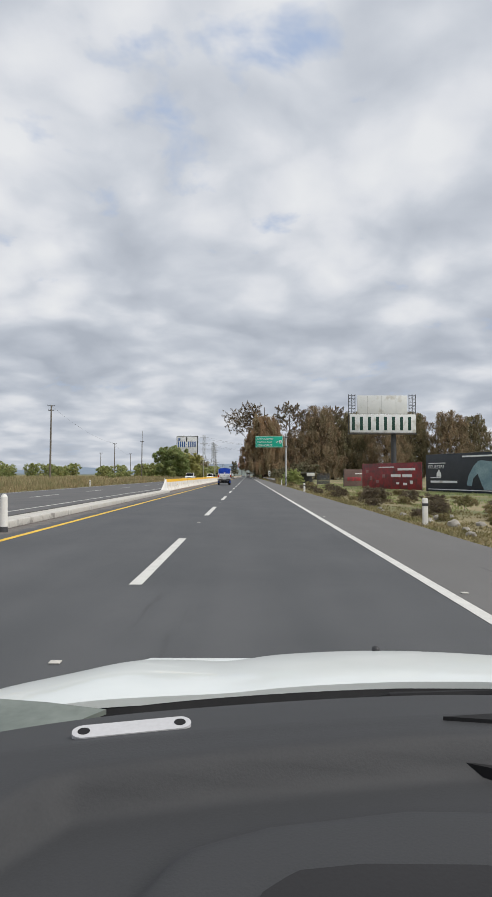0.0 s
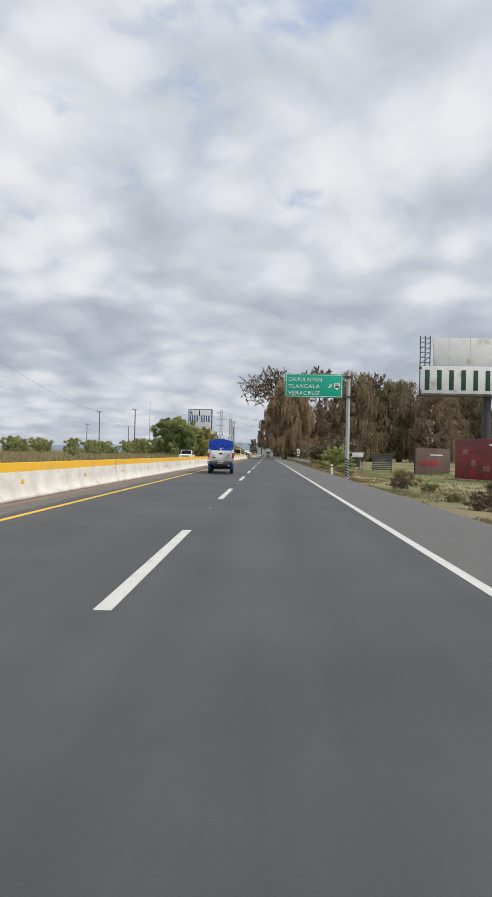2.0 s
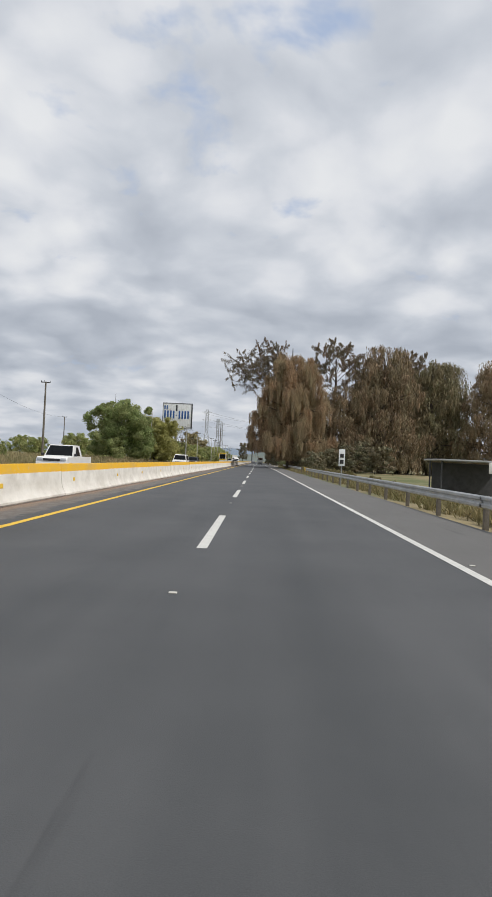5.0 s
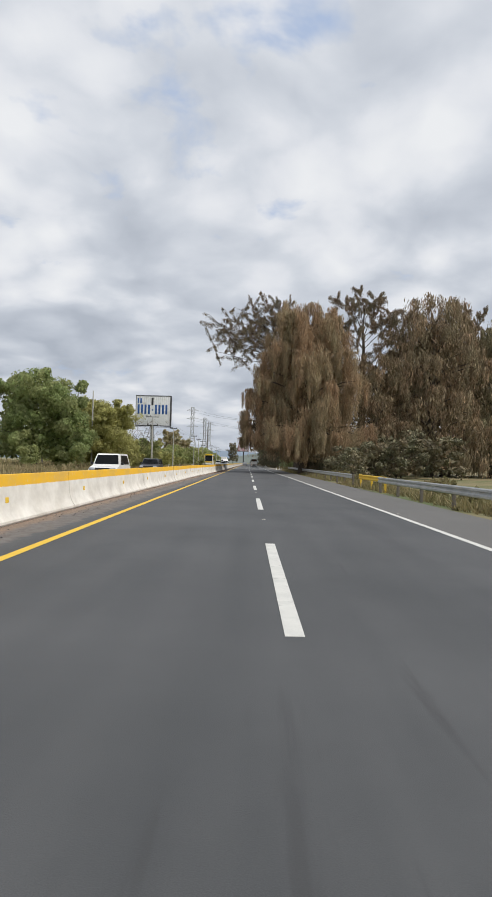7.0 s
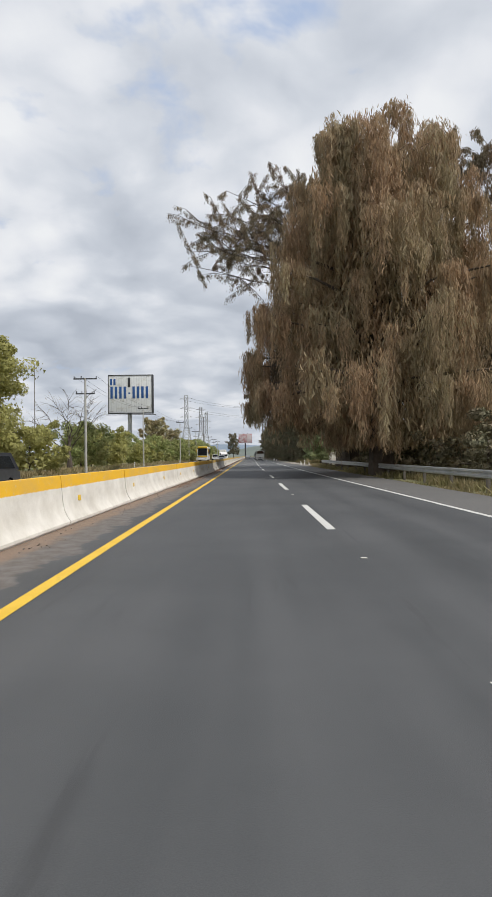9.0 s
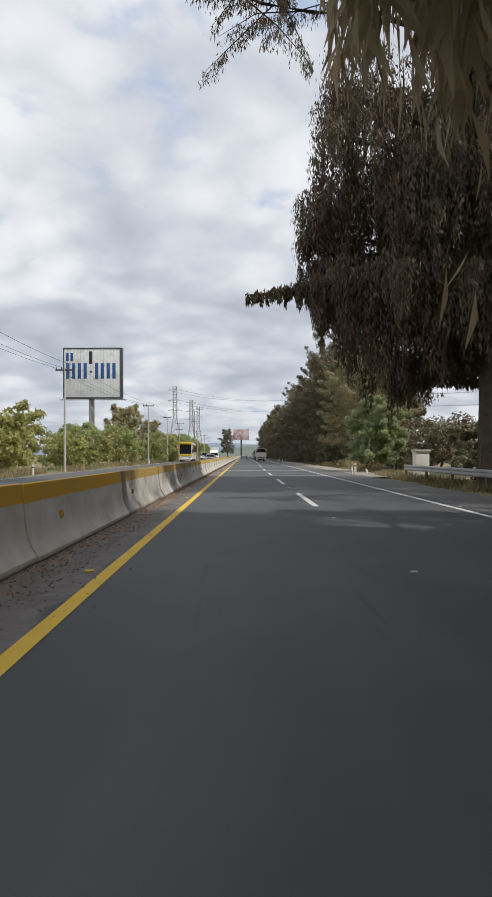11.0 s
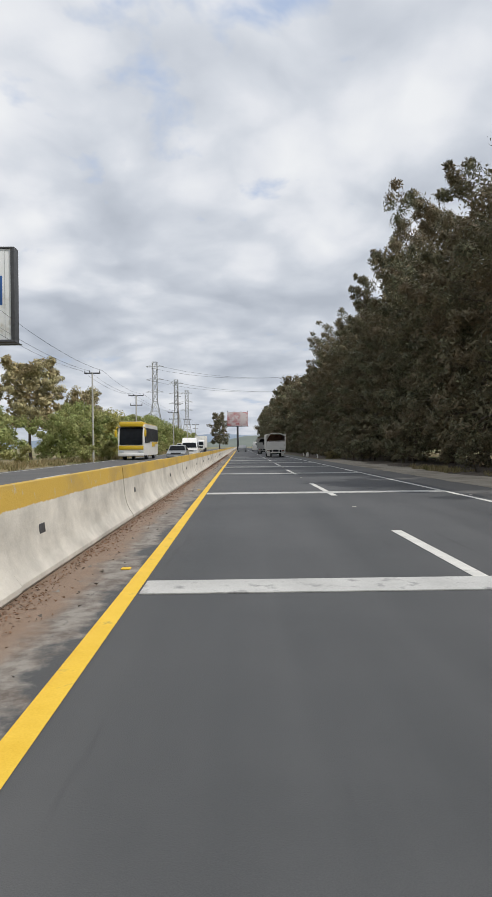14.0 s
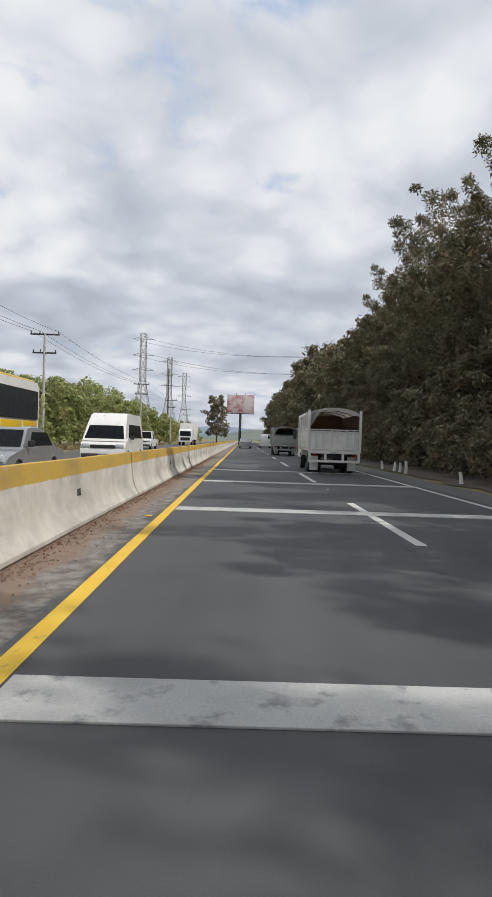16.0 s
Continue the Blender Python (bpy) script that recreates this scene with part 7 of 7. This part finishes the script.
def car(m, label, paint, W=0.87, L=4.3, H=1.45, kind="saloon", category="car"):
    """A car facing -y as seen by oncoming traffic; origin at its middle on the ground."""
    c = thing("car" if kind != "van" else "van", m, label, category)
    h = L / 2
    wf, wr, r = -h + 0.82, h - 0.85, 0.31

    def arc(yc):
        return [(yc - 0.37 * math.cos(math.pi * i / 8), 0.31 + 0.37 * math.sin(math.pi * i / 8)) for i in range(9)]
    if kind == "van":
        side = [(-h, 0.32)] + arc(wf) + arc(wr) + [(h, 0.35), (h, 1.2), (-h + 0.75, 1.2), (-h + 0.12, 0.98), (-h - 0.02, 0.7)]
        cab = [(-h + 0.22, 1.06), (-h + 0.78, 1.80), (-h + 1.25, H - 0.10), (-h + 1.75, H), (h - 0.3, H), (h - 0.06, H - 0.2), (h, 1.06)]
    elif kind == "pickup":
        side = [(-h, 0.4)] + arc(wf) + arc(wr) + [(h, 0.45), (h, 1.05), (-h + 0.2, 1.0), (-h, 0.8)]
        cab = [(-h + 1.2, 0.98), (-h + 1.8, H), (-h + 2.9, H), (-h + 3.1, 1.0)]
    else:
        side = [(-h, 0.28)] + arc(wf) + arc(wr) + [(h, 0.32), (h, 0.85), (h - 0.6, 0.95), (-h + 1.1, 0.92), (-h + 0.2, 0.74), (-h - 0.02, 0.6)]
        cab = [(-h + 1.05, 0.88), (-h + 1.75, H - 0.04), (-h + 2.1, H), (h - 1.5, H), (h - 0.55, 0.92)] if kind == "saloon" else [(-h + 1.05, 0.88), (-h + 1.6, H - 0.04), (-h + 2.0, H), (h - 0.4, H), (h - 0.03, 0.92)]
    bm = bmesh.new()
    profile(bm, side, -W, W)
    rounded(bm, 0.07, 3, 35)
    part("body", bm, paint, c, "", 50)
    zb = min(p[1] for p in cab)
    bm = bmesh.new()
    tapered(bm, cab, W - 0.02, W - 0.17, zb, H)
    rounded(bm, 0.07 if kind == "van" else 0.04, 3, 25)
    part("cabin", bm, paint, c, "", 50)
    # windscreen: lies on the sloping front of the cabin
    (ya, za), (yb, zb2) = cab[0], cab[1]
    bm = bmesh.new()
    d = Vector((0, yb - ya, zb2 - za)).normalized()
    nrm = Vector((0, -d.z, d.y))
    pts = []
    for t, half in ((0.14, W - 0.10), (0.92, W - 0.22)):
        q = Vector((0, ya, za)).lerp(Vector((0, yb, zb2)), t) + nrm * 0.012
        pts += [(half, q), (-half, q)] if t > 0.5 else [(-half, q), (half, q)]
    bm.faces.new([bm.verts.new((x, q.y, q.z)) for x, q in pts])
    bmesh.ops.solidify(bm, geom=bm.faces[:], thickness=0.01)
    part("windscreen", bm, M_GLASS, c, "dark windscreen")
    top = 1.82 if kind == "van" else H - 0.12
    for s in (-1, 1):
        bm = bmesh.new()
        y0, y1 = cab[0][0] + 0.55 + (0.3 if kind == "van" else 0), cab[-1][0] - 0.35
        pane(bm, [(y0, zb + 0.10), (y0 + 0.42, top), (y1 - 0.25, top), (y1, zb + 0.10)], W - 0.02 - 0.15 * 0.10 / (H - zb), W - 0.02 - 0.15 * (top - zb) / (H - zb), s, 0.012)
        part("side_window", bm, M_GLASS, c, "dark side window")
        bm = bmesh.new()
        z = 0.62 if kind not in ("van", "pickup") else 0.78
        box(bm, s * (W - 0.22) - 0.17, s * (W - 0.22) + 0.17, -h - 0.03, -h + 0.1, z, z + 0.16, 0.03)
        part("headlight", bm, M_LAMP_CLEAR, c, "clear headlight")
        bm = bmesh.new()
        box(bm, s * (W + 0.09) - 0.08, s * (W + 0.09) + 0.08, -h + 1.3, -h + 1.4, zb + 0.08, zb + 0.24, 0.03)
        part("door_mirror", bm, M_BLACK, c)
        wheel(c, s * (W - 0.01), wf, r, 0.2)
        wheel(c, s * (W - 0.01), wr, r, 0.2)
    bm = bmesh.new()
    z = 0.52 if kind not in ("van", "pickup") else 0.66
    box(bm, -W + 0.42, W - 0.42, -h - 0.035, -h + 0.05, z + 0.1, z + 0.24, 0.02)
    part("grille", bm, M_BLACK, c, "dark grille")
    bm = bmesh.new()
    box(bm, -W + 0.04, W - 0.04, -h - 0.07, -h + 0.06, 0.32, 0.52, 0.04)
    bp = part("front_bumper", bm, M_DARK_STEEL if kind in ("van", "pickup") else paint, c)
    bm = bmesh.new()
    box(bm, -0.17, 0.17, -h - 0.085, -h - 0.07, 0.38, 0.48, 0.005)
    part("number_plate", bm, M_PLATE, bp, "white number plate")
    return c


car(at(-8.15, 335.8, -0.012, 1), "white passenger van in the oncoming lane", M_CAR_WHITE, 0.95, 5.2, 2.32, "van", "van")
car(at(-8.3, 323.2, -0.012, 0), "silver saloon car in the oncoming lane", M_CAR_SILVER)
car(at(-9.7, 169.5, -0.012, 0), "white estate car in the oncoming lane", M_CAR_WHITE, 0.9, 4.6, 1.7, "estate")
car(at(-10.2, 190.0, -0.012, 0), "dark car following in the oncoming lane", M_CAR_DARK, 0.88, 4.4, 1.5, "estate")
car(at(-11.4, 126.0, -0.012, 0), "white pickup in the oncoming lane", M_CAR_WHITE, 0.92, 5.1, 1.75, "pickup", "pickup truck")
car(at(-1.8, 398, 0, 180), "pale car far ahead in the traffic", M_CAR_SILVER, 0.88, 4.4, 1.5, "estate")
car(at(1.7, 412, 0, 180), "white van far ahead in the traffic", M_CAR_WHITE, 0.95, 5.2, 2.3, "van", "van")
car(at(-12.6, 372, -0.012, 0), "white pickup far down the oncoming lane", M_CAR_WHITE, 0.95, 5.1, 1.9, "pickup", "pickup truck")


def coach(m):
    b = thing("coach", m, "yellow and white intercity coach in the oncoming lane", "bus")
    W, L, H = 1.22, 9.4, 3.45
    bm = bmesh.new()
    side = [(0.0, 0.42), (0.0, 1.4), (0.12, 2.5), (0.4, 3.2), (0.8, 3.42), (L - 0.2, 3.42), (L, 3.2), (L, 0.45), (8.2, 0.4)]
    profile(bm, side, -W, W)
    rounded(bm, 0.1, 3, 25)
    part("body", bm, M_CAR_WHITE, b, "white coach body")
    bm = bmesh.new()
    box(bm, -W + 0.04, W - 0.04, 0.5, L - 0.5, 3.36, 3.52, 0.06)
    box(bm, -W + 0.1, W - 0.1, -0.02, 2.4, 3.12, 3.62, 0.16)
    part("roof_band", bm, M_CAR_YELLOW, b, "yellow roof")
    bm = bmesh.new()
    box(bm, -W + 0.05, W - 0.05, -0.06, 0.12, 0.98, 1.36, 0.05)
    part("front_band", bm, M_CAR_YELLOW, b, "yellow front band")
    bm = bmesh.new()
    sec = [(-0.035, 1.42), (0.03, 2.0), (0.09, 2.5), (0.31, 3.08)]
    rows = [[bm.verts.new((x, y, z)) for x in (-W + 0.14, 0, W - 0.14)] for y, z in sec]
    for a, c in zip(rows, rows[1:]):
        for i in range(2):
            bm.faces.new((a[i], a[i + 1], c[i + 1], c[i]))
    bmesh.ops.solidify(bm, geom=bm.faces[:], thickness=-0.02)
    part("windscreen", bm, M_GLASS, b, "tall dark windscreen")
    for s in (-1, 1):
        bm = bmesh.new()
        profile(bm, [(0.45, 1.62), (2.2, 1.62), (3.0, 1.80), (L - 0.25, 1.80), (L - 0.25, 3.04), (0.6, 3.04)], s * W - 0.03, s * W + 0.05)
        part("window_band", bm, M_TYRE, b, "black band behind the side windows")
        for i in range(6):
            bm = bmesh.new()
            y0 = 0.62 + i * 1.42
            box(bm, s * W - 0.012, s * W + 0.062, y0, y0 + 1.405, 1.84 if i > 1 else 1.66, 3.0)
            part("side_window", bm, M_TINT, b, "dark side window", 0)
        for y0, y1, z0, z1 in ((5.2, 7.4, 1.25, 1.72), (7.5, 9.2, 1.5, 1.74)):
            bm = bmesh.new()
            box(bm, s * W - 0.01, s * W + 0.01, y0, y1, z0, z1, 0.005)
            part("side_flash", bm, M_CAR_YELLOW, b, "yellow flash")
        bm = bmesh.new()
        box(bm, s * 0.9 - 0.22, s * 0.9 + 0.22, -0.05, 0.1, 0.72, 0.92, 0.05)
        part("headlight", bm, M_LAMP_CLEAR, b, "clear headlight")
        bm = bmesh.new()
        bent(bm, [(s * (W - 0.1), 0.3, 3.1), (s * (W + 0.12), -0.15, 3.05), (s * (W + 0.16), -0.25, 2.75)], [0.04] * 3, 6)
        box(bm, s * (W + 0.16) - 0.1, s * (W + 0.16) + 0.1, -0.32, -0.2, 2.2, 2.8, 0.03)
        part("door_mirror", bm, M_CAR_YELLOW, b, "yellow hanging mirror")
        wheel(b, s * (W - 0.02), 2.4, 0.5, 0.3)
        wheel(b, s * (W - 0.02), 7.2, 0.5, 0.3)
    bm = bmesh.new()
    box(bm, -W + 0.03, W - 0.03, -0.1, 0.12, 0.36, 0.62, 0.06)
    part("front_bumper", bm, M_CAR_WHITE, b)
    return b


coach(at(-13.4, 326.6, -0.012, 0, 1.08))


def semi(m):
    t = thing("lorry", m, "white box lorry far down the oncoming lane", "lorry")
    bm = bmesh.new()
    tapered(bm, [(-0.1, 0.6), (-0.1, 1.5), (0.2, 2.6), (0.9, 2.9), (2.0, 2.9), (2.0, 0.6)], 1.15, 1.05, 1.5, 2.9)
    rounded(bm, 0.08, 2, 30)
    part("cab", bm, M_CAR_WHITE, t)
    bm = bmesh.new()
    v = [bm.verts.new(p) for p in ((-0.95, -0.1, 1.6), (0.95, -0.1, 1.6), (0.9, 0.13, 2.45), (-0.9, 0.13, 2.45))]
    bm.faces.new(v)
    bmesh.ops.solidify(bm, geom=bm.faces[:], thickness=0.03)
    part("windscreen", bm, M_GLASS, t)
    bm = bmesh.new()
    box(bm, -0.8, 0.8, -0.14, -0.08, 0.9, 1.4, 0.02)
    part("grille", bm, M_BLACK, t)
    bm = bmesh.new()
    box(bm, -1.25, 1.25, 2.3, 11.0, 1.0, 3.9, 0.05)
    part("box_body", bm, M_WHITE, t)
    for s in (-1, 1):
        for y in (0.9, 6.9, 8.2):
            wheel(t, s * 1.18, y, 0.5, 0.3)
    bm = bmesh.new()
    box(bm, -0.5, 0.5, 0.3, 10.8, 0.6, 1.0, 0.03)
    part("chassis", bm, M_BLACK, t)
    return t


semi(at(-12.0, 410, -0.012, 0))


# ---------- the car that the drive starts from ----------
M_DASH = surf("dashboard_plastic", (0.030, 0.031, 0.033), (0.042, 0.043, 0.046), 1.4, 420, 0.72, 0.25, 0.0012)
M_COVER = surf("dark_cover_plastic", (0.012, 0.012, 0.013), (0.018, 0.018, 0.020), 2, 300, 0.85, 0.2, 0.001)
# White strip greyed: the missing roof's shade is put into its colour.
M_STRIP = surf("cabin_shade_white_plastic", (0.44, 0.44, 0.45), (0.54, 0.54, 0.55), 6, 200, 0.6, 0.1, 0.001)
M_HOOD = surf("pearl_white_paint", (0.66, 0.70, 0.68), (0.78, 0.81, 0.79), 0.9, 8, 0.35, 0.0, coat=0.4)
# White wing paint darkened to grey-green: the corner's shade is in the colour.
M_CORNER_SHADE = surf("corner_painted_shade", (0.085, 0.105, 0.09), (0.19, 0.215, 0.19), 9, 40, 0.5, 0.05, 0.002)
M_TRIM = surf("black_trim", (0.004, 0.004, 0.005), (0.010, 0.010, 0.011), 6, 90, 0.9, 0.2, 0.002)


def along(x, pts):
    """A soft line through (x, y) points."""
    for (a, p), (b, q) in zip(pts, pts[1:]):
        if x <= b or (b, q) == pts[-1]:
            t = min(1.0, max(0.0, (x - a) / (b - a)))
            return p + (q - p) * t
    return pts[-1][1]


def sheet(bm, xs, ys, height, thick, way=None):
    """A curved panel over a grid, with a thickness; way(x, v) bends the rows."""
    way = way or (lambda x, v: v)
    top = [[bm.verts.new((x, way(x, y), height(x, y))) for x in xs] for y in ys]
    low = [[bm.verts.new((x, way(x, y), height(x, y) - thick)) for x in xs] for y in ys]
    for a, b in zip(top, top[1:]):
        for i in range(len(xs) - 1):
            bm.faces.new((a[i], a[i + 1], b[i + 1], b[i]))
    for a, b in zip(low, low[1:]):
        for i in range(len(xs) - 1):
            bm.faces.new((a[i + 1], a[i], b[i], b[i + 1]))
    n, m = len(xs), len(ys)
    rim = [(0, i) for i in range(n)] + [(j, n - 1) for j in range(1, m)] + [(m - 1, i) for i in range(n - 2, -1, -1)] + [(j, 0) for j in range(m - 2, 0, -1)]
    for (j, i), (l, k) in zip(rim, rim[1:] + rim[:1]):
        bm.faces.new((top[j][i], low[j][i], low[l][k], top[l][k]))
    return bm


def own_car(m):
    c = thing("hatchback_car", m, "white car seen over its grey dashboard and hood", "car")

    def edge(x):
        return 0.965 + 0.03 * math.cos(x * 1.6) - 0.22 * max(0, abs(x) - 0.05) ** 1.5

    def hood_z(x, v):
        s = 0.95 * v
        ax = abs(x)
        roll = 0.22 * max(0, ax - 0.50) ** 2 + 1.2 * max(0, ax - 0.78) ** 2
        crease = 0.012 * math.exp(-((ax - 0.58) / 0.09) ** 2) - 0.010 * math.exp(-((ax - 0.36) / 0.07) ** 2) + 0.006 * math.exp(-(x / 0.25) ** 2)
        return 0.950 - 0.085 * s - 0.22 * s * s - roll + crease * min(1, 0.3 + s)

    bm = bmesh.new()
    xs = [-0.86 + 1.72 * i / 60 for i in range(61)]
    vs = [i / 24 for i in range(25)]
    sheet(bm, xs, vs, hood_z, 0.012, lambda x, v: edge(x) + 0.95 * v)
    hood = part("hood", bm, M_HOOD, c, "pearly white hood", 60)
    for x in (-0.02,):
        bm = bmesh.new()
        bmesh.ops.create_uvsphere(bm, u_segments=14, v_segments=8, radius=0.011, matrix=Matrix.Translation((x, 1.44, hood_z(x, 0.47) + 0.004)) @ Matrix.Diagonal((0.9, 1.2, 0.8, 1)))
        part("washer_jet", bm, M_BLACK, hood, "small black washer jet")
    # cowl between hood and dashboard
    bm = bmesh.new()

    def far(x):
        return edge(x) - 0.165

    sheet(bm, [-0.80 + 1.60 * i / 30 for i in range(31)], [i / 8 for i in range(9)], lambda x, v: 0.885 + 0.061 * v ** 4 - 0.10 * max(0, abs(x) - 0.35) ** 2, 0.02, lambda x, v: far(x) - 0.03 + 0.20 * v)
    part("cowl", bm, M_TRIM, c, "black plastic cowl")
    bm = bmesh.new()
    bent(bm, [(-0.34, 0.845, 0.952), (-0.12, 0.885, 0.964), (0.2, 0.90, 0.970), (0.62, 0.86, 0.965)], [0.006, 0.009, 0.009, 0.007], 10)
    bent(bm, [(-0.5, 0.835, 0.945), (-0.1, 0.915, 0.960), (0.4, 0.915, 0.966)], [0.004, 0.005, 0.004], 8)
    part("wiper", bm, M_TRIM, c, "black wiper arm and blade")
    def cover_top(x):
        return along(x, [(-0.335, 0.345), (-0.318, 0.385), (-0.295, 0.404), (-0.25, 0.411), (-0.17, 0.411), (-0.13, 0.40), (-0.085, 0.36)])

    # added plate, its shade painted in rather than cast
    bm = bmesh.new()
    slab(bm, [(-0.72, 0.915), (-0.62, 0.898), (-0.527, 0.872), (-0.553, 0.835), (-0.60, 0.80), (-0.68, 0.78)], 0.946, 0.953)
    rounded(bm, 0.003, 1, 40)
    part("wing_corner", bm, M_CORNER_SHADE, c, "wing corner with its shade put into a grey-green colour")

    # dashboard
    def dash_z(x, y):
        s = far(x) + 0.02 - y
        base = 0.985 + 0.05 * min(1, s / 0.2) - 0.25 * max(0, s - 0.35) ** 2
        e1 = along(x, [(-0.60, 0.36), (-0.53, 0.44), (-0.48, 0.515), (-0.345, 0.55), (-0.14, 0.588), (0.1, 0.60)])
        e2 = along(x, [(-0.46, 0.30), (-0.41, 0.378), (-0.375, 0.448), (-0.31, 0.478), (-0.2, 0.50), (0.1, 0.495)])
        lip = -0.034 / (1 + math.exp(-(e1 - y) * 260))
        bowl = 0.026 / (1 + math.exp(-(e2 - y) * 110))
        return base + lip + bowl - 0.22 * max(0, abs(x) - 0.45) ** 2
    bm = bmesh.new()
    sheet(bm, [-0.78 + 1.56 * i / 110 for i in range(111)], [i / 90 for i in range(91)], lambda x, v: dash_z(x, 0.06 + (far(x) - 0.06) * v), 0.03, lambda x, v: 0.06 + (far(x) - 0.06) * v)
    dash = part("dashboard", bm, M_DASH, c, "dark grey grained plastic dashboard", 60)
    bm = bmesh.new()
    slab(bm, [(-0.125, 0.632), (-0.06, 0.642), (0.30, 0.636), (0.30, 0.616), (-0.05, 0.620)], dash_z(-0.05, 0.635) - 0.004, dash_z(-0.05, 0.635) + 0.004)
    part("defroster_slot", bm, M_TRIM, dash, "black defroster slot")
    bm = bmesh.new()
    slab(bm, [(-0.125, 0.590), (-0.07, 0.575), (0.04, 0.535), (0.04, 0.515), (-0.06, 0.557)], dash_z(0.03, 0.53) - 0.004, dash_z(-0.08, 0.575) + 0.012)
    part("air_vent", bm, M_TRIM, dash, "black vent opening")
    bm = bmesh.new()
    sheet(bm, [-0.335 + 0.25 * i / 30 for i in range(31)], [i / 8 for i in range(9)], lambda x, v: dash_z(x, 0.30 + (cover_top(x) - 0.30) * v) + 0.004, 0.006, lambda x, v: 0.30 + (cover_top(x) - 0.30) * v)
    part("instrument_cover", bm, M_COVER, dash, "darker instrument cover")
    # front body, wings, wheels
    bm = bmesh.new()
    prof = [(-1.0, 0.28), (0.95, 0.28)] + [(1.30 - 0.36 * math.cos(math.pi * i / 8), 0.31 + 0.36 * math.sin(math.pi * i / 8)) for i in range(9)] + [(1.75, 0.28), (2.05, 0.32), (2.08, 0.5), (1.9, 0.58), (1.5, 0.68), (0.9, 0.78), (-1.0, 0.80)]
    for s in (-1, 1):
        profile(bm, prof, s * 0.70, s * 0.84)
    part("side_panel", bm, M_HOOD, c, "white wing and door panel")
    bm = bmesh.new()
    box(bm, -0.72, 0.72, 1.78, 2.10, 0.26, 0.68, 0.08)
    part("front_bumper", bm, M_HOOD, c)
    bm = bmesh.new()
    box(bm, -0.70, 0.70, -1.0, 1.8, 0.24, 0.34, 0.03)
    box(bm, -0.70, 0.70, 0.66, 0.72, 0.3, 0.93, 0.01)
    part("floor_pan", bm, M_BLACK, c)
    for s in (-1, 1):
        wheel(c, s * 0.835, 1.30, 0.31, 0.19)
        wheel(c, s * 0.835, -0.72, 0.31, 0.19)
    return dash_z


DASH_M = at(1.31 + 0.33, -7.08, 0, 0.2)
dash_z = own_car(DASH_M)


def bracket():
    b = thing("phone_bracket", DASH_M @ Matrix.Translation((-0.443, 0.620, dash_z(-0.443, 0.620) + 0.001)) @ Matrix.Rotation(radians(14), 4, "Z") @ Matrix.Rotation(radians(7), 4, "X") @ Matrix.Scale(0.92, 4), "white plastic strip with two holes on the dashboard", "bracket")
    bm = bmesh.new()
    n = 12
    pts = [(0.052 + 0.0125 * math.sin(math.pi * i / n), -0.0125 * math.cos(math.pi * i / n)) for i in range(n + 1)] + [(-0.052 - 0.0125 * math.sin(math.pi * i / n), 0.0125 * math.cos(math.pi * i / n)) for i in range(n + 1)]
    slab(bm, pts, 0.0, 0.005)
    rounded(bm, 0.0015, 2, 40)
    part("strip", bm, M_STRIP, b)
    for x in (-0.052, 0.052):
        bm = bmesh.new()
        tube(bm, (x, 0, 0.004), (x, 0, 0.0056), 0.0065, 0.0065, 16)
        part("hole", bm, M_TRIM, b, "dark screw hole")


bracket()
